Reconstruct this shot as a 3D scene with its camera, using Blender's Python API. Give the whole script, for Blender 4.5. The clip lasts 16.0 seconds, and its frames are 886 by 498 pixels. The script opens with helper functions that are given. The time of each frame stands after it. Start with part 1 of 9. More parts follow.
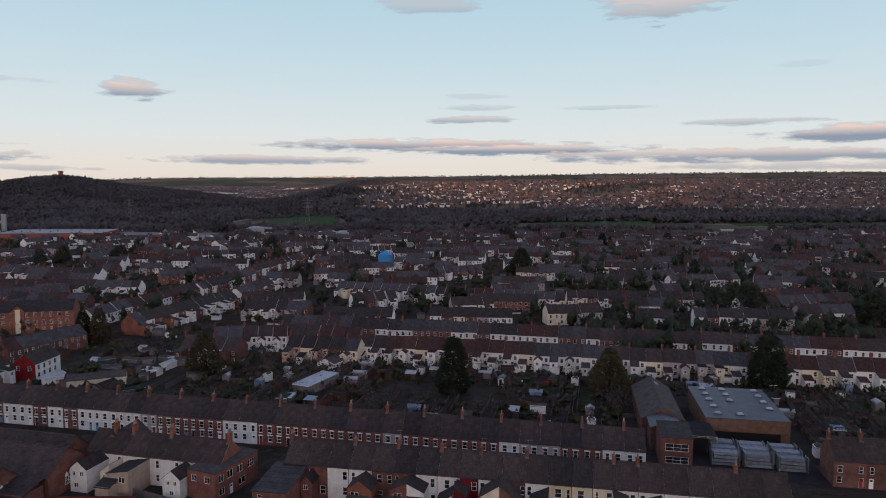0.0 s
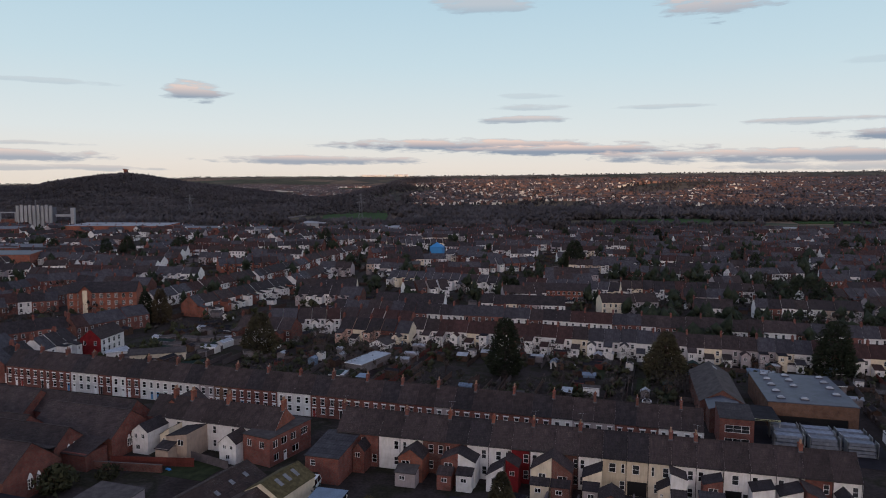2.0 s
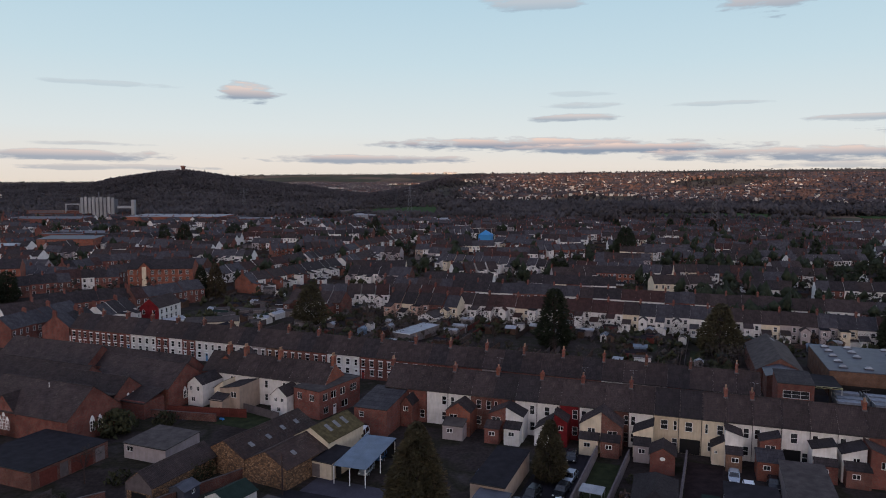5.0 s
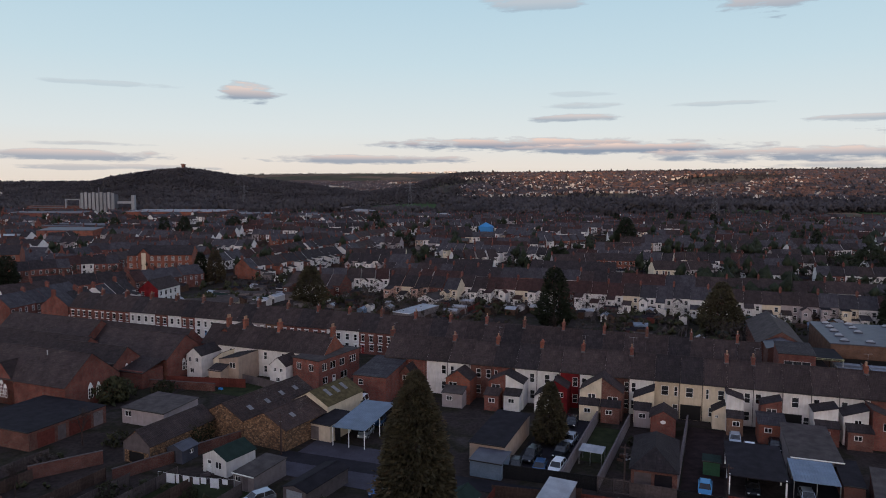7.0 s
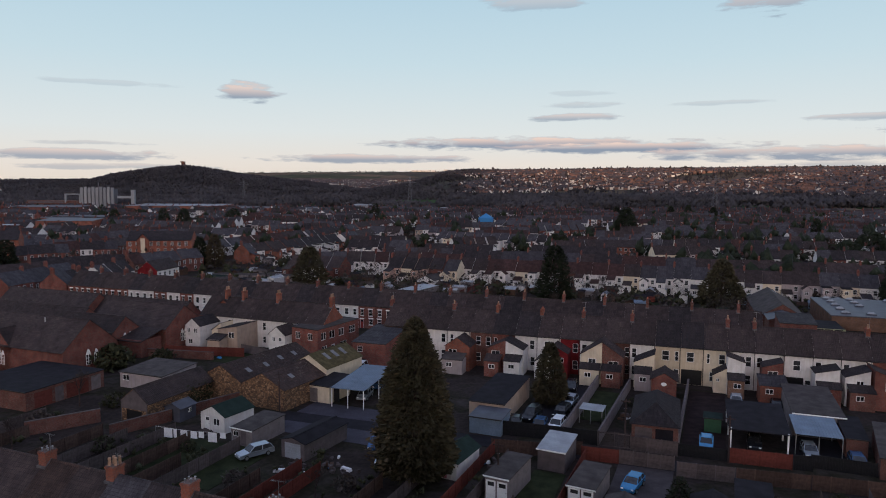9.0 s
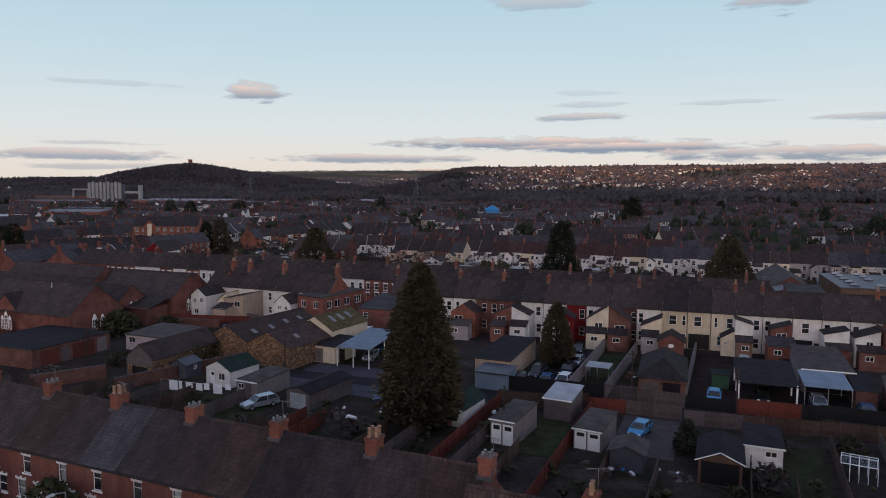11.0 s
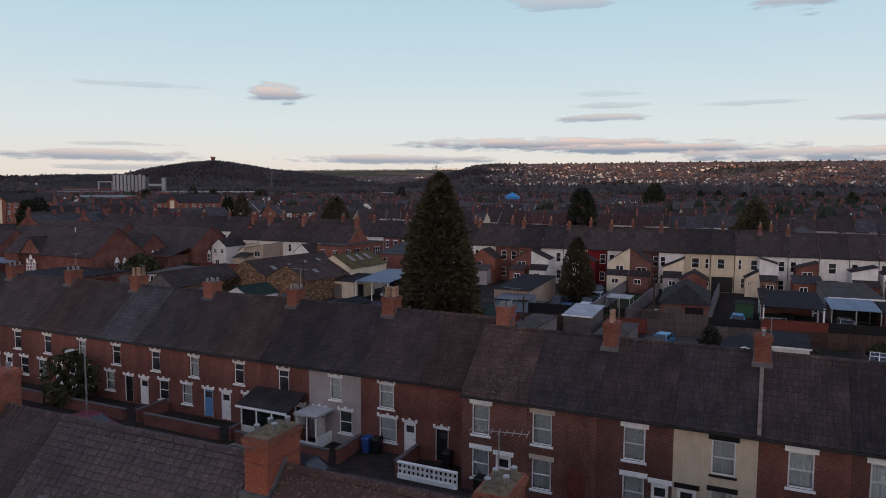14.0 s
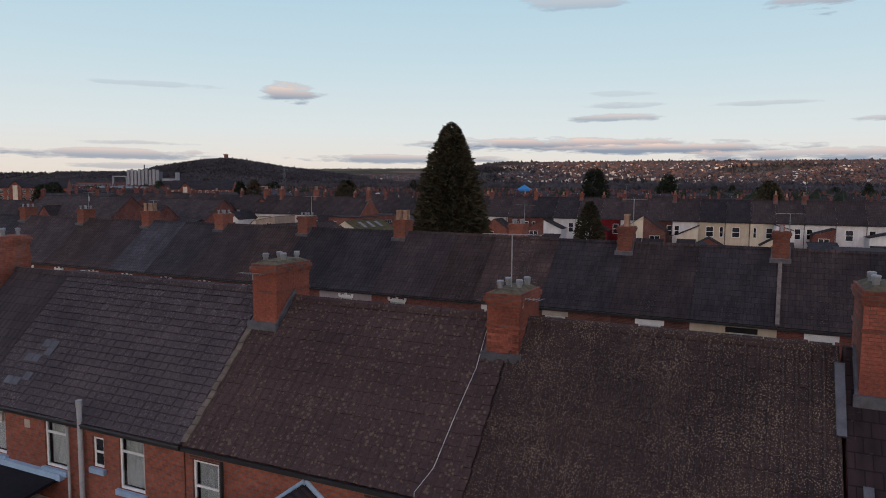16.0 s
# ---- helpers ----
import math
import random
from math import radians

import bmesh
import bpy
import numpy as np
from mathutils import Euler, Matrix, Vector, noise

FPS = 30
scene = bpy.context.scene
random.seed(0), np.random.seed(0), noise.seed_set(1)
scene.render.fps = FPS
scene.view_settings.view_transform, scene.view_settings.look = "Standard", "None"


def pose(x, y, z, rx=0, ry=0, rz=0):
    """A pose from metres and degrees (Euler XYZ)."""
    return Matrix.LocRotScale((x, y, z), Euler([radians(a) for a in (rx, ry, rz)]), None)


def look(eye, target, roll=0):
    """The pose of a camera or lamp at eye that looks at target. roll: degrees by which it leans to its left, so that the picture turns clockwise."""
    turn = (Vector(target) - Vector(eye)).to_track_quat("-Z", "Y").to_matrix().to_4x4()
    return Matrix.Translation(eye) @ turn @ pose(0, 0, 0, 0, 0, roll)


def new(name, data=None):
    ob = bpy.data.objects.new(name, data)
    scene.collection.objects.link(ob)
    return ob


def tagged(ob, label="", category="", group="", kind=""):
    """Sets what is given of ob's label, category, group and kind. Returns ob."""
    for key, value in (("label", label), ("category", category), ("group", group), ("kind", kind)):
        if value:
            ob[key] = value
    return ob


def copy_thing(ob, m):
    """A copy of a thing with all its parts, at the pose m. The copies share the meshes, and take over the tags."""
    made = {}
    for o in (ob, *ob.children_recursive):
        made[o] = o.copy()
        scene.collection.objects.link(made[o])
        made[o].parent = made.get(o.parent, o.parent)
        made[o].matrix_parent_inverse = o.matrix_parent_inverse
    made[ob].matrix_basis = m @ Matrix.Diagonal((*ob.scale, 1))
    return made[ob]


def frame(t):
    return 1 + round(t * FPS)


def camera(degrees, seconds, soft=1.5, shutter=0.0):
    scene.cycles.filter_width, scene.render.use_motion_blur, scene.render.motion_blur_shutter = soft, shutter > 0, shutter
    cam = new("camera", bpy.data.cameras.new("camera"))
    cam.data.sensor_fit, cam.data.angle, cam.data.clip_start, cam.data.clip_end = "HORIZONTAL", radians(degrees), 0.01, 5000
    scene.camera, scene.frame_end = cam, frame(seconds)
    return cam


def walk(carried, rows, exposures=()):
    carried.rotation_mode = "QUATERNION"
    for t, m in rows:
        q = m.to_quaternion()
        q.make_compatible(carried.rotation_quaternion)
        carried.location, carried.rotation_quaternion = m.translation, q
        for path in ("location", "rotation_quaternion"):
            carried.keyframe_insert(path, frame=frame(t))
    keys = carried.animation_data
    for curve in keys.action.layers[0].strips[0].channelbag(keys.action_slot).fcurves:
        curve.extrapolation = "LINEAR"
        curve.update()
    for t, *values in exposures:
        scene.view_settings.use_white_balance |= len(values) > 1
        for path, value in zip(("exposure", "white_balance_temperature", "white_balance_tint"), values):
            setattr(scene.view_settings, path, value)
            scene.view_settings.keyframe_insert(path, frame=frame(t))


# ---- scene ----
cam = camera(65.5, 16.0, soft=1.0)
PATH = [
    (0, (1.075, -0.394, 59.854), (1.148, 1.597, 59.674), 0.1),
    (0.5, (1.032, -0.509, 58.589), (1.089, 1.482, 58.408), 0.1),
    (1, (0.93, -0.386, 57.138), (0.946, 1.605, 56.958), 0.1),
    (1.5, (0.789, -0.294, 55.679), (0.772, 1.697, 55.499), 0.2),
    (2, (0.758, -0.226, 54.116), (0.682, 1.764, 53.936), 0.2),
    (2.5, (0.765, -0.366, 52.695), (0.625, 1.621, 52.515), 0.2),
    (3, (0.777, -0.524, 51.299), (0.574, 1.457, 51.118), 0.3),
    (3.5, (0.81, -0.547, 49.749), (0.59, 1.432, 49.569), 0.3),
    (4, (0.74, -0.815, 48.593), (0.522, 1.165, 48.411), 0.2),
    (6.5, (0.845, -0.644, 41.109), (0.63, 1.336, 40.925), 0.2),
    (7, (0.881, -0.794, 39.749), (0.664, 1.185, 39.566), 0.2),
    (7.5, (0.837, -0.7, 38.235), (0.622, 1.28, 38.051), 0.2),
    (8, (0.932, -0.653, 36.7), (0.716, 1.326, 36.517), 0.2),
    (8.5, (0.945, -0.695, 35.203), (0.729, 1.284, 35.019), 0.2),
    (9, (0.958, -0.713, 33.694), (0.741, 1.267, 33.509), 0.2),
    (11.5, (1.108, -0.906, 25.84), (0.867, 1.071, 25.655), 0.2),
    (12, (1.17, -0.922, 24.095), (0.922, 1.054, 23.911), 0.2),
    (12.5, (1.214, -0.973, 22.358), (0.956, 1.001, 22.174), 0.2),
    (13, (1.231, -1.024, 20.66), (0.962, 0.95, 20.477), 0.2),
    (13.5, (1.251, -1.147, 19.04), (0.97, 0.825, 18.856), 0.3),
    (14, (1.255, -1.232, 17.435), (0.963, 0.738, 17.252), 0.3),
    (14.5, (1.283, -1.261, 15.88), (0.98, 0.708, 15.697), 0.4),
    (15, (1.341, -1.265, 14.435), (1.026, 0.702, 14.251), 0.4),
    (15.5, (1.356, -1.305, 13.003), (1.032, 0.66, 12.82), 0.5),
    (16, (1.286, -1.29, 12.018), (0.961, 0.675, 11.834), 0.5),
]
walk(cam, [(t, look(eye, target, roll)) for t, eye, target, roll in PATH])
# ---- light ----
SUN_AZ, SUN_EL = 180.0, 2.5          # degrees: compass turn of the sun from +y, clockwise; low evening sun behind
sun = new("sun", bpy.data.lights.new("sun", "SUN"))
sun.data.energy, sun.data.angle, sun.data.color = 3.2, radians(0.8), (1.0, 0.64, 0.40)
_sd = Vector((math.sin(radians(SUN_AZ)) * math.cos(radians(SUN_EL)), math.cos(radians(SUN_AZ)) * math.cos(radians(SUN_EL)), math.sin(radians(SUN_EL))))
sun.matrix_world = look(_sd * 100, (0, 0, 0))


def make_world():
    """Clear evening sky with a pale band at the skyline and thin evening clouds."""
    w = bpy.data.worlds.new("sky")
    scene.world = w
    w.use_nodes = True
    nt = w.node_tree
    nt.nodes.clear()
    N, L = nt.nodes.new, nt.links.new

    def math_node(op, a, b=None, c=None, clamp=False):
        n = N("ShaderNodeMath")
        n.operation, n.use_clamp = op, clamp
        for i, v in enumerate((a, b, c)):
            if v is None:
                continue
            if isinstance(v, (int, float)):
                n.inputs[i].default_value = v
            else:
                L(v, n.inputs[i])
        return n.outputs[0]

    sky = N("ShaderNodeTexSky")
    sky.sky_type, sky.sun_disc = "NISHITA", False
    sky.sun_elevation, sky.sun_rotation = radians(SUN_EL), radians(SUN_AZ)
    sky.air_density, sky.dust_density, sky.ozone_density = 1.0, 0.6, 1.2
    geo = N("ShaderNodeTexCoord")
    sep = N("ShaderNodeSeparateXYZ")
    L(geo.outputs["Generated"], sep.inputs[0])
    az = math_node("ARCTAN2", sep.outputs[0], sep.outputs[1])
    el = math_node("ARCSINE", sep.outputs[2])
    # pale evening gradient over the sky model
    ramp = N("ShaderNodeValToRGB")
    L(math_node("MULTIPLY", el, 2.0, clamp=True), ramp.inputs[0])
    cr = ramp.color_ramp
    stops = [(0.0, (0.92, 0.82, 0.72)), (0.06, (0.93, 0.87, 0.81)), (0.15, (0.84, 0.90, 0.92)), (0.34, (0.66, 0.83, 0.92)), (0.62, (0.48, 0.71, 0.87)), (1.0, (0.43, 0.51, 0.78))]
    while len(cr.elements) < len(stops):
        cr.elements.new(0.5)
    for e, (p, c) in zip(cr.elements, stops):
        e.position, e.color = p, (*c, 1)
    scaled = N("ShaderNodeMixRGB")
    scaled.blend_type, scaled.inputs[0].default_value = "MULTIPLY", 1.0
    L(sky.outputs[0], scaled.inputs[1])
    scaled.inputs[2].default_value = (0.10, 0.10, 0.10, 1)
    base = N("ShaderNodeMixRGB")
    base.inputs[0].default_value = 0.9
    L(scaled.outputs[0], base.inputs[1])
    L(ramp.outputs[0], base.inputs[2])
    # the afterglow round the sun
    glow = math_node("MULTIPLY", math_node("POWER", math_node("MAXIMUM", math_node("MULTIPLY", sep.outputs[1], -1.0), 0.0), 2.0), math_node("MULTIPLY_ADD", el, -1.6, 1.0, clamp=True))
    warm = N("ShaderNodeMixRGB")
    warm.blend_type = "ADD"
    warm.use_clamp = False
    L(glow, warm.inputs[0])
    L(base.outputs[0], warm.inputs[1])
    warm.inputs[2].default_value = (3.35, 2.3, 1.75, 1)
    base = warm
    # cloud cover: wind-stretched noise inside soft lens shapes
    comb = N("ShaderNodeCombineXYZ")
    L(math_node("MULTIPLY", az, 17.0), comb.inputs[0])
    L(math_node("MULTIPLY", el, 88.0), comb.inputs[1])
    nz = N("ShaderNodeTexNoise")
    nz.inputs["Scale"].default_value, nz.inputs["Detail"].default_value, nz.inputs["Roughness"].default_value = 1.0, 6.0, 0.6
    L(comb.outputs[0], nz.inputs["Vector"])
    wob = math_node("SUBTRACT", nz.outputs[0], 0.5)
    # azimuth, elevation, half width, half height (degrees), density
    clouds = [(-35.0, 2.1, 8, 0.5, 0.8), (-31.8, 1.3, 8, 0.25, 0.5), (31.2, 1.6, 12, 0.35, 0.5), (0.5, 3.35, 13.0, 0.62, 1.0), (8.0, 3.0, 11.0, 0.5, 1.0), (24.7, 2.4, 17.0, 0.6, 0.9), (34.2, 3.9, 8.0, 0.7, 1.0), (-12.8, 2.1, 9.0, 0.42, 0.85), (-33.5, 3.0, 4, 0.2, 0.4), (-21.8, 7.2, 2.7, 0.8, 0.9), (4.2, 5.45, 3.8, 0.36, 0.7), (5.0, 6.4, 3.2, 0.3, 0.35), (4.6, 7.3, 2.6, 0.25, 0.2), (25.5, 4.9, 5.0, 0.3, 0.6), (15.0, 6.3, 4, 0.2, 0.3), (1.4, 14.4, 4.4, 0.75, 0.5), (19.3, 14.1, 5.2, 1.6, 0.75), (-31.5, 7.4, 5, 0.22, 0.25), (29.0, 8.9, 2, 0.3, 0.15)]
    total, pink = None, None
    for a, e, hw, hh, dens in clouds:
        da = math_node("DIVIDE", math_node("SUBTRACT", az, radians(a)), radians(hw))
        de = math_node("DIVIDE", math_node("SUBTRACT", el, radians(e)), radians(hh))
        r2 = math_node("ADD", math_node("MULTIPLY", da, da), math_node("MULTIPLY", de, de))
        v = math_node("ADD", math_node("SUBTRACT", 1.0, r2), math_node("MULTIPLY", wob, 3.9))
        v = math_node("MULTIPLY", math_node("MULTIPLY", v, 1.5, clamp=True), dens)
        top = math_node("MULTIPLY", v, math_node("MULTIPLY_ADD", de, 1.1, 0.05 + 0.07 * e, clamp=True))
        total = v if total is None else math_node("MAXIMUM", total, v)
        pink = top if pink is None else math_node("MAXIMUM", pink, top)
    tint = N("ShaderNodeMixRGB")
    tint.inputs[1].default_value, tint.inputs[2].default_value = (0.27, 0.33, 0.43, 1), (0.88, 0.68, 0.60, 1)
    L(pink, tint.inputs[0])
    out = N("ShaderNodeMixRGB")
    L(math_node("MULTIPLY", total, 0.95), out.inputs[0])
    L(base.outputs[0], out.inputs[1])
    L(tint.outputs[0], out.inputs[2])
    bg = N("ShaderNodeBackground")
    bg.inputs[1].default_value = SKY
    L(out.outputs[0], bg.inputs[0])
    o = N("ShaderNodeOutputWorld")
    L(bg.outputs[0], o.inputs[0])


SKY = 0.93
make_world()

# ---- materials ----
MATS = {}


class Nodes:
    """A short hand for building one node material."""

    def __init__(self, name):
        self.m = bpy.data.materials.new(name)
        self.m.use_nodes = True
        self.nt = self.m.node_tree
        self.b = self.nt.nodes["Principled BSDF"]
        self.tc = self.n("ShaderNodeTexCoord")
        self.info = self.n("ShaderNodeObjectInfo")
        MATS[name] = self.m

    def n(self, kind, **kw):
        node = self.nt.nodes.new(kind)
        for k, v in kw.items():
            if k == "operation":
                node.operation = v
            elif k == "blend_type":
                node.blend_type = v
            elif k == "use_clamp":
                node.use_clamp = v
            else:
                node.inputs[k.replace("_", " ")].default_value = v
        return node

    def l(self, a, b):
        self.nt.links.new(a, b)
        return self

    def noise(self, scale, detail=4, vec=None, rough=0.55):
        n = self.n("ShaderNodeTexNoise", Scale=scale, Detail=detail, Roughness=rough)
        self.l(vec or self.tc.outputs["Object"], n.inputs["Vector"])
        return n.outputs[0]

    def ramp(self, fac, stops):
        r = self.n("ShaderNodeValToRGB")
        self.l(fac, r.inputs[0])
        e = r.color_ramp.elements
        while len(e) < len(stops):
            e.new(0.5)
        for x, (p, c) in zip(e, stops):
            x.position, x.color = p, (*c, 1) if len(c) == 3 else c
        return r.outputs[0]

    def mix(self, fac, a, b, mode="MIX"):
        n = self.n("ShaderNodeMixRGB", blend_type=mode)
        for i, v in enumerate((fac, a, b)):
            if isinstance(v, (int, float)):
                n.inputs[i].default_value = v
            elif isinstance(v, tuple):
                n.inputs[i].default_value = (*v, 1)
            else:
                self.l(v, n.inputs[i])
        return n.outputs[0]

    def calc(self, op, a, b=0.0, clamp=False):
        n = self.n("ShaderNodeMath", operation=op, use_clamp=clamp)
        for i, v in enumerate((a, b)):
            if isinstance(v, (int, float)):
                n.inputs[i].default_value = v
            else:
                self.l(v, n.inputs[i])
        return n.outputs[0]

    def bump(self, height, strength=0.4, dist=0.02):
        n = self.n("ShaderNodeBump", Strength=strength, Distance=dist)
        self.l(height, n.inputs["Height"])
        self.l(n.outputs[0], self.b.inputs["Normal"])

    def wall_vec(self):
        """Runs along the wall and up it, whichever way the wall faces."""
        s = self.n("ShaderNodeSeparateXYZ")
        self.l(self.tc.outputs["Object"], s.inputs[0])
        c = self.n("ShaderNodeCombineXYZ")
        self.l(self.calc("ADD", s.outputs[0], s.outputs[1]), c.inputs[0])
        self.l(s.outputs[2], c.inputs[1])
        return c.outputs[0]

    def roof_vec(self):
        """Runs along the eaves and up the slope, whichever way the slope faces."""
        s, k = self.n("ShaderNodeSeparateXYZ"), self.n("ShaderNodeSeparateXYZ")
        self.l(self.tc.outputs["Object"], s.inputs[0])
        self.l(self.tc.outputs["Normal"], k.inputs[0])
        side = self.calc("GREATER_THAN", self.calc("ABSOLUTE", k.outputs[0]), self.calc("ABSOLUTE", k.outputs[1]))
        c = self.n("ShaderNodeCombineXYZ")
        x = self.calc("ADD", self.calc("MULTIPLY", s.outputs[1], side), self.calc("MULTIPLY", s.outputs[0], self.calc("SUBTRACT", 1.0, side)))
        self.l(x, c.inputs[0])
        self.l(s.outputs[2], c.inputs[1])
        return c.outputs[0], x

    def per_thing(self, color, amount):
        """Lighter or darker from object to object."""
        f = self.n("ShaderNodeMapRange")
        f.inputs["To Min"].default_value, f.inputs["To Max"].default_value = 1 - amount, 1 + amount
        self.l(self.info.outputs["Random"], f.inputs["Value"])
        g = self.n("ShaderNodeCombineXYZ")
        for i in range(3):
            self.l(f.outputs[0], g.inputs[i])
        return self.mix(1.0, color, g.outputs[0], "MULTIPLY")

    def done(self, color, rough=0.8, metal=0.0, spec=0.5):
        if isinstance(color, tuple):
            self.b.inputs["Base Color"].default_value = (*color, 1)
        else:
            self.l(color, self.b.inputs["Base Color"])
        self.b.inputs["Roughness"].default_value = rough
        self.b.inputs["Metallic"].default_value = metal
        self.b.inputs["Specular IOR Level"].default_value = spec
        return self.m


def scale_c(c, k):
    return tuple(min(1.0, x * k) for x in c)


def brick_mat(name, c1, c2, mortar=(0.16, 0.125, 0.115), vary=0.15):
    n = Nodes(name)
    br = n.n("ShaderNodeTexBrick", Scale=1.0, Mortar_Size=0.009, Brick_Width=0.225, Row_Height=0.075, Bias=-0.1)
    br.inputs["Color1"].default_value, br.inputs["Color2"].default_value, br.inputs["Mortar"].default_value = (*c1, 1), (*c2, 1), (*mortar, 1)
    n.l(n.wall_vec(), br.inputs["Vector"])
    stain = n.ramp(n.noise(0.55, 5), [(0.3, (0.60, 0.57, 0.55)), (0.62, (1.05, 1.02, 1.0))])
    col = n.mix(1.0, br.outputs["Color"], stain, "MULTIPLY")
    grain = n.ramp(n.noise(9, 3), [(0.3, (0.78, 0.76, 0.75)), (0.7, (1.12, 1.1, 1.1))])
    col = n.mix(1.0, col, grain, "MULTIPLY")
    n.bump(br.outputs["Fac"], -0.5, 0.012)
    return n.done(n.per_thing(col, vary), 0.9, spec=0.12)


def rubble_mat():
    """Roughly coursed golden stone with dark joints."""
    n = Nodes("rubble_stone")
    v = n.n("ShaderNodeMapping")
    v.inputs["Scale"].default_value = (1.0, 1.7, 1.0)
    n.l(n.wall_vec(), v.inputs[0])
    vo = n.n("ShaderNodeTexVoronoi", Scale=2.6, Randomness=0.85)
    ed = n.n("ShaderNodeTexVoronoi", Scale=2.6, Randomness=0.85)
    ed.feature = "DISTANCE_TO_EDGE"
    for q in (vo, ed):
        n.l(v.outputs[0], q.inputs["Vector"])
    sep = n.n("ShaderNodeSeparateColor")
    n.l(vo.outputs["Color"], sep.inputs[0])
    col = n.ramp(sep.outputs[0], [(0.0, (0.085, 0.055, 0.038)), (0.35, (0.17, 0.10, 0.06)), (0.65, (0.25, 0.145, 0.08)), (1.0, (0.33, 0.21, 0.13))])
    col = n.mix(1.0, col, n.ramp(n.noise(7, 5), [(0.3, (0.6, 0.6, 0.6)), (0.7, (1.2, 1.2, 1.2))]), "MULTIPLY")
    joint = n.ramp(ed.outputs["Distance"], [(0.0, (1, 1, 1)), (0.09, (0, 0, 0))])
    n.bump(joint, -0.8, 0.04)
    n.done(n.mix(joint, col, (0.06, 0.047, 0.038)), 0.95, spec=0.1)


def plaster_mat(name, c, vary=0.08, dirt=0.80):
    n = Nodes(name)
    a = n.ramp(n.noise(0.8, 6), [(0.32, scale_c(c, dirt)), (0.6, c)])
    v = n.n("ShaderNodeMapping")
    v.inputs["Scale"].default_value = (3.5, 3.5, 0.35)
    n.l(n.tc.outputs["Object"], v.inputs[0])
    streak = n.ramp(n.noise(1.2, 4, v.outputs[0]), [(0.35, (0.92, 0.90, 0.87)), (0.6, (1, 1, 1))])
    n.bump(n.noise(40, 3), 0.25, 0.01)
    return n.done(n.per_thing(n.mix(1.0, a, streak, "MULTIPLY"), vary), 0.85, spec=0.3)


def tile_mat(name, c1, c2, lichen=(0.30, 0.28, 0.20), amount=0.5, w=0.3, h=0.24, vary=0.2):
    """Roof covering: courses across the slope, worn and spotted."""
    n = Nodes(name)
    br = n.n("ShaderNodeTexBrick", Scale=1.0, Mortar_Size=0.012, Brick_Width=w, Row_Height=h, Bias=0.0)
    br.inputs["Color1"].default_value, br.inputs["Color2"].default_value, br.inputs["Mortar"].default_value = (*c1, 1), (*c2, 1), (*scale_c(c1, 0.45), 1)
    vec, along = n.roof_vec()
    n.l(vec, br.inputs["Vector"])
    patch = n.ramp(n.noise(0.5, 5), [(0.3, (0.62, 0.60, 0.60)), (0.65, (1.15, 1.12, 1.08))])
    col = n.mix(1.0, br.outputs["Color"], patch, "MULTIPLY")
    v = n.n("ShaderNodeMapping")
    v.inputs["Scale"].default_value = (2.5, 0.5, 0.5)
    n.l(n.tc.outputs["Object"], v.inputs[0])
    run = n.ramp(n.noise(1.5, 4, v.outputs[0]), [(0.35, (0.75, 0.74, 0.74)), (0.65, (1.08, 1.06, 1.04))])
    col = n.mix(1.0, col, run, "MULTIPLY")
    spots = n.ramp(n.noise(13, 3, rough=0.7), [(0.60, (0, 0, 0)), (0.66, (1, 1, 1))])
    where = n.ramp(n.noise(0.35, 3), [(0.45, (0, 0, 0)), (0.7, (1, 1, 1))])
    col = n.mix(n.calc("MULTIPLY", n.calc("MULTIPLY", spots, where), amount), col, lichen)
    roll = n.calc("SINE", n.calc("MULTIPLY", along, 2 * math.pi / (w * 0.8)))
    n.bump(n.calc("SUBTRACT", n.calc("MULTIPLY", roll, 0.7), br.outputs["Fac"]), 0.8, 0.03)
    return n.done(n.per_thing(col, vary), 0.78, spec=0.16)


def plain_mat(name, c, rough=0.6, metal=0.0, vary=0.1, scale=3.0, mottle=0.25, bump=0.15, spec=0.25):
    n = Nodes(name)
    a = n.ramp(n.noise(scale, 5), [(0.3, scale_c(c, 1 - mottle)), (0.7, scale_c(c, 1 + mottle * 0.4))])
    b = n.ramp(n.noise(scale * 11, 3), [(0.3, (0.85, 0.85, 0.85)), (0.7, (1.1, 1.1, 1.1))])
    if bump:
        n.bump(n.noise(scale * 8, 3), bump, 0.01)
    return n.done(n.per_thing(n.mix(1.0, a, b, "MULTIPLY"), vary), rough, metal, spec)


brick_mat("brick_red", (0.215, 0.072, 0.056), (0.142, 0.048, 0.041))
brick_mat("brick_orange", (0.31, 0.105, 0.066), (0.21, 0.068, 0.047))
brick_mat("brick_brown", (0.156, 0.062, 0.048), (0.110, 0.046, 0.039))
brick_mat("brick_buff", (0.198, 0.116, 0.075), (0.143, 0.077, 0.052), mortar=(0.176, 0.131, 0.116))
brick_mat("brick_painted_red", (0.176, 0.016, 0.021), (0.151, 0.014, 0.018), mortar=(0.126, 0.016, 0.018))
rubble_mat()
plaster_mat("white_render", (0.68, 0.66, 0.65))
plaster_mat("cream_render", (0.66, 0.57, 0.44))
plaster_mat("yellow_render", (0.560, 0.474, 0.358))
plaster_mat("grey_render", (0.345, 0.300, 0.308))
plaster_mat("buff_render", (0.390, 0.300, 0.243))
plaster_mat("peach_render", (0.495, 0.328, 0.267))
tile_mat("roof_brown", (0.061, 0.045, 0.045), (0.043, 0.033, 0.034))
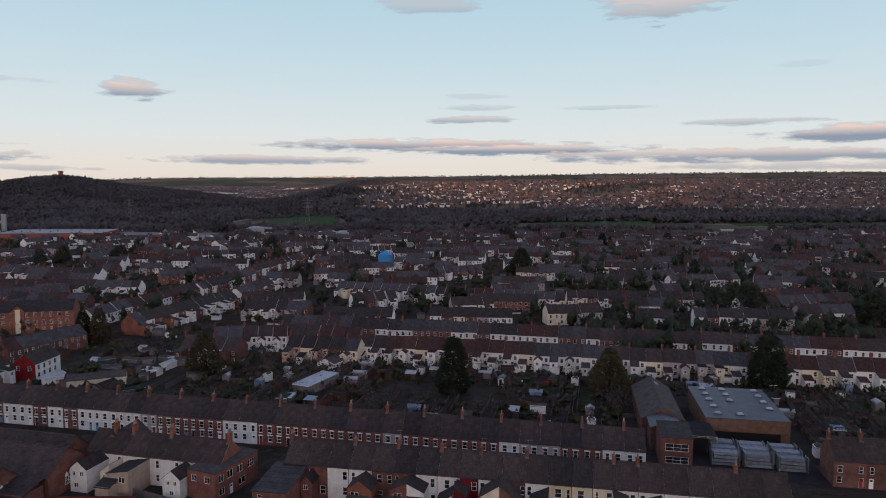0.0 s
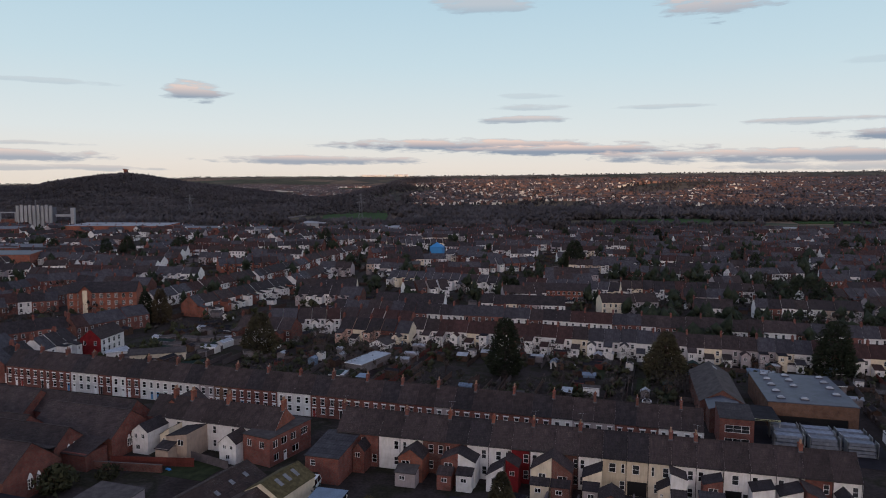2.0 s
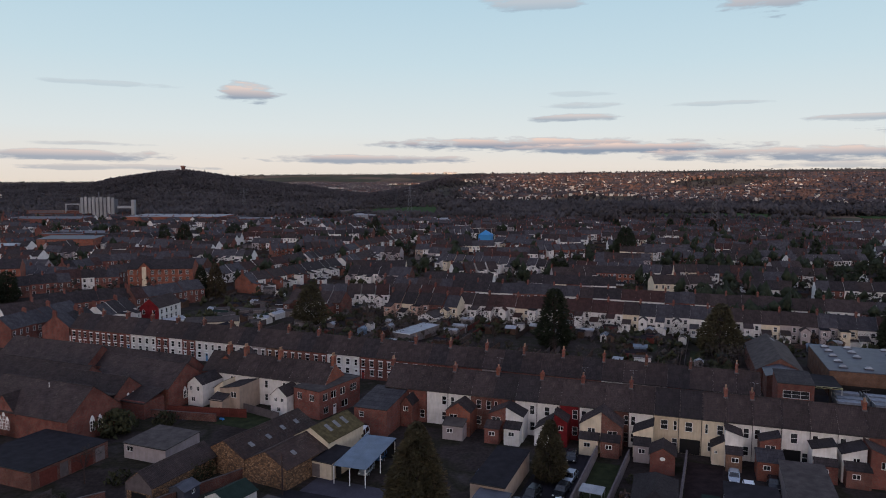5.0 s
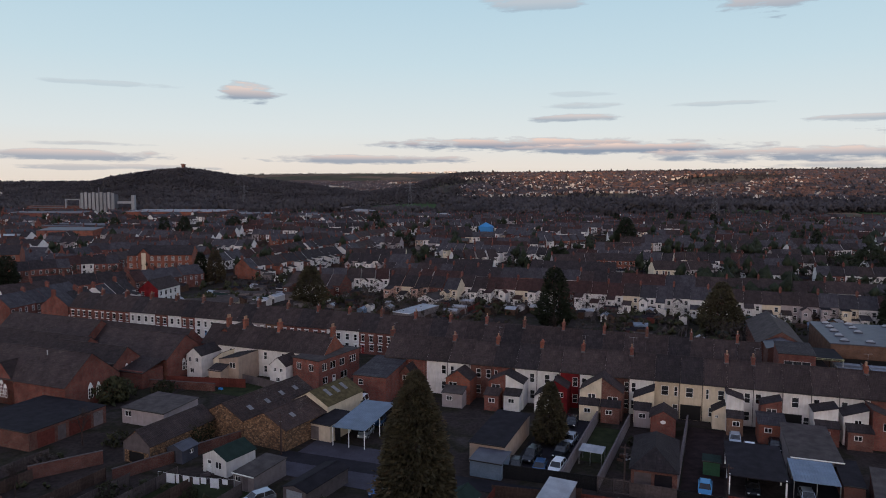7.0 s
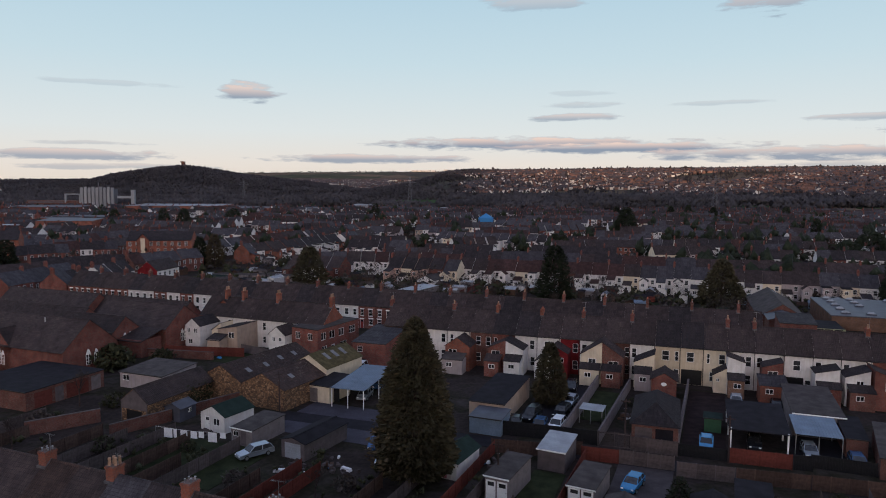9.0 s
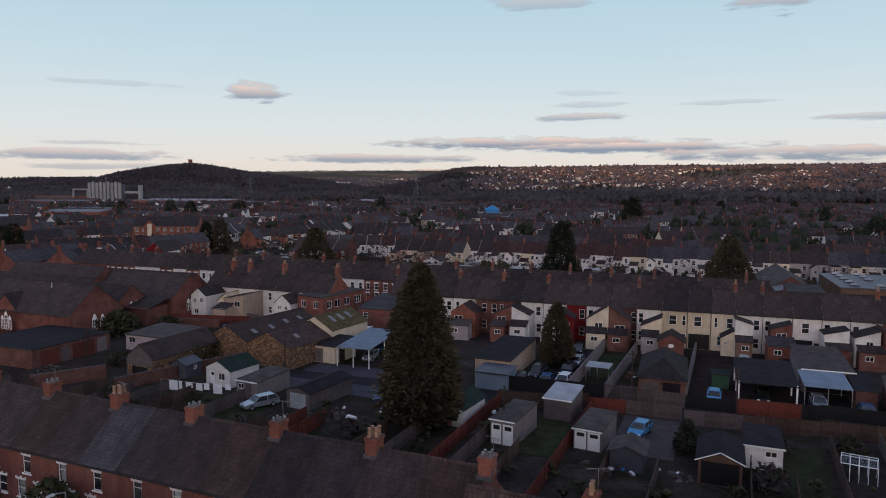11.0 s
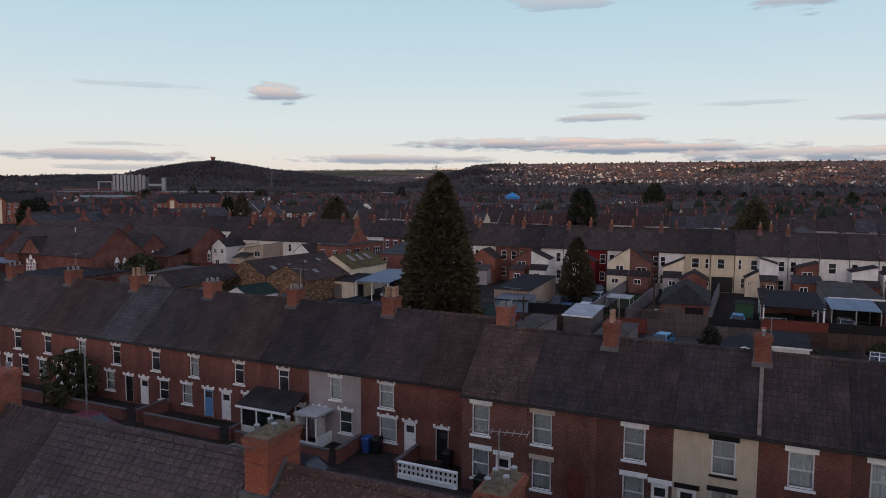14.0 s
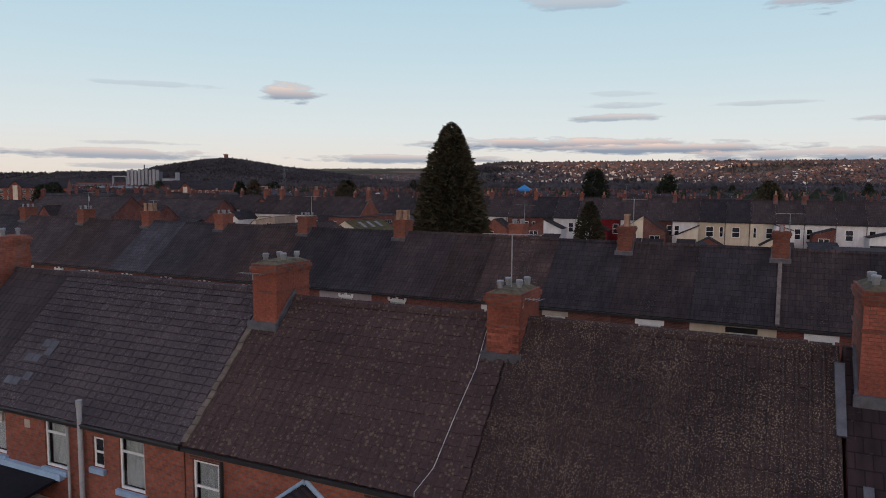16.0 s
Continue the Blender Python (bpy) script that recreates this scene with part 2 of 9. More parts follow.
tile_mat("roof_dark", (0.041, 0.034, 0.038), (0.028, 0.024, 0.027), amount=0.3)
tile_mat("roof_slate", (0.066, 0.063, 0.074), (0.050, 0.048, 0.058), amount=0.25, w=0.3, h=0.2)
tile_mat("roof_red", (0.070, 0.034, 0.031), (0.050, 0.027, 0.026), amount=0.4)
tile_mat("roof_mossy", (0.07, 0.045, 0.04), (0.046, 0.032, 0.03), lichen=(0.42, 0.40, 0.32), amount=0.8)
tile_mat("roof_bright_red", (0.140, 0.032, 0.021), (0.119, 0.028, 0.020), amount=0.2)
tile_mat("tile_slate", (0.05, 0.04, 0.042), (0.036, 0.03, 0.033), amount=0.5)
tile_mat("tile_brown", (0.044, 0.027, 0.029), (0.034, 0.021, 0.024), amount=0.4)
tile_mat("tile_mossy", (0.048, 0.030, 0.032), (0.034, 0.022, 0.024), lichen=(0.36, 0.34, 0.27), amount=0.8)
plain_mat("felt_grey", (0.07, 0.06, 0.058), 0.85, scale=0.7, mottle=0.4, spec=0.1)
plain_mat("felt_dark", (0.019, 0.017, 0.021), 0.85, scale=0.7, mottle=0.4, spec=0.1)
plain_mat("felt_green", (0.018, 0.032, 0.027), 0.85, scale=0.9, mottle=0.3, spec=0.1)
plain_mat("tin_blue", (0.140, 0.187, 0.252), 0.5, scale=0.5, mottle=0.25)
plain_mat("tin_grey", (0.063, 0.066, 0.085), 0.5, scale=0.6, mottle=0.35)
plain_mat("tin_white", (0.3, 0.32, 0.35), 0.5, scale=0.6, mottle=0.25)
plain_mat("roof_light_sheet", (0.17, 0.17, 0.18), 0.5, scale=2, mottle=0.3)
plain_mat("moss_yellow", (0.085, 0.068, 0.034), 0.9, scale=1.4, mottle=0.5, spec=0.1)
plain_mat("flashing", (0.10, 0.10, 0.11), 0.55, scale=3, mottle=0.4)
plain_mat("mortar_pale", (0.20, 0.16, 0.14), 0.9, scale=4, mottle=0.4)
plain_mat("paint_white", (0.80, 0.80, 0.79), 0.35, mottle=0.08, vary=0.05, bump=0.0)
# black paint; also coats the sheets that stand for shade in openings
plain_mat("paint_black", (0.015, 0.015, 0.016), 0.4, mottle=0.2)
plain_mat("paint_blue", (0.10, 0.24, 0.42), 0.4, mottle=0.1)
plain_mat("paint_red", (0.25, 0.03, 0.025), 0.4, mottle=0.1)
plain_mat("paint_green", (0.03, 0.09, 0.05), 0.5, mottle=0.2)
plain_mat("paint_pink", (0.45, 0.16, 0.2), 0.5, mottle=0.1)
plain_mat("stone_sill", (0.46, 0.40, 0.33), 0.8, mottle=0.25)
plain_mat("blue_sill", (0.30, 0.42, 0.55), 0.6, mottle=0.15)
plain_mat("pot_clay", (0.34, 0.21, 0.14), 0.85, mottle=0.3, vary=0.3)
plain_mat("pot_terracotta", (0.30, 0.10, 0.06), 0.85, mottle=0.2, vary=0.2)
plain_mat("pot_metal", (0.3, 0.3, 0.31), 0.4, metal=0.7, mottle=0.2)
plain_mat("gutter_dark", (0.03, 0.028, 0.028), 0.5, mottle=0.2)
plain_mat("gutter_grey", (0.42, 0.42, 0.42), 0.5, mottle=0.2)
plain_mat("pylon_steel", (0.16, 0.16, 0.17), 0.7, mottle=0.2, bump=0)
plain_mat("steel", (0.35, 0.36, 0.37), 0.45, metal=0.8, mottle=0.2)
plain_mat("curtain", (0.72, 0.71, 0.68), 0.9, scale=6, mottle=0.15, vary=0.25)
plain_mat("fence_wood", (0.084, 0.055, 0.046), 0.9, scale=2.5, mottle=0.4, vary=0.3, spec=0.1)
plain_mat("fence_grey", (0.096, 0.077, 0.076), 0.9, scale=2.5, mottle=0.35, vary=0.2, spec=0.1)
plain_mat("fence_red", (0.128, 0.037, 0.029), 0.85, scale=2.5, mottle=0.3, vary=0.2, spec=0.1)
plain_mat("fence_black", (0.018, 0.018, 0.02), 0.7, scale=2.5, mottle=0.3, spec=0.1)
plain_mat("shed_wood", (0.104, 0.063, 0.046), 0.85, scale=2, mottle=0.3, vary=0.3, spec=0.1)
plain_mat("concrete", (0.116, 0.097, 0.099), 0.9, scale=1.0, mottle=0.3, spec=0.1)
plain_mat("concrete_pale", (0.190, 0.163, 0.163), 0.9, scale=1.0, mottle=0.25, spec=0.1)
plain_mat("asphalt", (0.023, 0.021, 0.026), 0.85, scale=0.35, mottle=0.35, bump=0.3, spec=0.1)
plain_mat("asphalt_pale", (0.058, 0.054, 0.068), 0.85, scale=0.35, mottle=0.3, bump=0.3, spec=0.1)
plain_mat("paving", (0.058, 0.049, 0.051), 0.9, scale=0.8, mottle=0.3, vary=0.2, spec=0.1)
plain_mat("lawn", (0.026, 0.032, 0.014), 0.95, scale=0.6, mottle=0.5, bump=0.5, spec=0.1)
plain_mat("soil", (0.027, 0.017, 0.017), 0.95, scale=0.7, mottle=0.5, bump=0.5, spec=0.1)
plain_mat("rubbish", (0.112, 0.090, 0.088), 0.9, scale=1.5, mottle=0.6, bump=0.5, spec=0.1)
plain_mat("bark", (0.051, 0.034, 0.032), 0.95, scale=3, mottle=0.4, bump=0.5)
plain_mat("leaf_conifer", (0.060, 0.053, 0.030), 0.9, scale=0.8, mottle=0.6, vary=0.2, bump=0, spec=0.2)
plain_mat("leaf_tip", (0.085, 0.063, 0.036), 0.9, scale=0.8, mottle=0.6, vary=0.2, bump=0, spec=0.2)
plain_mat("leaf_cypress", (0.025, 0.032, 0.018), 0.9, scale=0.6, mottle=0.6, vary=0.2, bump=0, spec=0.2)
plain_mat("leaf_ivy", (0.04, 0.041, 0.02), 0.9, scale=0.9, mottle=0.5, vary=0.3, bump=0, spec=0.2)
plain_mat("twig", (0.068, 0.054, 0.048), 0.95, scale=0.2, mottle=0.4, vary=0.3, bump=0, spec=0.2)
plain_mat("far_wood", (0.064, 0.057, 0.060), 0.95, scale=0.009, mottle=0.5, vary=0.1, bump=0, spec=0.1)
plain_mat("far_wall_red", (0.24, 0.14, 0.11), 0.9, scale=0.05, mottle=0.3, bump=0)
plain_mat("far_wall_pale", (0.70, 0.65, 0.58), 0.9, scale=0.05, mottle=0.3, bump=0)
plain_mat("far_roof", (0.075, 0.062, 0.066), 0.85, scale=0.05, mottle=0.4, bump=0)
plain_mat("far_roof_red", (0.13, 0.068, 0.05), 0.85, scale=0.05, mottle=0.4, bump=0)
plain_mat("car_blue", (0.05, 0.11, 0.22), 0.25, metal=0.4, mottle=0.03, bump=0)
plain_mat("car_bright_blue", (0.05, 0.22, 0.42), 0.25, metal=0.3, mottle=0.03, bump=0)
plain_mat("car_silver", (0.40, 0.45, 0.50), 0.25, metal=0.5, mottle=0.03, bump=0)
plain_mat("car_black", (0.02, 0.022, 0.026), 0.2, metal=0.3, mottle=0.03, bump=0)
plain_mat("car_red", (0.14, 0.022, 0.035), 0.25, metal=0.3, mottle=0.03, bump=0)
plain_mat("car_white", (0.72, 0.75, 0.78), 0.25, mottle=0.03, bump=0)
plain_mat("tyre", (0.02, 0.02, 0.02), 0.9, mottle=0.1, bump=0)
plain_mat("tarpaulin_blue", (0.04, 0.22, 0.50), 0.6, mottle=0.2)
plain_mat("bin_blue", (0.03, 0.08, 0.25), 0.5, mottle=0.1)
plain_mat("cloth_white", (0.78, 0.78, 0.80), 0.9, mottle=0.1)
plain_mat("timber_stack", (0.17, 0.19, 0.23), 0.7, scale=1, mottle=0.4, vary=0.25)
plain_mat("slab_white", (0.27, 0.275, 0.29), 0.8, scale=0.1, mottle=0.15, bump=0)
plain_mat("slab_grey", (0.120, 0.118, 0.135), 0.8, scale=0.1, mottle=0.2, bump=0)


def glass_mats():
    n = Nodes("glass")
    n.b.inputs["Transmission Weight"].default_value = 1.0
    n.b.inputs["IOR"].default_value = 1.45
    n.done((0.85, 0.9, 0.92), 0.03)
    n = Nodes("glass_dark")
    n.done(n.per_thing(n.ramp(n.noise(0.7, 2), [(0.35, (0.012, 0.013, 0.015)), (0.7, (0.05, 0.052, 0.055))]), 0.6), 0.06, spec=0.6)


glass_mats()


def ground_mat():
    """Open ground: yards and gardens close by, winter grass and hedges far out."""
    n = Nodes("open_ground")
    big = n.noise(0.09, 5)
    near = n.ramp(big, [(0.34, (0.026, 0.020, 0.018)), (0.47, (0.040, 0.032, 0.030)), (0.56, (0.024, 0.022, 0.014)), (0.68, (0.056, 0.047, 0.044))])
    fine = n.ramp(n.noise(1.6, 5), [(0.3, (0.65, 0.65, 0.65)), (0.7, (1.25, 1.22, 1.2))])
    near = n.mix(1.0, near, fine, "MULTIPLY")
    vor = n.n("ShaderNodeTexVoronoi", Scale=0.0052)
    n.l(n.tc.outputs["Object"], vor.inputs["Vector"])
    sepc = n.n("ShaderNodeSeparateColor")
    n.l(vor.outputs["Color"], sepc.inputs[0])
    far = n.ramp(sepc.outputs[0], [(0.0, (0.060, 0.052, 0.044)), (0.3, (0.050, 0.054, 0.034)), (0.45, (0.062, 0.052, 0.046)), (0.65, (0.15, 0.105, 0.075)), (0.8, (0.055, 0.055, 0.040)), (1.0, (0.12, 0.09, 0.068))])
    far = n.mix(1.0, far, n.ramp(n.noise(0.02, 5), [(0.3, (0.7, 0.7, 0.7)), (0.7, (1.15, 1.15, 1.1))]), "MULTIPLY")
    s = n.n("ShaderNodeSeparateXYZ")
    n.l(n.tc.outputs["Object"], s.inputs[0])
    n.done(n.mix(n.calc("MULTIPLY", n.calc("SUBTRACT", s.outputs[1], 760.0), 0.006, True), near, far), 0.95, spec=0.05)


ground_mat()


# ---- mesh helpers ----
class MB:
    """Collects vertices and faces for one mesh."""

    def __init__(self):
        self.v, self.f = [], []

    def face(self, *pts):
        i = len(self.v)
        self.v += [tuple(p) for p in pts]
        self.f.append(tuple(range(i, i + len(pts))))
        return self

    def hexa(self, p):
        """Eight corners: the lower four round, then the upper four."""
        i = len(self.v)
        self.v += [tuple(q) for q in p]
        self.f += [tuple(i + k for k in q) for q in ((3, 2, 1, 0), (4, 5, 6, 7), (0, 1, 5, 4), (1, 2, 6, 5), (2, 3, 7, 6), (3, 0, 4, 7))]
        return self

    def box(self, x0, x1, y0, y1, z0, z1):
        return self.hexa([(x0, y0, z0), (x1, y0, z0), (x1, y1, z0), (x0, y1, z0), (x0, y0, z1), (x1, y0, z1), (x1, y1, z1), (x0, y1, z1)])

    def slab(self, a, b, c, d, th):
        """A sheet with corners a b c d and thickness th below it."""
        n = (Vector(b) - Vector(a)).cross(Vector(d) - Vector(a)).normalized() * th
        up = [Vector(q) for q in (a, b, c, d)]
        return self.hexa([q - n for q in up] + up)

    def tube(self, x, y, z0, z1, r0, r1, k=10, cap=True):
        i = len(self.v)
        for z, r in ((z0, r0), (z1, r1)):
            self.v += [(x + r * math.cos(2 * math.pi * j / k), y + r * math.sin(2 * math.pi * j / k), z) for j in range(k)]
        self.f += [(i + j, i + (j + 1) % k, i + k + (j + 1) % k, i + k + j) for j in range(k)]
        if cap:
            self.f += [tuple(range(i + k, i + 2 * k)), tuple(range(i + k - 1, i - 1, -1))]
        return self

    def rod(self, a, b, r, k=6):
        a, b = Vector(a), Vector(b)
        ax = (b - a).normalized()
        s = ax.orthogonal().normalized()
        t = ax.cross(s)
        i = len(self.v)
        for q in (a, b):
            self.v += [tuple(q + r * (math.cos(2 * math.pi * j / k) * s + math.sin(2 * math.pi * j / k) * t)) for j in range(k)]
        self.f += [(i + j, i + (j + 1) % k, i + k + (j + 1) % k, i + k + j) for j in range(k)]
        self.f += [tuple(range(i + k, i + 2 * k)), tuple(range(i + k - 1, i - 1, -1))]
        return self

    def gable(self, x0, x1, y0, y1, ez, rz):
        """The roof space of a house: ridge along x."""
        ym = (y0 + y1) / 2
        self.face((x0, y1, ez), (x0, y0, ez), (x0, ym, rz))
        self.face((x1, y0, ez), (x1, y1, ez), (x1, ym, rz))
        return self

    def pierced(self, x0, x1, z0, z1, y, holes, depth=0.1, flip=False):
        """An upright wall face in the plane y with real openings (x0, x1, z0, z1), each with its reveal."""
        xs = sorted({x0, x1, *[h[0] for h in holes], *[h[1] for h in holes]})
        zs = sorted({z0, z1, *[h[2] for h in holes], *[h[3] for h in holes]})
        for a, b in zip(xs, xs[1:]):
            for c, d in zip(zs, zs[1:]):
                mx, mz = (a + b) / 2, (c + d) / 2
                if not any(h[0] < mx < h[1] and h[2] < mz < h[3] for h in holes):
                    self.face((a, y, c), (b, y, c), (b, y, d), (a, y, d))
        for a, b, c, d in holes:
            q = y + depth
            self.face((a, y, c), (a, q, c), (b, q, c), (b, y, c))
            self.face((a, y, d), (b, y, d), (b, q, d), (a, q, d))
            self.face((a, y, c), (a, y, d), (a, q, d), (a, q, c))
            self.face((b, y, c), (b, q, c), (b, q, d), (b, y, d))
        return self

    def extrude(self, loop, a, b, axis="z"):
        """One closed outline carried from a to b: along z (outline in x, y), y (x, z) or x (y, z)."""
        n, i = len(loop), len(self.v)
        for t in (a, b):
            self.v += [(p, q, t) if axis == "z" else (p, t, q) if axis == "y" else (t, p, q) for p, q in loop]
        self.f += [(i + k, i + (k + 1) % n, i + n + (k + 1) % n, i + n + k) for k in range(n)]
        self.f += [tuple(i + n + k for k in range(n)), tuple(i + k for k in reversed(range(n)))]
        return self

    def mesh(self, name, mat):
        me = bpy.data.meshes.new(name)
        me.from_pydata(self.v, [], self.f)
        me.materials.append(MATS[mat])
        me.update()
        return me


def part(name, mb, mat, parent=None, label="", m=None):
    """One mesh object under a thing or a part."""
    data = mb.mesh(name, mat) if isinstance(mb, MB) else mb
    ob = new(name, data)
    if parent is not None:
        ob.parent = parent
    if m is not None:
        ob.matrix_basis = m
    if label:
        ob["label"] = label
    return ob


def thing(name, m, label, category, group="", kind=""):
    ob = new(name)
    ob.empty_display_size = 0.3
    ob.matrix_basis = m
    return tagged(ob, label, category, group, kind)


def solid(name, mb, mat, m, label, category, group="", kind=""):
    """A thing that is one mesh."""
    ob = new(name, mb.mesh(name, mat) if isinstance(mb, MB) else mb)
    ob.matrix_basis = m
    return tagged(ob, label, category, group, kind)


ST = -15.5                                # degrees: the way the near streets run
CA, SA = math.cos(radians(ST)), math.sin(radians(ST))


def S(u, v, z=0.0, turn=0.0):
    """Pose in the street grid: u along the terraces, v across them."""
    return pose(CA * u - SA * v, SA * u + CA * v, z, 0, 0, ST + turn)


def P(u, v):
    return (CA * u - SA * v, SA * u + CA * v)
# ---- ground, hills, roads ----
def smooth(v, a, b):
    t = min(1.0, max(0.0, (v - a) / (b - a)))
    return t * t * (3 - 2 * t)


def lerp_table(v, xs, ys):
    return float(np.interp(v, xs, ys))


def terrain(x, y):
    """Height of the land: a flat river plain, a wooded hill, a built-up slope, far ridges, and unseen hills added
    behind to block the low sun from the town.
    """
    if y < -300:
        # added shade ridge out of view; its heights set which slopes stay sunlit
        return lerp_table(x, (-2500, -700, -120, 160, 500, 700, 950, 1300, 2600), (345, 345, 296, 262, 259, 285, 311, 332, 332)) * math.exp(-((y + 3400) / 420) ** 2)
    if y < 950:
        return 0.0
    a = x / y
    right = lerp_table(a, (-0.24, -0.16, -0.10, -0.04, 0.1, 0.3, 0.5, 0.8), (6, 30, 62, 68, 72, 76, 79, 80)) * smooth(y, 1130, 1900)
    left = lerp_table(a, (-1.3, -0.9, -0.8, -0.66, -0.55, -0.35, -0.25, -0.2), (38, 38, 36, 38, 34, 26, 14, 8)) * smooth(y, 1450, 2150)
    hill = lerp_table(a, (-0.75, -0.68, -0.62, -0.58, -0.54, -0.505, -0.48, -0.46, -0.414, -0.37, -0.32, -0.26, -0.2, -0.15), (0, 26, 54, 65, 75, 81, 77, 71, 57, 46, 34, 20, 8, 0)) * math.exp(-((y - 2050) / 330) ** 2)
    valley = 52 * smooth(y, 1700, 3100)
    back = lerp_table(a, (-1, -0.8, -0.6, -0.4, -0.3, -0.15, -0.05, 0.1, 0.3, 0.6, 0.9), (54, 54, 62, 106, 110, 114, 118, 126, 141, 156, 160)) * smooth(y, 2700, 4300)
    z = max(right, left, hill, valley, back)
    return z + 4 * smooth(y, 1500, 2200) * noise.noise(Vector((x * 0.004, y * 0.004, 0)))


def build_ground():
    xs = np.concatenate([np.arange(-4600, -1600, 100), np.arange(-1600, 1600, 40), np.arange(1600, 4601, 100)])
    ys = np.concatenate([np.arange(-4600, -200, 200), np.arange(-200, 900, 50), np.arange(900, 3000, 40), np.arange(3000, 4601, 80)])
    mb = MB()
    mb.v = [(float(x), float(y), terrain(float(x), float(y))) for y in ys for x in xs]
    k = len(xs)
    mb.f = [(j * k + i, j * k + i + 1, (j + 1) * k + i + 1, (j + 1) * k + i) for j in range(len(ys) - 1) for i in range(k - 1)]
    g = solid("ground", mb, "open_ground", Matrix(), "dark winter ground of yards, gardens and far fields", "ground", kind="structure")
    for p in g.data.polygons:
        p.use_smooth = True


build_ground()


def patch(name, mat, pts, z, label, category):
    """A flat piece of paving, lawn or road with a small thickness."""
    mb = MB()
    n = len(pts)
    top = [(x, y, z) for x, y in pts]
    mb.face(*top)
    for i in range(n):
        a, b = pts[i], pts[(i + 1) % n]
        mb.face((*a, 0), (*b, 0), (*b, z), (*a, z))
    return solid(name, mb, mat, Matrix(), label, category, kind="structure")


def quadS(u0, u1, v0, v1):
    return [P(u0, v0), P(u1, v0), P(u1, v1), P(u0, v1)]
# ---- houses ----
FRAMES = {}


def window(parent, x0, x1, z0, z1, y, style="sash", paint="paint_white", curtain=False):
    """A window set in its opening: a frame with a pane (and a curtain) under it."""
    w, h = round(x1 - x0, 2), round(z1 - z0, 2)
    key = (w, h, style, paint)
    if key not in FRAMES:
        f, t = MB(), 0.07
        f.box(0, w, 0, 0.06, 0, t).box(0, w, 0, 0.06, h - t, h).box(0, t, 0, 0.06, t, h - t).box(w - t, w, 0, 0.06, t, h - t)
        if style == "sash":
            f.box(t, w - t, -0.005, 0.05, h * 0.5 - 0.03, h * 0.5 + 0.03)
        elif style == "toplight":
            f.box(t, w - t, -0.005, 0.05, h * 0.68 - 0.03, h * 0.68 + 0.03)
        elif style == "pair":
            f.box(w / 2 - 0.035, w / 2 + 0.035, -0.005, 0.05, t, h - t)
        elif style == "grid":
            for k in (1, 2):
                f.box(w * k / 3 - 0.03, w * k / 3 + 0.03, -0.005, 0.05, t, h - t)
            f.box(t, w - t, -0.004, 0.051, h * 0.5 - 0.025, h * 0.5 + 0.025)
        p = MB().box(t - 0.01, w - t + 0.01, 0.02, 0.03, t - 0.01, h - t + 0.01)
        c = MB()
        k = max(4, int(w / 0.09))
        for i in range(k):
            a, b = t + (w - 2 * t) * i / k, t + (w - 2 * t) * (i + 1) / k
            q = (0.12, 0.15) if i % 2 else (0.15, 0.12)
            c.face((a, q[0], t), (b, q[1], t), (b, q[1], h * 0.97), (a, q[0], h * 0.97))
        FRAMES[key] = (f.mesh("window", paint), p.mesh("pane", "glass_dark"), p.mesh("pane", "glass"), c.mesh("curtain", "curtain"))
    fm, dark, clear, cm = FRAMES[key]
    ob = part("window", fm, None, parent, m=pose(x0, y, z0))
    part("pane", clear if curtain else dark, None, ob)
    if curtain:
        part("curtain", cm, None, ob)
    return ob


DOORS = {}


def door(parent, x0, x1, z0, z1, y, paint):
    w, h = round(x1 - x0, 2), round(z1 - z0, 2)
    key = (w, h, paint)
    if key not in DOORS:
        d = MB().box(0, w, 0.02, 0.06, 0, h)
        for a, b in ((0.12, 0.40), (0.48, 0.62)):
            for c, e in ((0.12, 0.46), (0.54, 0.88)):
                d.box(w * c, w * e, 0.005, 0.02, h * a, h * b)
        f = MB().box(-0.02, 0.05, -0.02, 0.06, 0, h).box(w - 0.05, w + 0.02, -0.02, 0.06, 0, h).box(0.05, w - 0.05, -0.02, 0.06, h - 0.06, h)
        g = MB().box(w * 0.18, w * 0.82, 0.0, 0.02, h * 0.70, h * 0.90)
        k = MB().box(w * 0.84, w * 0.9, -0.05, 0.02, h * 0.47, h * 0.50)
        DOORS[key] = (d.mesh("door", paint), f.mesh("door_frame", "paint_white"), g.mesh("pane", "glass_dark"), k.mesh("door_handle", "steel"))
    d, f, g, k = DOORS[key]
    ob = part("door", d, None, parent, m=pose(x0, y, z0))
    part("door_frame", f, None, ob)
    part("pane", g, None, ob)
    part("door_handle", k, None, ob)
    return ob


POTS = {}


def pot_mesh(kind):
    if kind not in POTS:
        mb = MB()
        if kind == "metal":
            mb.tube(0, 0, 0, 0.18, 0.07, 0.07, 10).tube(0, 0, 0.18, 0.27, 0.09, 0.09, 10).tube(0, 0, 0.27, 0.30, 0.10, 0.08, 10)
            mat = "pot_metal"
        elif kind == "short":
            mb.tube(0, 0, 0, 0.28, 0.13, 0.11, 10).tube(0, 0, 0.26, 0.33, 0.135, 0.135, 10)
            mat = "pot_terracotta"
        else:
            mb.tube(0, 0, 0, 0.62, 0.15, 0.11, 10).tube(0, 0, 0.58, 0.68, 0.145, 0.14, 10)
            mat = "pot_clay"
        POTS[kind] = mb.mesh("chimney_pot", mat)
    return POTS[kind]


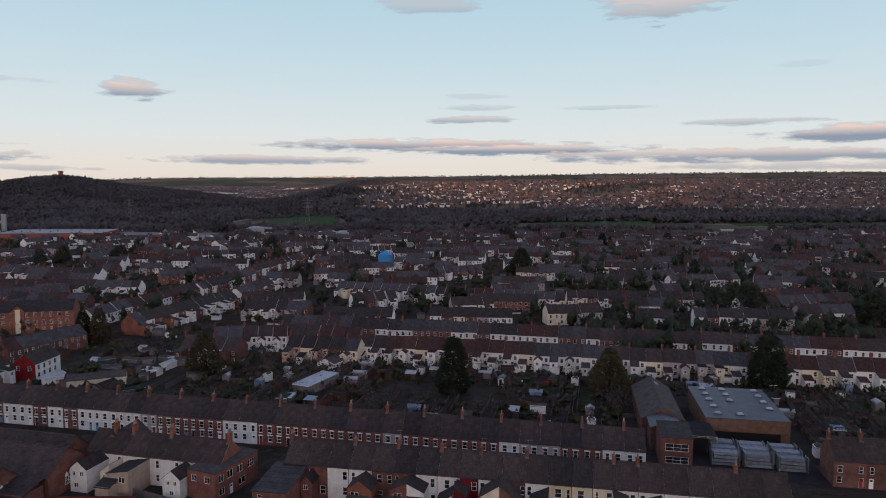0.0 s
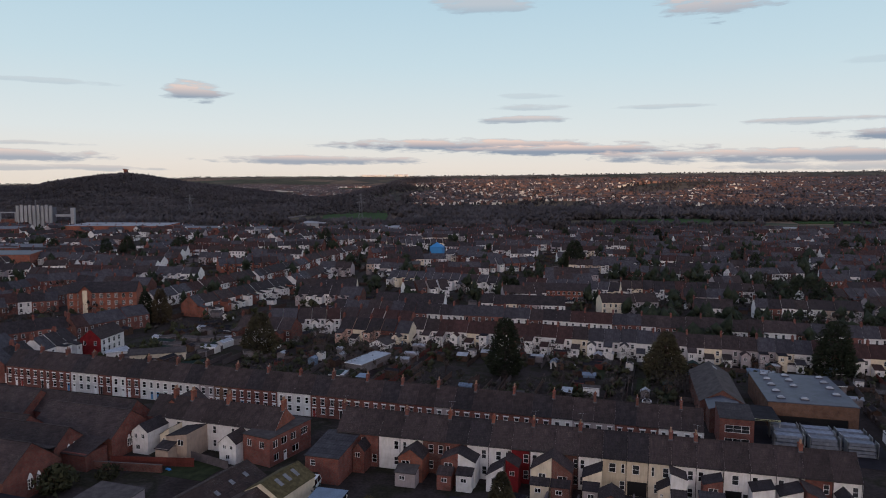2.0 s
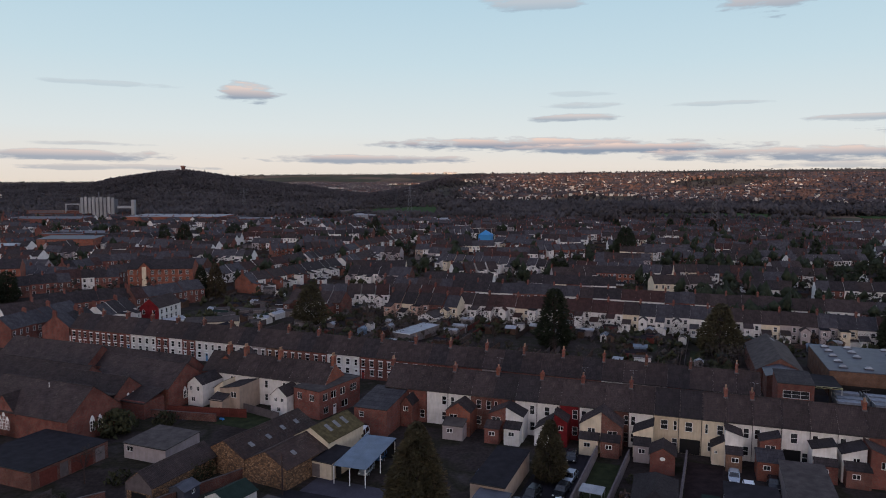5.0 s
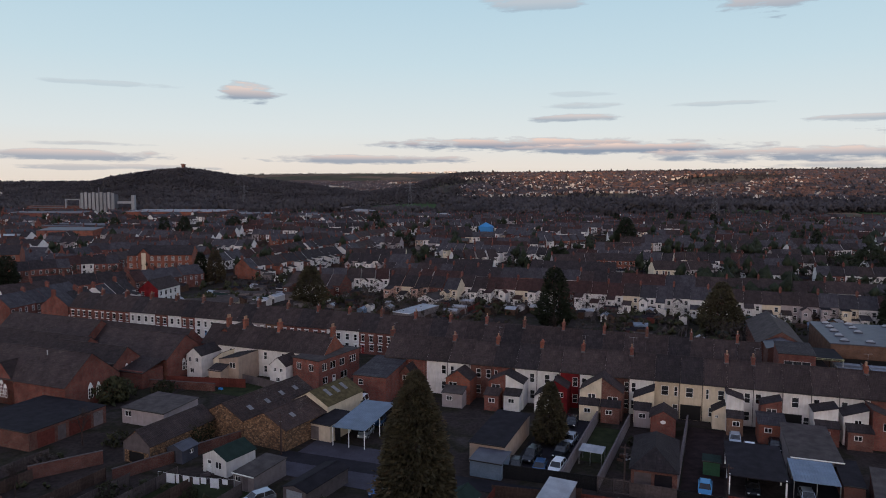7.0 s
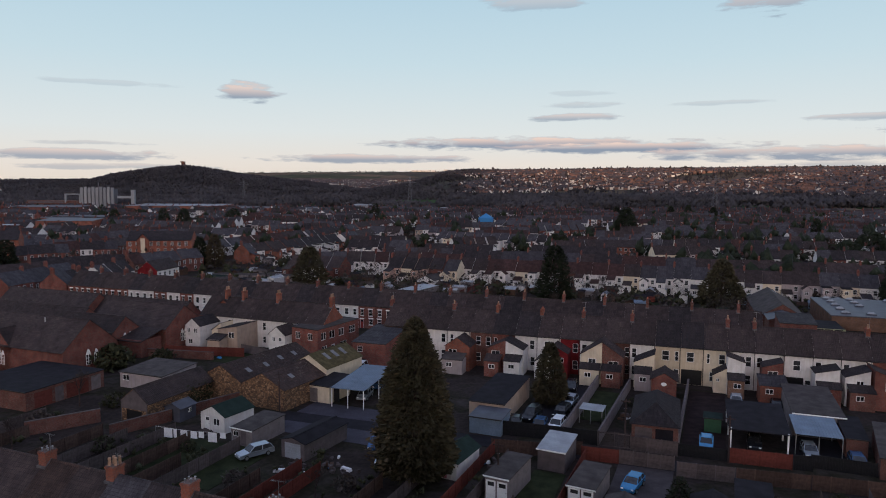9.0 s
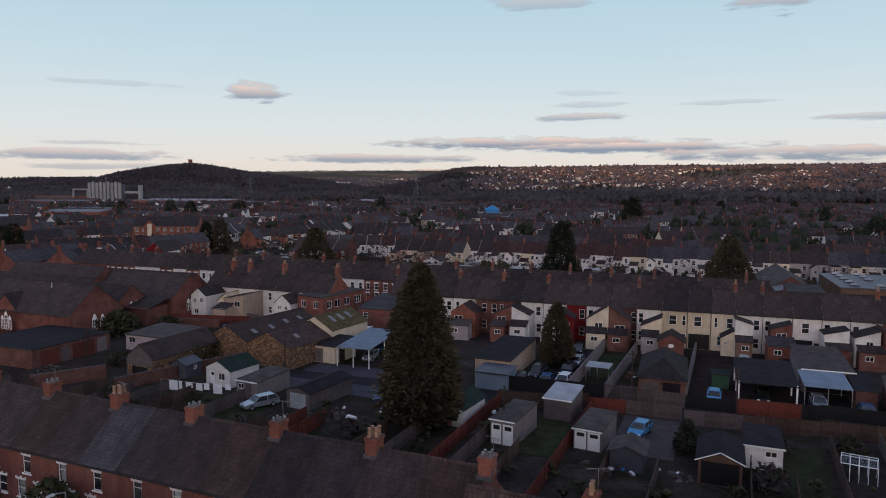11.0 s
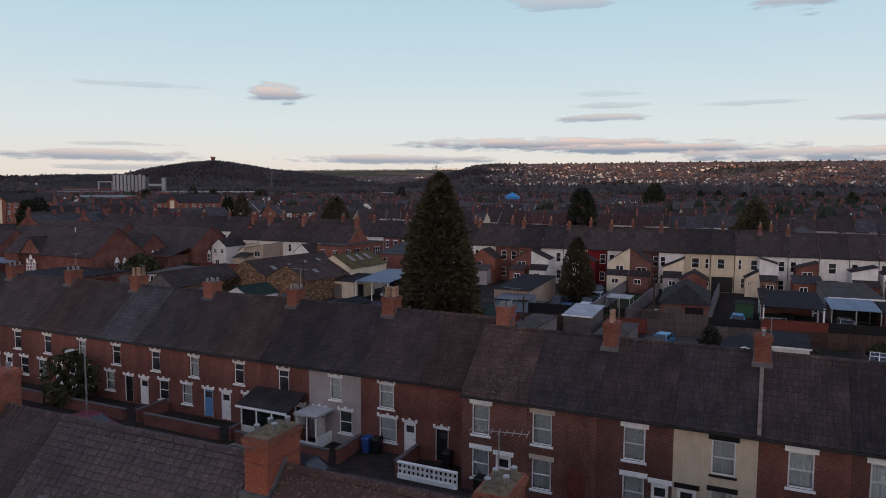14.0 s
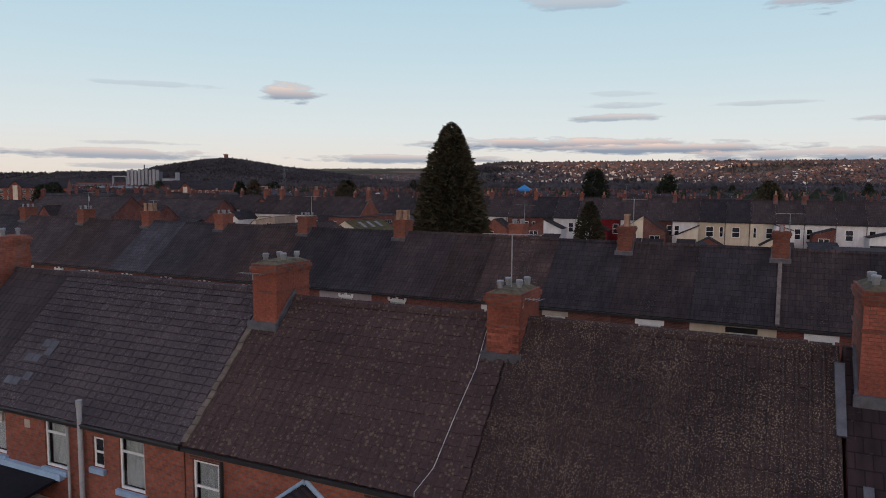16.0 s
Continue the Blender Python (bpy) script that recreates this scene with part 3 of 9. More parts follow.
def chimney(parent, cx, cy, base, top, w, d, mat, pots, detail=True):
    """A brick stack with oversailing courses, flaunching and pots, standing across the ridge."""
    mb = MB().box(cx - w / 2, cx + w / 2, cy - d / 2, cy + d / 2, base, top - 0.3)
    if detail:
        for k, (a, b, o) in enumerate(((0.86, 0.78, 0.03), (0.30, 0.2, 0.04), (0.2, 0.08, 0.075), (0.08, 0.0, 0.035))):
            mb.box(cx - w / 2 - o, cx + w / 2 + o, cy - d / 2 - o, cy + d / 2 + o, top - a, top - b)
    else:
        mb.box(cx - w / 2 - 0.05, cx + w / 2 + 0.05, cy - d / 2 - 0.05, cy + d / 2 + 0.05, top - 0.3, top)
    st = part("chimney", mb, mat, parent)
    n = len(pots)
    for i, kind in enumerate(pots):
        part("chimney_pot", pot_mesh(kind), None, st, m=pose(cx + (w * 0.24 * (1 if i % 2 else -1) if w > 0.8 else 0.0), cy + (i - (n - 1) / 2) * (d * 0.8 / max(1, n)), top - 0.01, 0, 0, i * 40))
    return st


def roof_slopes(x0, x1, y0, y1, ez, rz, over=0.22, th=0.07):
    """Two pitched slopes meeting at a ridge along x, with eaves that stand out."""
    ym = (y0 + y1) / 2
    k = (rz - ez) / (ym - y0)
    mb = MB()
    mb.slab((x0, y0 - over, ez - over * k), (x1, y0 - over, ez - over * k), (x1, ym, rz), (x0, ym, rz), th)
    mb.slab((x0, ym, rz), (x1, ym, rz), (x1, y1 + over, ez - over * k), (x0, y1 + over, ez - over * k), th)
    return mb


def extension(parent, x0, x1, ln, ez, rz, wall, roof, wins, shape="gable", base_y=0.0):
    """The rear wing of a terraced house, running towards -y from the house wall."""
    y0 = base_y - ln
    mb = MB().pierced(x0, x1, 0, ez, y0, [q[:4] for q in wins], 0.08)
    xm = (x0 + x1) / 2
    if shape == "gable":
        mb.face((x0, y0, ez), (x1, y0, ez), (xm, y0, rz))
        mb.face((x0, base_y, 0), (x0, y0, 0), (x0, y0, ez), (x0, base_y, ez)).face((x1, y0, 0), (x1, base_y, 0), (x1, base_y, ez), (x1, y0, ez))
        k = (rz - ez) / (xm - x0)
        rf = MB().slab((x0 - 0.15, base_y, ez - 0.15 * k), (x0 - 0.15, y0 - 0.15, ez - 0.15 * k), (xm, y0 - 0.15, rz), (xm, base_y, rz), -0.06)
        rf.slab((xm, base_y, rz), (xm, y0 - 0.15, rz), (x1 + 0.15, y0 - 0.15, ez - 0.15 * k), (x1 + 0.15, base_y, ez - 0.15 * k), -0.06)
    else:
        lo, hi = (ez, rz) if shape == "lean_l" else (rz, ez)     # height at x0, at x1
        mb.face((x0, y0, ez), (x1, y0, ez), (x1, y0, hi), (x0, y0, lo))
        mb.face((x0, base_y, 0), (x0, y0, 0), (x0, y0, lo), (x0, base_y, lo)).face((x1, y0, 0), (x1, base_y, 0), (x1, base_y, hi), (x1, y0, hi))
        rf = MB().slab((x0 - 0.15, y0 - 0.15, lo), (x1 + 0.1, y0 - 0.15, hi), (x1 + 0.1, base_y, hi), (x0 - 0.15, base_y, lo), -0.06)
    e = part("extension", mb, wall, parent)
    part("roof", rf, roof, e)
    for q in wins:
        window(e, q[0], q[1], q[2], q[3], y0 + 0.05, q[4] if len(q) > 4 else "pair")
    return e


def terraced_house(m, w, d, ez, rz, wall, roof, openings, label, group, stack=None, ends=(False, False), fine=0, lintel=None, back=(), eave=0.22):
    """One house of a terrace. Origin: lower left corner of the wall that faces -y.
    openings: (x0, x1, z0, z1, kind), kind a window style or 'door:paint'. stack: (x, top, width, depth, brick, pots)."""
    h = thing("terraced_house", m, label, "house", group)
    holes = [o[:4] for o in openings]
    mb = MB().pierced(0, w, 0, ez, 0, holes, 0.11)
    mb.face((w, d, 0), (0, d, 0), (0, d, ez), (w, d, ez)).face((0, d, 0), (0, 0, 0), (0, 0, ez), (0, d, ez)).face((w, 0, 0), (w, d, 0), (w, d, ez), (w, 0, ez))
    mb.gable(0, w, 0, d, ez, rz - 0.04)
    part("wall", mb, wall, h)
    part("roof", roof_slopes(0.01, w - 0.01, 0, d, ez, rz, eave), roof, h)
    if fine:
        part("ridge_capping", MB().extrude([(d / 2 - 0.16, rz - 0.1), (d / 2 - 0.05, rz + 0.07), (d / 2 + 0.05, rz + 0.07), (d / 2 + 0.16, rz - 0.1)], 0.01, w - 0.01, "x"), roof, h)
        k = (rz - ez) / (d / 2)
        part("gutter", MB().box(0, w, -eave - 0.11, -eave, ez - eave * k - 0.14, ez - eave * k - 0.04), "gutter_dark", h)
    for o in openings:
        x0, x1, z0, z1, kind = o[:5]
        if kind.startswith("door"):
            door(h, x0, x1, z0, z1, 0.05, kind.split(":")[1])
        else:
            window(h, x0, x1, z0, z1, 0.05, kind.rstrip("*"), curtain=kind.endswith("*"))
        if fine and lintel:
            lintel_over(h, x0, x1, z1, lintel)
            if not kind.startswith("door"):
                part("sill", MB().box(x0 - 0.1, x1 + 0.1, -0.09, 0.05, z0 - 0.12, z0 - 0.005), "paint_white" if lintel != "black" else "paint_black", h)
    if stack:
        x, top, cw, cd, brick, pots = stack
        chimney(h, x, d / 2, rz - cd / 2 * (rz - ez) / (d / 2) - 0.2, top, cw, cd, brick, pots, detail=fine > 0)
        if fine:
            b = MB()
            k = (rz - ez) / (d / 2)
            for s in (-1, 1):
                yy = d / 2 + s * (cd / 2 + 0.06)
                zz = rz - (cd / 2 + 0.06) * k
                b.box(x - cw / 2 - 0.1, x + cw / 2 + 0.1, min(yy, yy + s * 0.12), max(yy, yy + s * 0.12), zz - 0.12, zz + 0.12)
            for s in (-1, 1):
                xx = x + s * (cw / 2 + 0.03)
                b.slab((xx - 0.035, d / 2 - cd / 2 - 0.1, rz - (cd / 2 + 0.1) * k + 0.1), (xx + 0.035, d / 2 - cd / 2 - 0.1, rz - (cd / 2 + 0.1) * k + 0.1), (xx + 0.035, d / 2, rz + 0.13), (xx - 0.035, d / 2, rz + 0.13), 0.15)
            part("flashing", b, "flashing", h)
    return h


def lintel_over(parent, x0, x1, z, kind):
    mb = MB()
    if kind == "key":                       # white shouldered head with a keystone
        w = x1 - x0
        mb.box(x0 - 0.10, x1 + 0.10, -0.05, 0.04, z + 0.002, z + 0.11).box(x0 + w * 0.14, x1 - w * 0.14, -0.05, 0.04, z + 0.11, z + 0.17)
        for c, e in ((x0 - 0.06, 0.24), (x1 + 0.06, 0.24), ((x0 + x1) / 2, 0.30)):
            mb.hexa([(c - 0.05, -0.075, z + 0.05), (c + 0.05, -0.075, z + 0.05), (c + 0.05, 0.03, z + 0.05), (c - 0.05, 0.03, z + 0.05), (c - 0.09, -0.075, z + e), (c + 0.09, -0.075, z + e), (c + 0.09, 0.03, z + e), (c - 0.09, 0.03, z + e)])
        part("lintel", mb, "paint_white", parent)
    elif kind in ("white", "black", "stone"):
        mb.box(x0 - 0.16, x1 + 0.16, -0.04, 0.04, z + 0.002, z + 0.26)
        part("lintel", mb, {"white": "paint_white", "black": "paint_black", "stone": "stone_sill"}[kind], parent)


WALL_WORDS = {"brick_red": "red brick", "brick_orange": "orange-red brick", "brick_brown": "dark brown brick", "brick_buff": "buff brick", "brick_painted_red": "bright red painted brick", "white_render": "white rendered", "cream_render": "cream rendered", "yellow_render": "pale yellow rendered", "grey_render": "grey rendered", "buff_render": "buff rendered", "peach_render": "peach rendered"}
CODE = {"r": "brick_red", "o": "brick_orange", "n": "brick_brown", "b": "brick_buff", "R": "brick_painted_red", "w": "white_render", "c": "cream_render", "y": "yellow_render", "g": "grey_render", "u": "buff_render", "p": "peach_render"}


def row_of_houses(origin, turn, spec, width, d, ez, rz, group, rng, front=True, roof="roof_brown", z=0.0, fine=0, stack_every=2, roofs=None, words="", rear_wings=True, lintel=None):
    """A plain terrace: spec gives one wall letter a house, from left to right; origin is the left end of the wall that faces -y."""
    base = pose(origin[0], origin[1], z, 0, 0, turn)
    made = []
    for i, c in enumerate(spec):
        if c == ".":
            continue
        w, wall = width, CODE[c]
        flip = i % 2
        rf = (roofs[i % len(roofs)] if roofs else roof)
        mx = (lambda a, b: (w - b, w - a)) if flip else (lambda a, b: (a, b))
        if front:
            a = mx(1.5, 2.6)
            ops = [(*mx(1.55, 2.5), 3.0, 4.5, "sash"), (*mx(0.6, 1.6), 0.9, 2.3, "sash"), (*mx(w - 1.35, w - 0.5), 0.05, 2.15, "door:" + rng.choice(["paint_white", "paint_white", "paint_black", "paint_blue", "paint_red"]))]
            if w > 4.0:
                ops[0] = (*mx(0.7, 1.7), 3.0, 4.5, "sash")
                ops.append((*mx(w - 1.4, w - 0.6), 3.0, 4.5, "sash"))
        else:
            ops = [(*mx(w - 1.5, w - 0.6), 3.2, 4.5, "sash"), (*mx(w - 1.5, w - 0.6), 0.9, 2.2, "sash")]
        st = None
        if i % stack_every == 0:
            st = (0.0, rz + rng.uniform(1.0, 1.35), 0.55, rng.uniform(0.9, 1.25), rng.choice(["brick_red", "brick_brown"]), [rng.choice(["clay", "short", "metal"]) for _ in range(rng.choice([2, 3, 4]))])
        lab = WALL_WORDS[wall] + " terraced house with a " + {"roof_brown": "brown tiled", "roof_dark": "dark tiled", "roof_slate": "blue-grey slate", "roof_red": "red-brown tiled", "roof_mossy": "mossy tiled", "roof_bright_red": "bright red tiled"}[rf] + " roof" + words
        h = terraced_house(base @ pose(i * width, 0, 0), w, d, ez, rz, wall, rf, ops, lab, group, st, fine=fine, lintel=lintel)
        if not front and rear_wings:
            ew = w * 0.52
            x0, x1 = mx(0.12, ew)
            ln = rng.uniform(2.6, 4.2)
            ee = rng.choice([3.4, 4.4, 4.8])
            ewall = wall if rng.random() < 0.6 else CODE[rng.choice("wrcou")]
            shape = rng.choice(["gable", "gable", "lean_l" if not flip else "lean_r"])
            win = [(x0 + 0.5, x1 - 0.5, ee - 1.5, ee - 0.5, "pair")]
            extension(h, x0, x1, ln, ee, min(ez - 0.05, ee + 1.1), ewall, rf, win, shape)
        made.append(h)
    return made
# ---- near street: the row under the camera, its street, the row across ----
rng = random.Random(7)

# row under the camera, seen from its back
N_V, N_D, N_EZ, N_RZ = 12.32, 7.0, 5.2, 8.6


def near_row():
    """Each house: left and right end, roof, lift of the ridge, chimney (place, top), windows."""
    # low houses left of -30 added beyond view to shade the row across
    spec = [(-60.5, -52.8, "roof_brown", -1.3, (-52.8, 9.3)), (-52.8, -45.0, "roof_brown", -1.3, (-45.2, 9.3)), (-45.0, -37.3, "roof_brown", -1.3, (-37.4, 9.3)), (-37.3, -29.75, "roof_brown", -1.3, (-30.6, 9.15)), (-29.7, -24.05, "roof_brown", -0.5, (-24.75, 9.95)), (-20.9, -12.1, "tile_slate", 0.15, (-11.55, 9.68)), (-12.05, -4.2, "tile_brown", 0.0, (-4.15, 9.36)), (-4.15, 3.2, "tile_mossy", 0.0, (3.92, 10.0)), (3.25, 10.9, "tile_mossy", 0.0, (11.3, 10.0)), (10.95, 18.6, "roof_brown", 0.0, (18.8, 10.0)), (18.65, 26.5, "roof_brown", 0.0, (26.6, 10.0)), (-24.0, -20.9, "tile_slate", 0.15, None)]
    words = {"tile_slate": "grey flat-tiled roof", "tile_brown": "smooth brown tiled roof", "tile_mossy": "lichen-spotted pantile roof", "roof_brown": "brown tiled roof"}
    wins = {-20.9: [(-20.4, -19.55, 3.5, 5.0), (-17.7, -16.75, 3.5, 5.05), (-15.62, -15.17, 3.85, 4.75), (-14.56, -13.57, 3.4, 5.0)], -12.05: [(-11.8, -10.9, 3.3, 4.75), (-6.4, -5.6, 3.3, 4.7)], -4.15: [(-3.7, -3.0, 3.3, 4.7), (0.6, 1.5, 3.3, 4.7)], -29.7: [(-28, -27, 3.45, 4.9), (-24.5, -23.5, 3.45, 4.9)]}
    made = []
    for u0, u1, roof, up, st in spec:
        w = u1 - u0
        ops = [(a - u0, b - u0, z0, z1, "toplight*" if b - a > 0.5 and u0 < -13 else "sash*" if b - a > 0.5 else "sash") for a, b, z0, z1 in wins.get(u0, [(u0 + 1.2, u0 + 2.1, 3.3, 4.7), (u1 - 2.1, u1 - 1.2, 3.3, 4.7)])]
        ez = N_EZ + min(0.0, up)
        ops = [(a, b, z0 + min(0, up), z1 + min(0, up), k) for a, b, z0, z1, k in ops]
        h = terraced_house(S(u0, N_V), w, N_D, ez, N_RZ + up, "brick_orange", roof, ops, "orange brick house back with a " + words[roof], "row under the camera", (st[0] - u0, st[1], 0.84, 1.6, "brick_orange", ["metal"] * 4 if u0 < -1 or u0 > 4 else ["metal", "metal", "metal", "short"]) if st else None, fine=2, eave=0.08)
        for o in ops:
            a, b, z0, z1, _k = o
            part("sill", MB().box(a - 0.08, b + 0.08, -0.1, 0.06, z0 - 0.16, z0 - 0.005), "blue_sill" if u0 < -13 else "stone_sill", h)
            arch = [(a - 0.06, z1 + 0.005), (b + 0.06, z1 + 0.005), (b + 0.12, z1 + 0.2), ((a + b) / 2, z1 + 0.29), (a - 0.12, z1 + 0.2)]
            if b - a > 0.5 and z1 < ez - 0.3:
                part("brick_arch", MB().extrude(arch, -0.012, 0.05, "y"), "brick_brown", h)
        made.append(h)
    return made


N_HOUSES = near_row()
# the row is a little larger than the usual terrace
for _h in N_HOUSES:
    _h.matrix_basis = Matrix.Translation((1.29, -1.29, 12.02)) @ Matrix.Scale(1.055, 4) @ Matrix.Translation((-1.29, 1.29, -12.02)) @ _h.matrix_basis

# row across the street
ML_V, ML_D, ML_EZ, ML_RZ = 37.0, 8.4, 5.2, 8.75
MR_V, MR_D, MR_EZ, MR_RZ = 34.25, 6.9, 5.8, 8.95


def far_side_row():
    w = 4.17
    walls = "rrrrrrrrrrrrgrr"
    roofs = ["roof_brown", "roof_dark", "roof_dark", "roof_brown", "roof_brown", "roof_mossy", "roof_brown", "roof_slate", "roof_dark", "roof_brown", "roof_mossy", "roof_dark", "roof_dark", "roof_brown", "roof_mossy"]
    u_end = -13.9
    n = len(walls)
    for i, c in enumerate(walls):
        k = n - i                                # counted from the forward-standing end
        u0 = -22.5 - (k - 2) * w if k > 2 else u_end - k * 4.3
        ww = w if k > 2 else 4.3
        flip = k % 2
        mx = (lambda a, b, W=ww, F=flip: (W - b, W - a)) if flip else (lambda a, b: (a, b))
        paint = ["paint_white", "paint_black", "paint_white", "paint_blue", "paint_white", "paint_white"][i % 6]
        ops = [(*mx(1.55, 2.45), 2.98, 4.5, "toplight*" if i % 3 == 0 else "toplight"), (*mx(0.7, 1.7), 0.78, 2.3, "sash*" if i % 2 else "sash"), (*mx(ww - 1.3, ww - 0.4), 0.1, 2.2, "door:" + paint)]
        if i == n - 1:
            ops[0] = (ww - 1.0, ww - 0.15, 2.95, 4.55, "grid")
            ops[1] = (ww - 1.1, ww - 0.15, 0.75, 2.35, "grid")
            ops[2] = (1.2, 2.1, 0.1, 2.2, "door:paint_black")
        if i == n - 2:
            ops = [(1.4, 2.5, 2.95, 4.55, "toplight*"), (1.4, 2.7, 0.75, 2.35, "sash*"), (3.25, 4.1, 0.1, 2.25, "door:paint_white")]
        st = None
        if k % 2 == 1 or k <= 2:
            st = (ww, 9.6, 0.9, 1.15, "brick_orange", ["metal"] * 4 if i % 3 else ["clay"] * 4)
        if k == 2:
            st = None
        terraced_house(S(u0, ML_V), ww, ML_D, ML_EZ, ML_RZ, CODE[c], roofs[i], ops, WALL_WORDS[CODE[c]] + " terraced house with white shouldered window heads", "row across the street", st, fine=1, lintel="key")
    walls = "nnnyrnrnr"
    for i, c in enumerate(walls):
        w2 = 3.87
        u0 = -14.0 + i * w2
        ops = [(0.75, 1.85, 3.35, 5.1, "sash*"), (0.75, 1.85, 0.8, 2.5, "sash*"), (2.4, 3.3, 0.1, 2.35, "door:paint_white")]
        if i == 0:
            ops = [(0.65, 1.7, 3.35, 5.1, "sash*"), (0.65, 1.7, 0.8, 2.5, "sash*"), (2.1, 3.0, 0.1, 2.35, "door:paint_white")]
        elif i == 1:
            ops = [(0.35, 1.45, 3.35, 5.1, "sash*"), (0.35, 1.45, 0.8, 2.5, "sash*")]
        elif i == 2:
            ops = [(1.4, 2.5, 3.35, 5.1, "sash*"), (1.4, 2.5, 0.8, 2.5, "sash*"), (2.85, 3.7, 0.1, 2.35, "door:paint_white")]
        elif i == 3:
            ops = [(1.8, 2.9, 3.35, 5.1, "sash*"), (1.8, 2.9, 0.8, 2.5, "sash*"), (0.25, 1.15, 0.1, 2.35, "door:paint_white")]
        elif i == 4:
            ops = [(1.3, 2.4, 3.35, 5.1, "sash*"), (1.3, 2.4, 0.8, 2.5, "sash*"), (2.8, 3.65, 0.1, 2.35, "door:paint_white")]
        st = (w2, 9.85, 0.78, 1.1, "brick_orange", ["clay", "clay"] if i % 4 == 1 else ["metal", "metal", "short"]) if i % 2 else None
        h = terraced_house(S(u0, MR_V), w2, MR_D, MR_EZ, MR_RZ, CODE[c], "roof_mossy" if i < 1 else "roof_dark" if i in (1, 3, 5) else "roof_brown", ops, WALL_WORDS[CODE[c]] + " terraced house with flat painted lintels", "row across the street", st, fine=1, lintel="black" if c == "y" else "white" if i != 1 else "stone")
        if i == 1:                               # blind arch over the entry passage
            pts = [(2.2, 3.2), (2.2, 4.6), (2.45, 5.0), (2.85, 5.2), (3.25, 5.0), (3.5, 4.6), (3.5, 3.2)]
            loop = pts + [(x * 0.78 + 2.85 * 0.22, z if z < 4 else z - 0.2) for x, z in reversed(pts)]
            part("blind_arch", MB().extrude(loop, -0.06, 0.02, "y"), "brick_brown", h)
            part("passage_arch", MB().extrude([(2.1, 0), (2.1, 2.1), (2.45, 2.6), (3.25, 2.6), (3.6, 2.1), (3.6, 0), (3.35, 0), (3.35, 2.0), (3.1, 2.35), (2.6, 2.35), (2.35, 2.0), (2.35, 0)], -0.08, 0.02, "y"), "brick_brown", h)
            part("passage_door", MB().box(2.36, 3.34, -0.02, 0.0, 0, 2.3), "fence_red", h)
            part("string_course", MB().box(0.0, 3.87, -0.05, 0.0, 3.0, 3.14), "brick_brown", h)
        if i == 4:
            part("parapet", MB().slab((-0.09, -0.25, 5.72), (0.09, -0.25, 5.72), (0.09, 3.45, 9.03), (-0.09, 3.45, 9.03), 0.1), "mortar_pale", h)


# this row runs a degree out of line with the street under the camera
M_SET = pose(0, 0, 0, 0, 0, -1.18) @ pose(0.298, 0.229, 0)


def set_row(build, m):
    """Build a group of things in the street grid and set them into their own line."""
    known = set(scene.objects)
    build()
    for o in [q for q in scene.objects if q not in known and q.parent is None]:
        o.matrix_basis = m @ o.matrix_basis


set_row(far_side_row, M_SET)
patch("road", "asphalt", quadS(-140, 60, 24.5, 31.5), 0.02, "dark asphalt street between the terraces", "road")
patch("pavement", "paving", quadS(-140, 60, 31.5, 33.6), 0.12, "grey slab pavement with a kerb", "pavement")
patch("pavement", "paving", quadS(-140, 60, 22.0, 24.5), 0.12, "grey slab pavement with a kerb", "pavement")


# ---- middle rows ----
def left_end(px, py, turn, back):
    """Step from a ridge point towards the viewer, square to the row."""
    return (px + back * math.sin(radians(turn)), py - back * math.cos(radians(turn)))


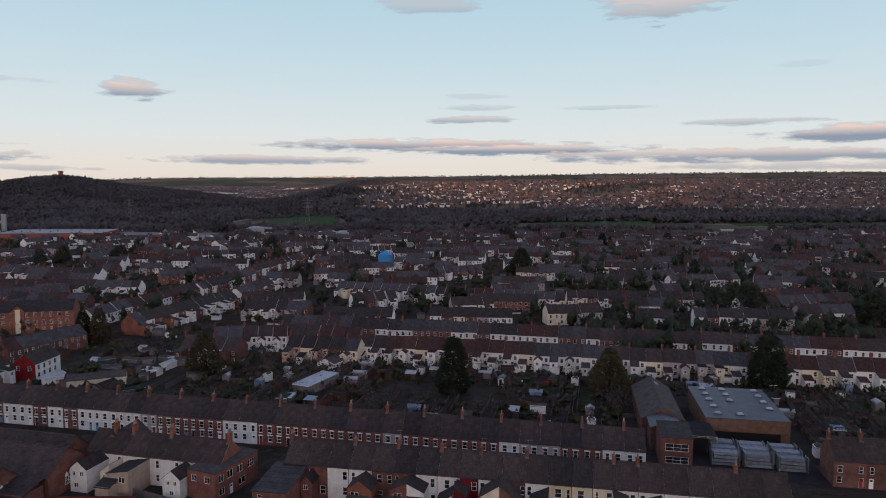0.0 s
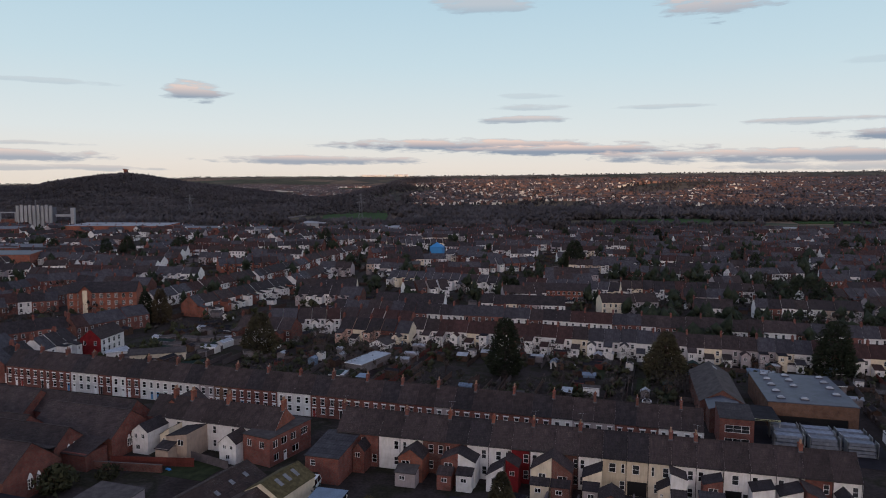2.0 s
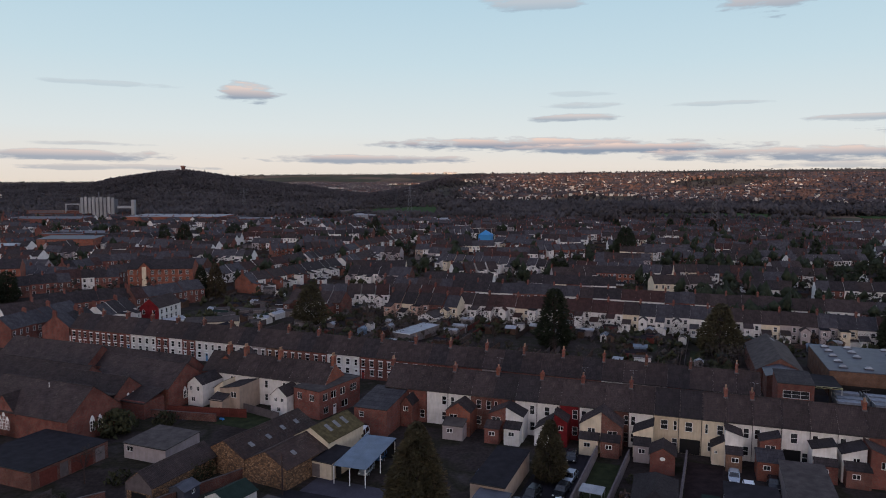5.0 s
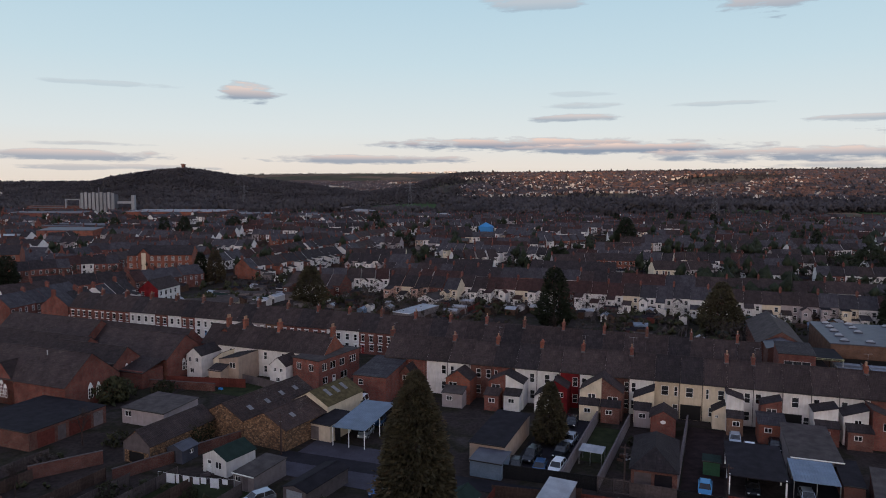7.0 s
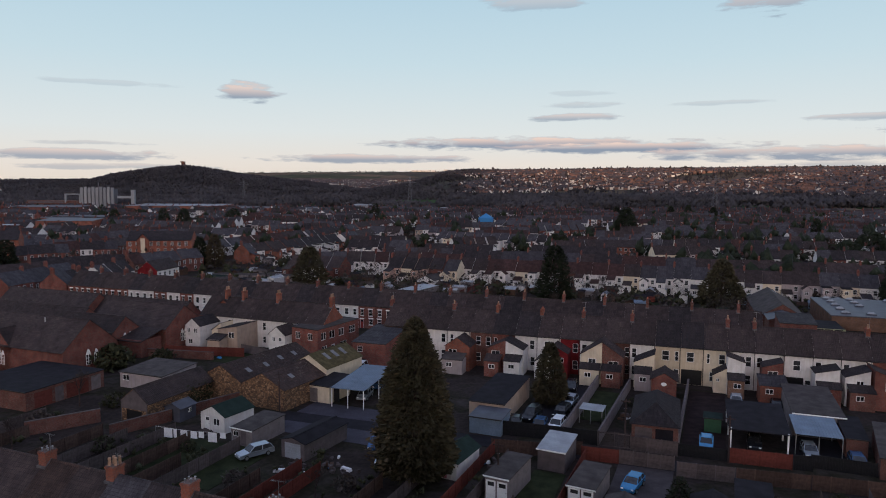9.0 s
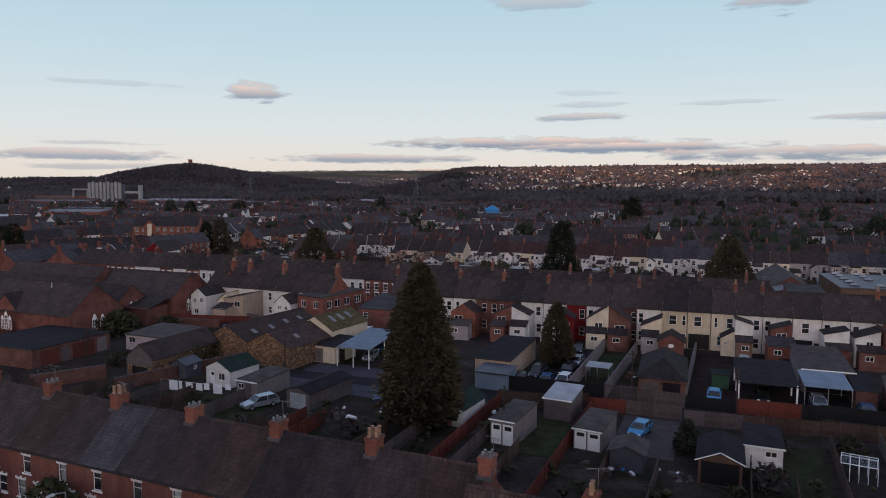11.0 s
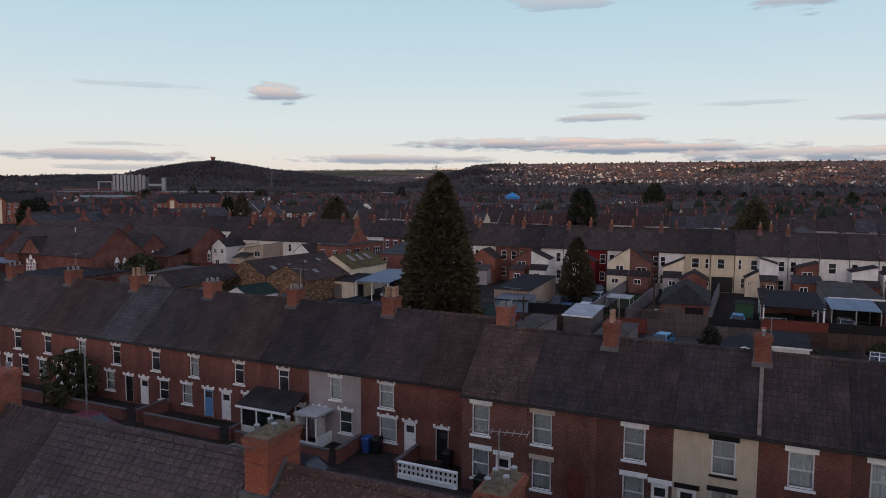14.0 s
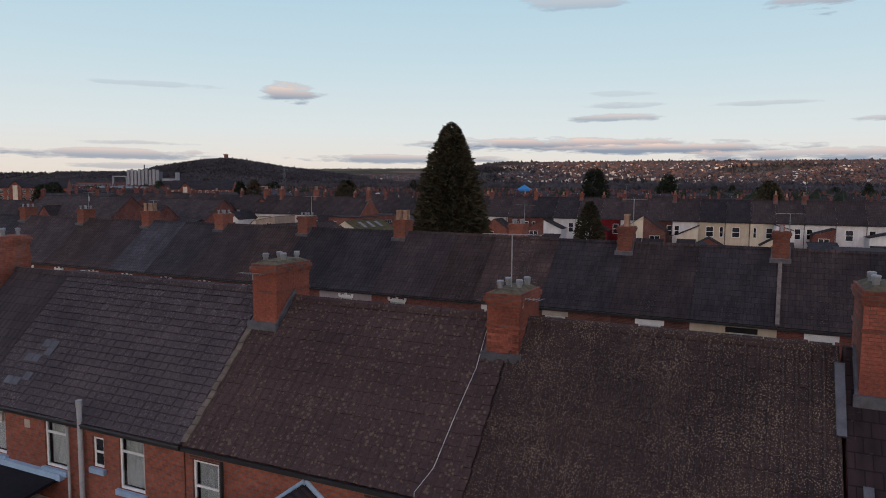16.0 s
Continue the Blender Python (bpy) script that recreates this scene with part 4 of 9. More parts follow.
def row_b():
    """The cream and white terrace, house by house, with its rear wings."""
    t = -12.6
    ox, oy = left_end(-24.0, 134.2, t, 4.2)
    base = pose(ox, oy, 0, 0, 0, t)
    ez, rz, d = 6.6, 10.0, 8.4
    up, dn = (3.9, 5.6), (0.9, 2.5)
    # left, right, wall, roof, chimney at its left end, openings as (x, width, floor)
    houses = [(0, 4.4, "r", "roof_brown", 1, ((2.6, 1.0, 1), (2.6, 1.0, 0))), (4.4, 8.8, "r", "roof_brown", 0, ((0.7, 1.0, 1), (2.9, 1.0, 0))), (8.8, 13.2, "w", "roof_brown", 0, ((3.0, 0.9, 1), (3.0, 0.9, 0))), (13.2, 17.6, "w", "roof_brown", 1, ((0.4, 0.7, 1),)), (17.6, 21.9, "n", "roof_brown", 0, ((1.1, 0.95, 1), (3.0, 0.95, 1), (1.1, 0.95, 0))), (21.9, 26.2, "r", "roof_dark", 1, ((0.3, 0.6, 1),)), (26.2, 30.4, "w", "roof_dark", 0, ((2.7, 0.9, 1), (2.8, 0.9, 0))), (30.4, 34.5, "w", "roof_brown", 1, ((1.2, 1.0, 1), (3.0, 0.8, 1))), (34.5, 38.0, "R", "roof_brown", 0, ((2.2, 0.95, 1), (2.2, 0.95, 0))), (38.0, 42.3, "w", "roof_brown", 1, ((0.3, 0.9, 1), (0.3, 0.9, 0))), (42.3, 46.6, "n", "roof_brown", 0, ((3.4, 0.8, 1), (3.4, 0.8, 0))), (46.6, 50.8, "w", "roof_brown", 1, ((0.3, 0.8, 1), (0.3, 0.8, 0))), (50.8, 55.0, "y", "roof_dark", 0, ((1.1, 1.2, 1), (3.2, 0.6, 1), (3.0, 0.9, 0))), (55.0, 58.7, "y", "roof_dark", 0, ((0.9, 1.2, 1),)), (58.7, 62.4, "c", "roof_brown", 0, ((0.4, 0.5, 1), (2.3, 1.0, 1), (0.9, 0.7, 0))), (62.4, 66.6, "w", "roof_brown", 1, ((2.7, 0.9, 1), (2.7, 0.9, 0))), (66.6, 71.0, "w", "roof_brown", 1, ((0.2, 0.9, 1),)), (71.0, 75.2, "w", "roof_brown", 0, ((1.2, 1.1, 1), (3.0, 0.9, 0))), (75.2, 79.2, "w", "roof_brown", 0, ((0.2, 0.9, 1),)), (79.2, 83.4, "w", "roof_brown", 0, ((0.2, 0.9, 1),)), (83.4, 87.7, "r", "roof_brown", 1, ((2.8, 0.9, 1), (2.8, 0.9, 0))), (87.7, 92.0, "w", "roof_brown", 0, ((2.8, 0.9, 1), (2.8, 0.9, 0)))]
    made = {}
    for x0, x1, c, roof, st, ops in houses:
        w = x1 - x0
        o = [(a, a + b, *(up if f else dn), "sash") for a, b, f in ops]
        if x0 == 55.0:
            o.append((0.1, 3.4, 0.05, 2.6, "dark"))
        if x0 == 71.0:
            o.append((0.2, 2.8, 0.05, 2.8, "dark"))
        lab = WALL_WORDS[CODE[c]] + " terraced house seen from its back yard"
        o2 = [q for q in o if q[4] != "dark"]
        h = terraced_house(base @ pose(x0, 0, 0), w, d, ez, rz, CODE[c], roof, o2, lab, "cream and white terrace", (0.0, rz + rng.uniform(0.75, 1.0), 0.6, 1.15, rng.choice(["brick_red", "brick_orange"]), [rng.choice(["clay", "short"]) for _ in range(3)]) if st else None, fine=1)
        # black sheet on the uncut wall stands for the shade in the bay
        for q in o:
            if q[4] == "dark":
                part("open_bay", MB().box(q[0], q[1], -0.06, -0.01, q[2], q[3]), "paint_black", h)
        part("downpipe", MB().tube(w - 0.15, -0.1, 0, ez - 0.3, 0.05, 0.05, 6), "gutter_dark", h)
        made[x0] = h
    # rear wings: house, left, right, length, eaves, ridge, wall, roof, windows, shape
    for x0, a, b, ln, ee, er, c, roof, wins, shape in (
            (0, 0.3, 2.4, 3.5, 4.6, 5.8, "r", "roof_dark", (), "gable"), (4.4, 0.3, 2.6, 3.5, 4.4, 5.8, "r", "roof_dark", ((0.8, 1.8, 3.0, 4.0),), "gable"),
            (13.2, 1.0, 5.6, 4.6, 4.5, 6.1, "o", "roof_brown", ((1.6, 3.2, 2.9, 3.9),), "gable"),
            (21.9, 0.3, 3.5, 4.2, 4.6, 6.2, "r", "roof_brown", ((0.9, 2.5, 3.1, 4.2),), "lean_l"), (26.2, -0.8, 2.4, 4.2, 4.6, 6.2, "w", "roof_dark", ((0.3, 1.2, 3.0, 3.9),), "lean_r"),
            (30.4, 0.4, 3.4, 5.0, 2.9, 5.0, "w", "roof_dark", ((1.3, 2.5, 1.6, 2.6),), "lean_l"),
            (34.5, -0.4, 1.9, 4.0, 4.5, 5.9, "R", "roof_brown", ((0.3, 1.2, 2.9, 3.8),), "lean_r"),
            (38.0, 0.7, 4.25, 4.6, 4.8, 7.3, "c", "roof_brown", ((2.0, 3.3, 3.2, 4.3),), "lean_l"), (42.3, 0.0, 3.5, 4.6, 4.8, 7.3, "n", "roof_brown", ((1.0, 2.7, 3.2, 4.1),), "lean_r"),
            (46.6, 1.0, 4.2, 4.4, 4.2, 5.8, "c", "roof_dark", ((1.9, 2.9, 2.9, 3.6),), "lean_l"),
            (58.7, 1.4, 3.65, 3.4, 2.9, 4.4, "c", "roof_dark", ((1.8, 2.3, 1.9, 2.4),), "lean_l"),
            (62.4, -0.3, 2.3, 3.8, 5.4, 6.3, "w", "roof_brown", (), "lean_r"), (66.6, 0.7, 3.7, 3.6, 4.9, 5.9, "r", "roof_dark", ((1.5, 3.0, 3.3, 4.4),), "lean_l"),
            (75.2, -0.4, 3.0, 4.0, 4.7, 5.6, "w", "roof_dark", (), "lean_l"), (79.2, -0.3, 3.1, 4.2, 4.5, 5.8, "w", "roof_dark", ((1.2, 2.2, 3.0, 4.1),), "lean_l"), (83.4, -0.8, 2.4, 5.2, 4.8, 6.2, "r", "roof_brown", ((0.6, 1.6, 3.1, 4.3),), "lean_r"), (87.7, 0.2, 2.6, 4.0, 4.4, 5.6, "w", "roof_dark", ((0.8, 1.8, 3.0, 4.0),), "gable")):
        extension(made[x0], a, b, ln, ee, er, CODE[c], roof, [(*q, "pair") for q in wins], shape)
    # low rooms in front of the wings
    for x0, a, b, y0, ln, hh, c, roof in ((13.2, 1.2, 5.0, -4.6, 2.6, 2.6, "g", "felt_grey"), (21.9, 0.2, 2.8, -4.2, 2.4, 2.8, "r", "roof_brown"), (26.2, -0.6, 2.2, -4.2, 2.2, 3.0, "w", "roof_dark"), (38.0, 0.8, 4.0, -4.6, 1.8, 2.8, "c", "roof_dark"), (42.3, 0.1, 3.2, -4.6, 1.8, 2.8, "n", "roof_dark"), (46.6, 1.2, 3.8, -4.4, 2.2, 2.9, "g", "roof_dark"), (62.4, -0.2, 2.2, -3.8, 1.8, 2.9, "b", "roof_dark"), (66.6, 0.0, 3.9, -3.6, 4.2, 3.1, "o", "roof_slate"), (75.2, -0.2, 3.0, -4.0, 1.6, 2.8, "r", "roof_dark"), (79.2, 0.0, 3.4, -4.2, 2.0, 2.8, "n", "roof_dark")):
        e = part("low_room", MB().box(a, b, y0 - ln, y0, 0, hh), CODE[c], made[x0])
        part("roof", MB().slab((a - 0.15, y0 - ln - 0.15, hh + 0.03), (b + 0.15, y0 - ln - 0.15, hh + 0.03), (b + 0.15, y0, hh + 0.8), (a - 0.15, y0, hh + 0.8), 0.08), roof, e)
        window(e, a + 0.8, a + 1.9, hh - 1.3, hh - 0.5, y0 - ln - 0.03, "pair")
    g = base @ pose(50.6, -10.4, 0)
    gable_block("outhouse", g, 3.8, 4.8, 3.2, 4.3, "brick_red", "roof_brown", "square red brick outhouse with a white roundel", "outbuilding", group="")
    part("roundel", MB().extrude([(1.9 + 0.42 * math.cos(k * 0.5236), 2.55 + 0.3 * math.sin(k * 0.5236)) for k in range(12)], -0.04, 0.0, "y"), "paint_white", [o for o in scene.objects if o.name.startswith("outhouse")][0])


def row_bl():
    t = -15.5
    ox, oy = left_end(-74.1, 145.3, t, 3.8)
    base = pose(ox, oy, 0, 0, 0, t)
    made = []
    for i in range(7):
        x0, w = 8.4 + i * 4.4, 4.4
        h = terraced_house(base @ pose(x0, 0, 0), w, 7.6, 6.0, 9.3, "white_render" if i else "brick_red", "roof_brown", [(2.9, 3.7, 3.6, 5.2, "sash"), (2.9, 3.7, 0.9, 2.3, "sash")], "white rendered terraced house beside the school", "white terrace beside the school", ((0.0 if i < 6 else w - 0.3), 10.9, 0.6, 1.2, "brick_orange", ["clay"] * 4) if i in (1, 2, 4, 6) else None, fine=1)
        made.append(h)
    part("end_gable", MB().face((4.42, 0, 0), (4.42, 7.6, 0), (4.42, 7.6, 6.0), (4.42, 3.8, 9.2), (4.42, 0, 6.0)), "brick_orange", made[-1])
    extension(made[0], 1.4, 5.2, 6.2, 4.7, 6.2, "white_render", "roof_dark", [(1.9, 2.6, 3.2, 4.2, "pair"), (3.6, 4.4, 3.2, 4.2, "pair"), (2.2, 3.2, 0.9, 1.9, "pair")], "gable")
    extension(made[1], 2.0, 4.2, 4.0, 3.6, 5.2, "cream_render", "roof_brown", [(2.6, 3.3, 2.2, 3.0, "pair")], "lean_l")
    extension(made[2], 1.2, 6.0, 6.5, 4.6, 5.5, "buff_render", "roof_dark", [(3.8, 5.2, 3.0, 4.2, "pair")], "lean_l")
    e = part("low_room", MB().box(0.6, 3.6, -9.0, -6.5, 0, 3.0), "buff_render", made[2])
    part("roof", MB().slab((0.4, -9.2, 2.9), (3.8, -9.2, 2.9), (3.8, -6.5, 3.8), (0.4, -6.5, 3.8), 0.08), "roof_dark", e)
    extension(made[4], 3.6, 7.4, 5.0, 4.2, 5.8, "white_render", "roof_brown", [(4.4, 5.1, 2.9, 3.7, "pair"), (5.9, 6.6, 2.9, 3.7, "pair"), (5.0, 5.9, 0.9, 1.8, "pair")], "gable")


def row_c():
    row_of_houses((-125.0, 178.9), -14.0, "rrrrrwwrwrwwwwgbrrrwwrrrrrrrgrrrrrwggrrww", 4.35, 7.6, 5.6, 9.0, "long terrace along the second street", rng, front=True, roofs=["roof_brown", "roof_dark", "roof_brown", "roof_brown"], fine=1, lintel="white")


def middle_rows():
    row_b()
    row_bl()
    row_c()
# ---- far terraces ----
FAR = {}


def far_variant(wall, facing, w, roof, shape="gable", stack=True):
    """A distant house, built once for each look and then copied."""
    key = (wall, facing, round(w, 1), roof, shape, stack)
    if key in FAR:
        return FAR[key]
    d, ez, rz = 8.0, 5.3, 8.6
    h = thing("terraced_house", pose(0, 0, -60), WALL_WORDS[wall] + " terraced house far off in the town", "house", "far terraces")
    mb = MB().box(0, w, 0, d, 0, ez).gable(0, w, 0, d, ez, rz)
    part("wall", mb, wall, h)
    part("roof", roof_slopes(0, w, 0, d, ez, rz), roof, h)
    c = MB().box(-0.3, 0.3, d / 2 - 0.55, d / 2 + 0.55, rz - 0.6, rz + 1.1).box(-0.36, 0.36, d / 2 - 0.6, d / 2 + 0.6, rz + 0.8, rz + 0.95)
    for k in (-0.3, 0.1, 0.4):
        c.tube(0, d / 2 + k, rz + 1.1, rz + 1.45, 0.12, 0.1, 6)
    if stack:
        part("chimney", c, "brick_red", h)
    if facing == "front":
        wins = [(0.6, 1.6, 3.1, 4.6), (w - 1.6, w - 0.7, 3.1, 4.6), (0.6, 1.7, 0.9, 2.3)]
    else:
        wins = [(w - 1.7, w - 0.7, 3.1, 4.5), (w - 1.7, w - 0.7, 0.9, 2.2)]
        x1, ln, ee = w * 0.52, 3.4, {"gable": 4.3, "lean": 4.2, "flat": 4.9, "low": 2.7}[shape]
        xm = (0.1 + x1) / 2
        e = MB().box(0.1, x1, -ln, 0, 0, ee)
        if shape == "gable":
            e.face((0.1, -ln, ee), (x1, -ln, ee), (xm, -ln, ee + 0.95))
        ex = part("extension", e, wall if shape != "low" else "white_render", h)
        k = 0.95 / (xm - 0.1)
        if shape == "gable":
            rf = MB().slab((-0.05, 0, ee - 0.15 * k), (-0.05, -ln - 0.1, ee - 0.15 * k), (xm, -ln - 0.1, ee + 0.97), (xm, 0, ee + 0.97), -0.06).slab((xm, 0, ee + 0.97), (xm, -ln - 0.1, ee + 0.97), (x1 + 0.15, -ln - 0.1, ee - 0.15 * k), (x1 + 0.15, 0, ee - 0.15 * k), -0.06)
        elif shape == "flat":
            rf = MB().box(0.0, x1 + 0.1, -ln - 0.12, 0, ee, ee + 0.14)
        else:
            rf = MB().slab((-0.05, -ln - 0.2, ee), (x1 + 0.15, -ln - 0.2, ee), (x1 + 0.15, 0, ee + 0.9), (-0.05, 0, ee + 0.9), 0.08)
        part("roof", rf, roof if shape != "flat" else "felt_dark", ex)
        window(ex, 0.7, 1.6, ee - 1.6, ee - 0.6, -ln - 0.03, "pair")
    for a in wins:
        window(h, *a, -0.03, "sash")
    FAR[key] = h
    return h


FAR_STUFF, FAR_MADE, FAR_LINES = {}, [0], []


def to_stuff(h, m):
    """Lay the geometry of a distant house into the joined far town, material by material."""
    def add(o, mm):
        if o.data:
            mb = FAR_STUFF.setdefault(o.data.materials[0].name, MB())
            i = len(mb.v)
            mb.v += [tuple(mm @ v.co) for v in o.data.vertices]
            mb.f += [tuple(i + k for k in p.vertices) for p in o.data.polygons]
        for c in o.children:
            add(c, mm @ c.matrix_basis)
    add(h, m)


def far_terrace(rx, ry, turn, n, w, facing, mix):
    """n houses from the left end of a ridge line."""
    o = left_end(rx, ry, turn, 4.0)
    roofs = ["roof_brown", "roof_slate", "roof_dark", "roof_slate", "roof_brown", "roof_slate", "roof_dark", "roof_red"]
    roof = rng.choice(roofs)
    FAR_LINES.append((rx, ry, math.radians(turn), n * w))
    for i in range(n):
        if rng.random() < 0.3:
            roof = rng.choice(roofs)
        c = rng.choice(mix)
        h = far_variant(CODE[c], facing, 5.0, roof, rng.choice(["gable", "lean", "lean", "flat", "low", "low"]) if facing == "rear" else "gable", i % 2 == 0)
        m = pose(o[0], o[1], 0, 0, 0, turn) @ pose(i * w, 0, rng.uniform(-0.25, 0.2))
        if FAR_MADE[0] < 135:
            FAR_MADE[0] += 1
            copy_thing(h, m)
        else:
            to_stuff(h, m)


far_terrace(-144.0, 175.0, 88.0, 6, 5.0, "front", "rnrr")
far_terrace(-130.0, 179.5, 92.0, 3, 5.0, "rear", "rw")
far_terrace(-130.2, 198.2, 85.0, 3, 5.0, "rear", "ww")
far_terrace(-159.3, 194.0, 63.0, 3, 5.0, "front", "rrw")
far_terrace(-162.5, 212.8, 44.4, 7, 5.0, "front", "rrnrr")
far_terrace(-202.5, 256.2, 45.0, 4, 5.0, "front", "rn")
far_terrace(-198.7, 275.8, 34.0, 5, 5.0, "front", "rrwr")
far_terrace(-186.6, 283.4, 85.0, 8, 5.0, "front", "rrn")
far_terrace(-220.6, 311.6, 72.0, 4, 5.0, "front", "rr")
far_terrace(-226.0, 341.3, 30.0, 10, 5.0, "front", "rrnr")
far_terrace(-18.5, 237.9, -14.0, 33, 5.03, "rear", "wcwwrwnwgw")
far_terrace(-43.1, 238.2, -16.6, 5, 5.26, "rear", "cwrp")
far_terrace(-79.3, 238.5, -15.1, 4, 5.39, "rear", "nrw")
far_terrace(-53.5, 277.2, -14.1, 44, 5.01, "front", "wwwrwwnw")
far_terrace(-50.0, 258.4, -15.9, 6, 5.30, "front", "rnww")
far_terrace(-73.6, 252.2, 6.5, 5, 5.31, "rear", "rwr")
far_terrace(-138.9, 231.9, 64.2, 6, 5.02, "front", "rwrn")
far_terrace(-115.0, 277.5, 72.3, 14, 5.12, "rear", "wrwow")
far_terrace(-31.2, 331.1, 23.1, 4, 5.87, "rear", "cwr")
far_terrace(75.8, 340.6, -8.0, 13, 5.10, "rear", "wcwrw")
far_terrace(-41.6, 375.6, -21.0, 24, 5.15, "rear", "cwwwrwg")
far_terrace(-139.2, 292.0, 75.9, 16, 5.06, "front", "wrwr")
far_terrace(150.4, 314.1, 12.3, 12, 5.40, "rear", "rrnwr")
far_terrace(-91.7, 349.7, 82.2, 9, 5.01, "rear", "wrw")
far_terrace(90.6, 409.3, -19.0, 7, 5.65, "front", "nrw")
far_terrace(-117.8, 370.5, 79.0, 13, 5.12, "front", "rwrw")
far_terrace(-243.7, 373.7, -5.6, 11, 5.31, "front", "rorr")
far_terrace(-230.6, 388.1, -4.6, 16, 5.00, "rear", "wwnwr")
far_terrace(148.3, 396.6, 10.6, 9, 5.05, "front", "wnw")
far_terrace(1.9, 437.3, 22.0, 8, 5.60, "rear", "rwon")
far_terrace(199.5, 397.1, -23.3, 12, 5.08, "rear", "rnrwr")
far_terrace(-157.8, 426.0, 31.4, 9, 5.42, "rear", "orn")
far_terrace(120.3, 472.9, -18.5, 10, 5.26, "rear", "wrwr")
far_terrace(-14.7, 509.1, -43.5, 11, 5.02, "rear", "wrcn")
far_terrace(-266.3, 448.9, -9.4, 14, 5.02, "rear", "wrwc")
far_terrace(-108.9, 451.6, 77.9, 17, 5.20, "front", "wrwr")
far_terrace(-72.9, 507.7, 32.3, 8, 5.29, "front", "rno")
far_terrace(-311.7, 465.3, -8.0, 15, 5.00, "rear", "wrwr")
far_terrace(-227.9, 525.3, 11.5, 10, 5.23, "rear", "wrwc")
far_terrace(-181.2, 549.8, 25.8, 12, 5.20, "rear", "rwrw")
far_terrace(-70.2, 589.8, 14.1, 10, 5.43, "rear", "wcw")
far_terrace(32.0, 598.9, -6.4, 23, 5.10, "rear", "wrwoww")
far_terrace(148.5, 585.8, 18.2, 16, 5.18, "rear", "orwrw")
far_terrace(-132.5, 635.8, 15.7, 11, 5.19, "rear", "wrwr")
far_terrace(235.4, 605.9, -8.4, 19, 5.09, "front", "nrwn")
far_terrace(26.3, 715.8, -10.5, 14, 5.03, "rear", "wrwn")
far_terrace(-95.7, 752.9, -18.9, 23, 5.06, "rear", "wrw")
far_terrace(356.8, 628.6, 2.1, 17, 5.09, "front", "wrwr")
# more terraces between the rows that can be told apart
def clear_of_rows(x, y, gap):
    for rx, ry, a, ln in FAR_LINES:
        dx, dy = x - rx, y - ry
        t = max(0.0, min(ln, dx * math.cos(a) + dy * math.sin(a)))
        if math.hypot(dx - t * math.cos(a), dy - t * math.sin(a)) < gap:
            return False
    return True


def fill_terraces():
    known = len(FAR_LINES)
    y = 290.0
    while y < 850:
        x = -0.80 * y
        while x < 0.72 * y:
            n = rng.randint(3, 8)
            turn = rng.choice([-13, -11, -8, 2, 8]) if x > -110 else rng.choice([-6, -3, 4, 70, 76])
            xm, ym = x + n * 2.5, y + rng.uniform(-6, 6)
            if clear_of_rows(xm, ym, 15) and clear_of_rows(x, ym, 11) and clear_of_rows(x + n * 5, ym, 11):
                far_terrace(x, ym, turn, n, 5.0, rng.choice(["front", "rear"]), "rnrgnrwunwg" if x > 90 else "wwgwcwnwrug" if x > -110 else "rwwrgrwn")
            x += n * 5 + rng.uniform(5, 22)
        y += 25


fill_terraces()
_town = thing("distant_terraces", Matrix(), "many brick and rendered terraced houses across the far town", "houses", kind="stuff")
for _name, _mb in FAR_STUFF.items():
    part("windows" if _name in ("paint_white", "glass_dark") else "roofs" if _name.startswith("roof") else "walls", _mb, _name, _town)
for _h in FAR.values():
    for _o in list(_h.children_recursive) + [_h]:
        bpy.data.objects.remove(_o, do_unlink=True)


# ---- far town, woods and hills, too many to count ----
def far_houses(name, places, wall, roof, label, size=(7.5, 12), depth=7.5, tall=(4.6, 5.6), rise=3.2):
    """Many small pitched buildings in one mesh; places gives x, y and the turn of each."""
    walls, roofs = MB(), MB()
    D = depth
    for x, y, a in places:
        z = terrain(x, y) - 0.5
        L, H = rng.uniform(*size), rng.uniform(*tall)
        ca, sa = math.cos(a), math.sin(a)

        def q(u, v, h):
            return (x + ca * u - sa * v, y + sa * u + ca * v, z + h)
        walls.hexa([q(-L / 2, -D / 2, 0), q(L / 2, -D / 2, 0), q(L / 2, D / 2, 0), q(-L / 2, D / 2, 0), q(-L / 2, -D / 2, H), q(L / 2, -D / 2, H), q(L / 2, D / 2, H), q(-L / 2, D / 2, H)])
        walls.face(q(-L / 2, -D / 2, H), q(-L / 2, 0, H + rise), q(-L / 2, D / 2, H)).face(q(L / 2, -D / 2, H), q(L / 2, D / 2, H), q(L / 2, 0, H + rise))
        e, t = 0.05 * D, rise + 0.06 * D * rise / 3.2
        roofs.face(q(-L / 2 - 0.3, -D / 2 - e, H - 0.2), q(L / 2 + 0.3, -D / 2 - e, H - 0.2), q(L / 2 + 0.3, 0, H + t), q(-L / 2 - 0.3, 0, H + t))
        roofs.face(q(-L / 2 - 0.3, 0, H + t), q(L / 2 + 0.3, 0, H + t), q(L / 2 + 0.3, D / 2 + e, H - 0.2), q(-L / 2 - 0.3, D / 2 + e, H - 0.2))
    g = solid(name, walls, wall, Matrix(), label, "houses" if tall[0] > 3 else "sheds", kind="stuff")
    part("roof", roofs, roof, g)


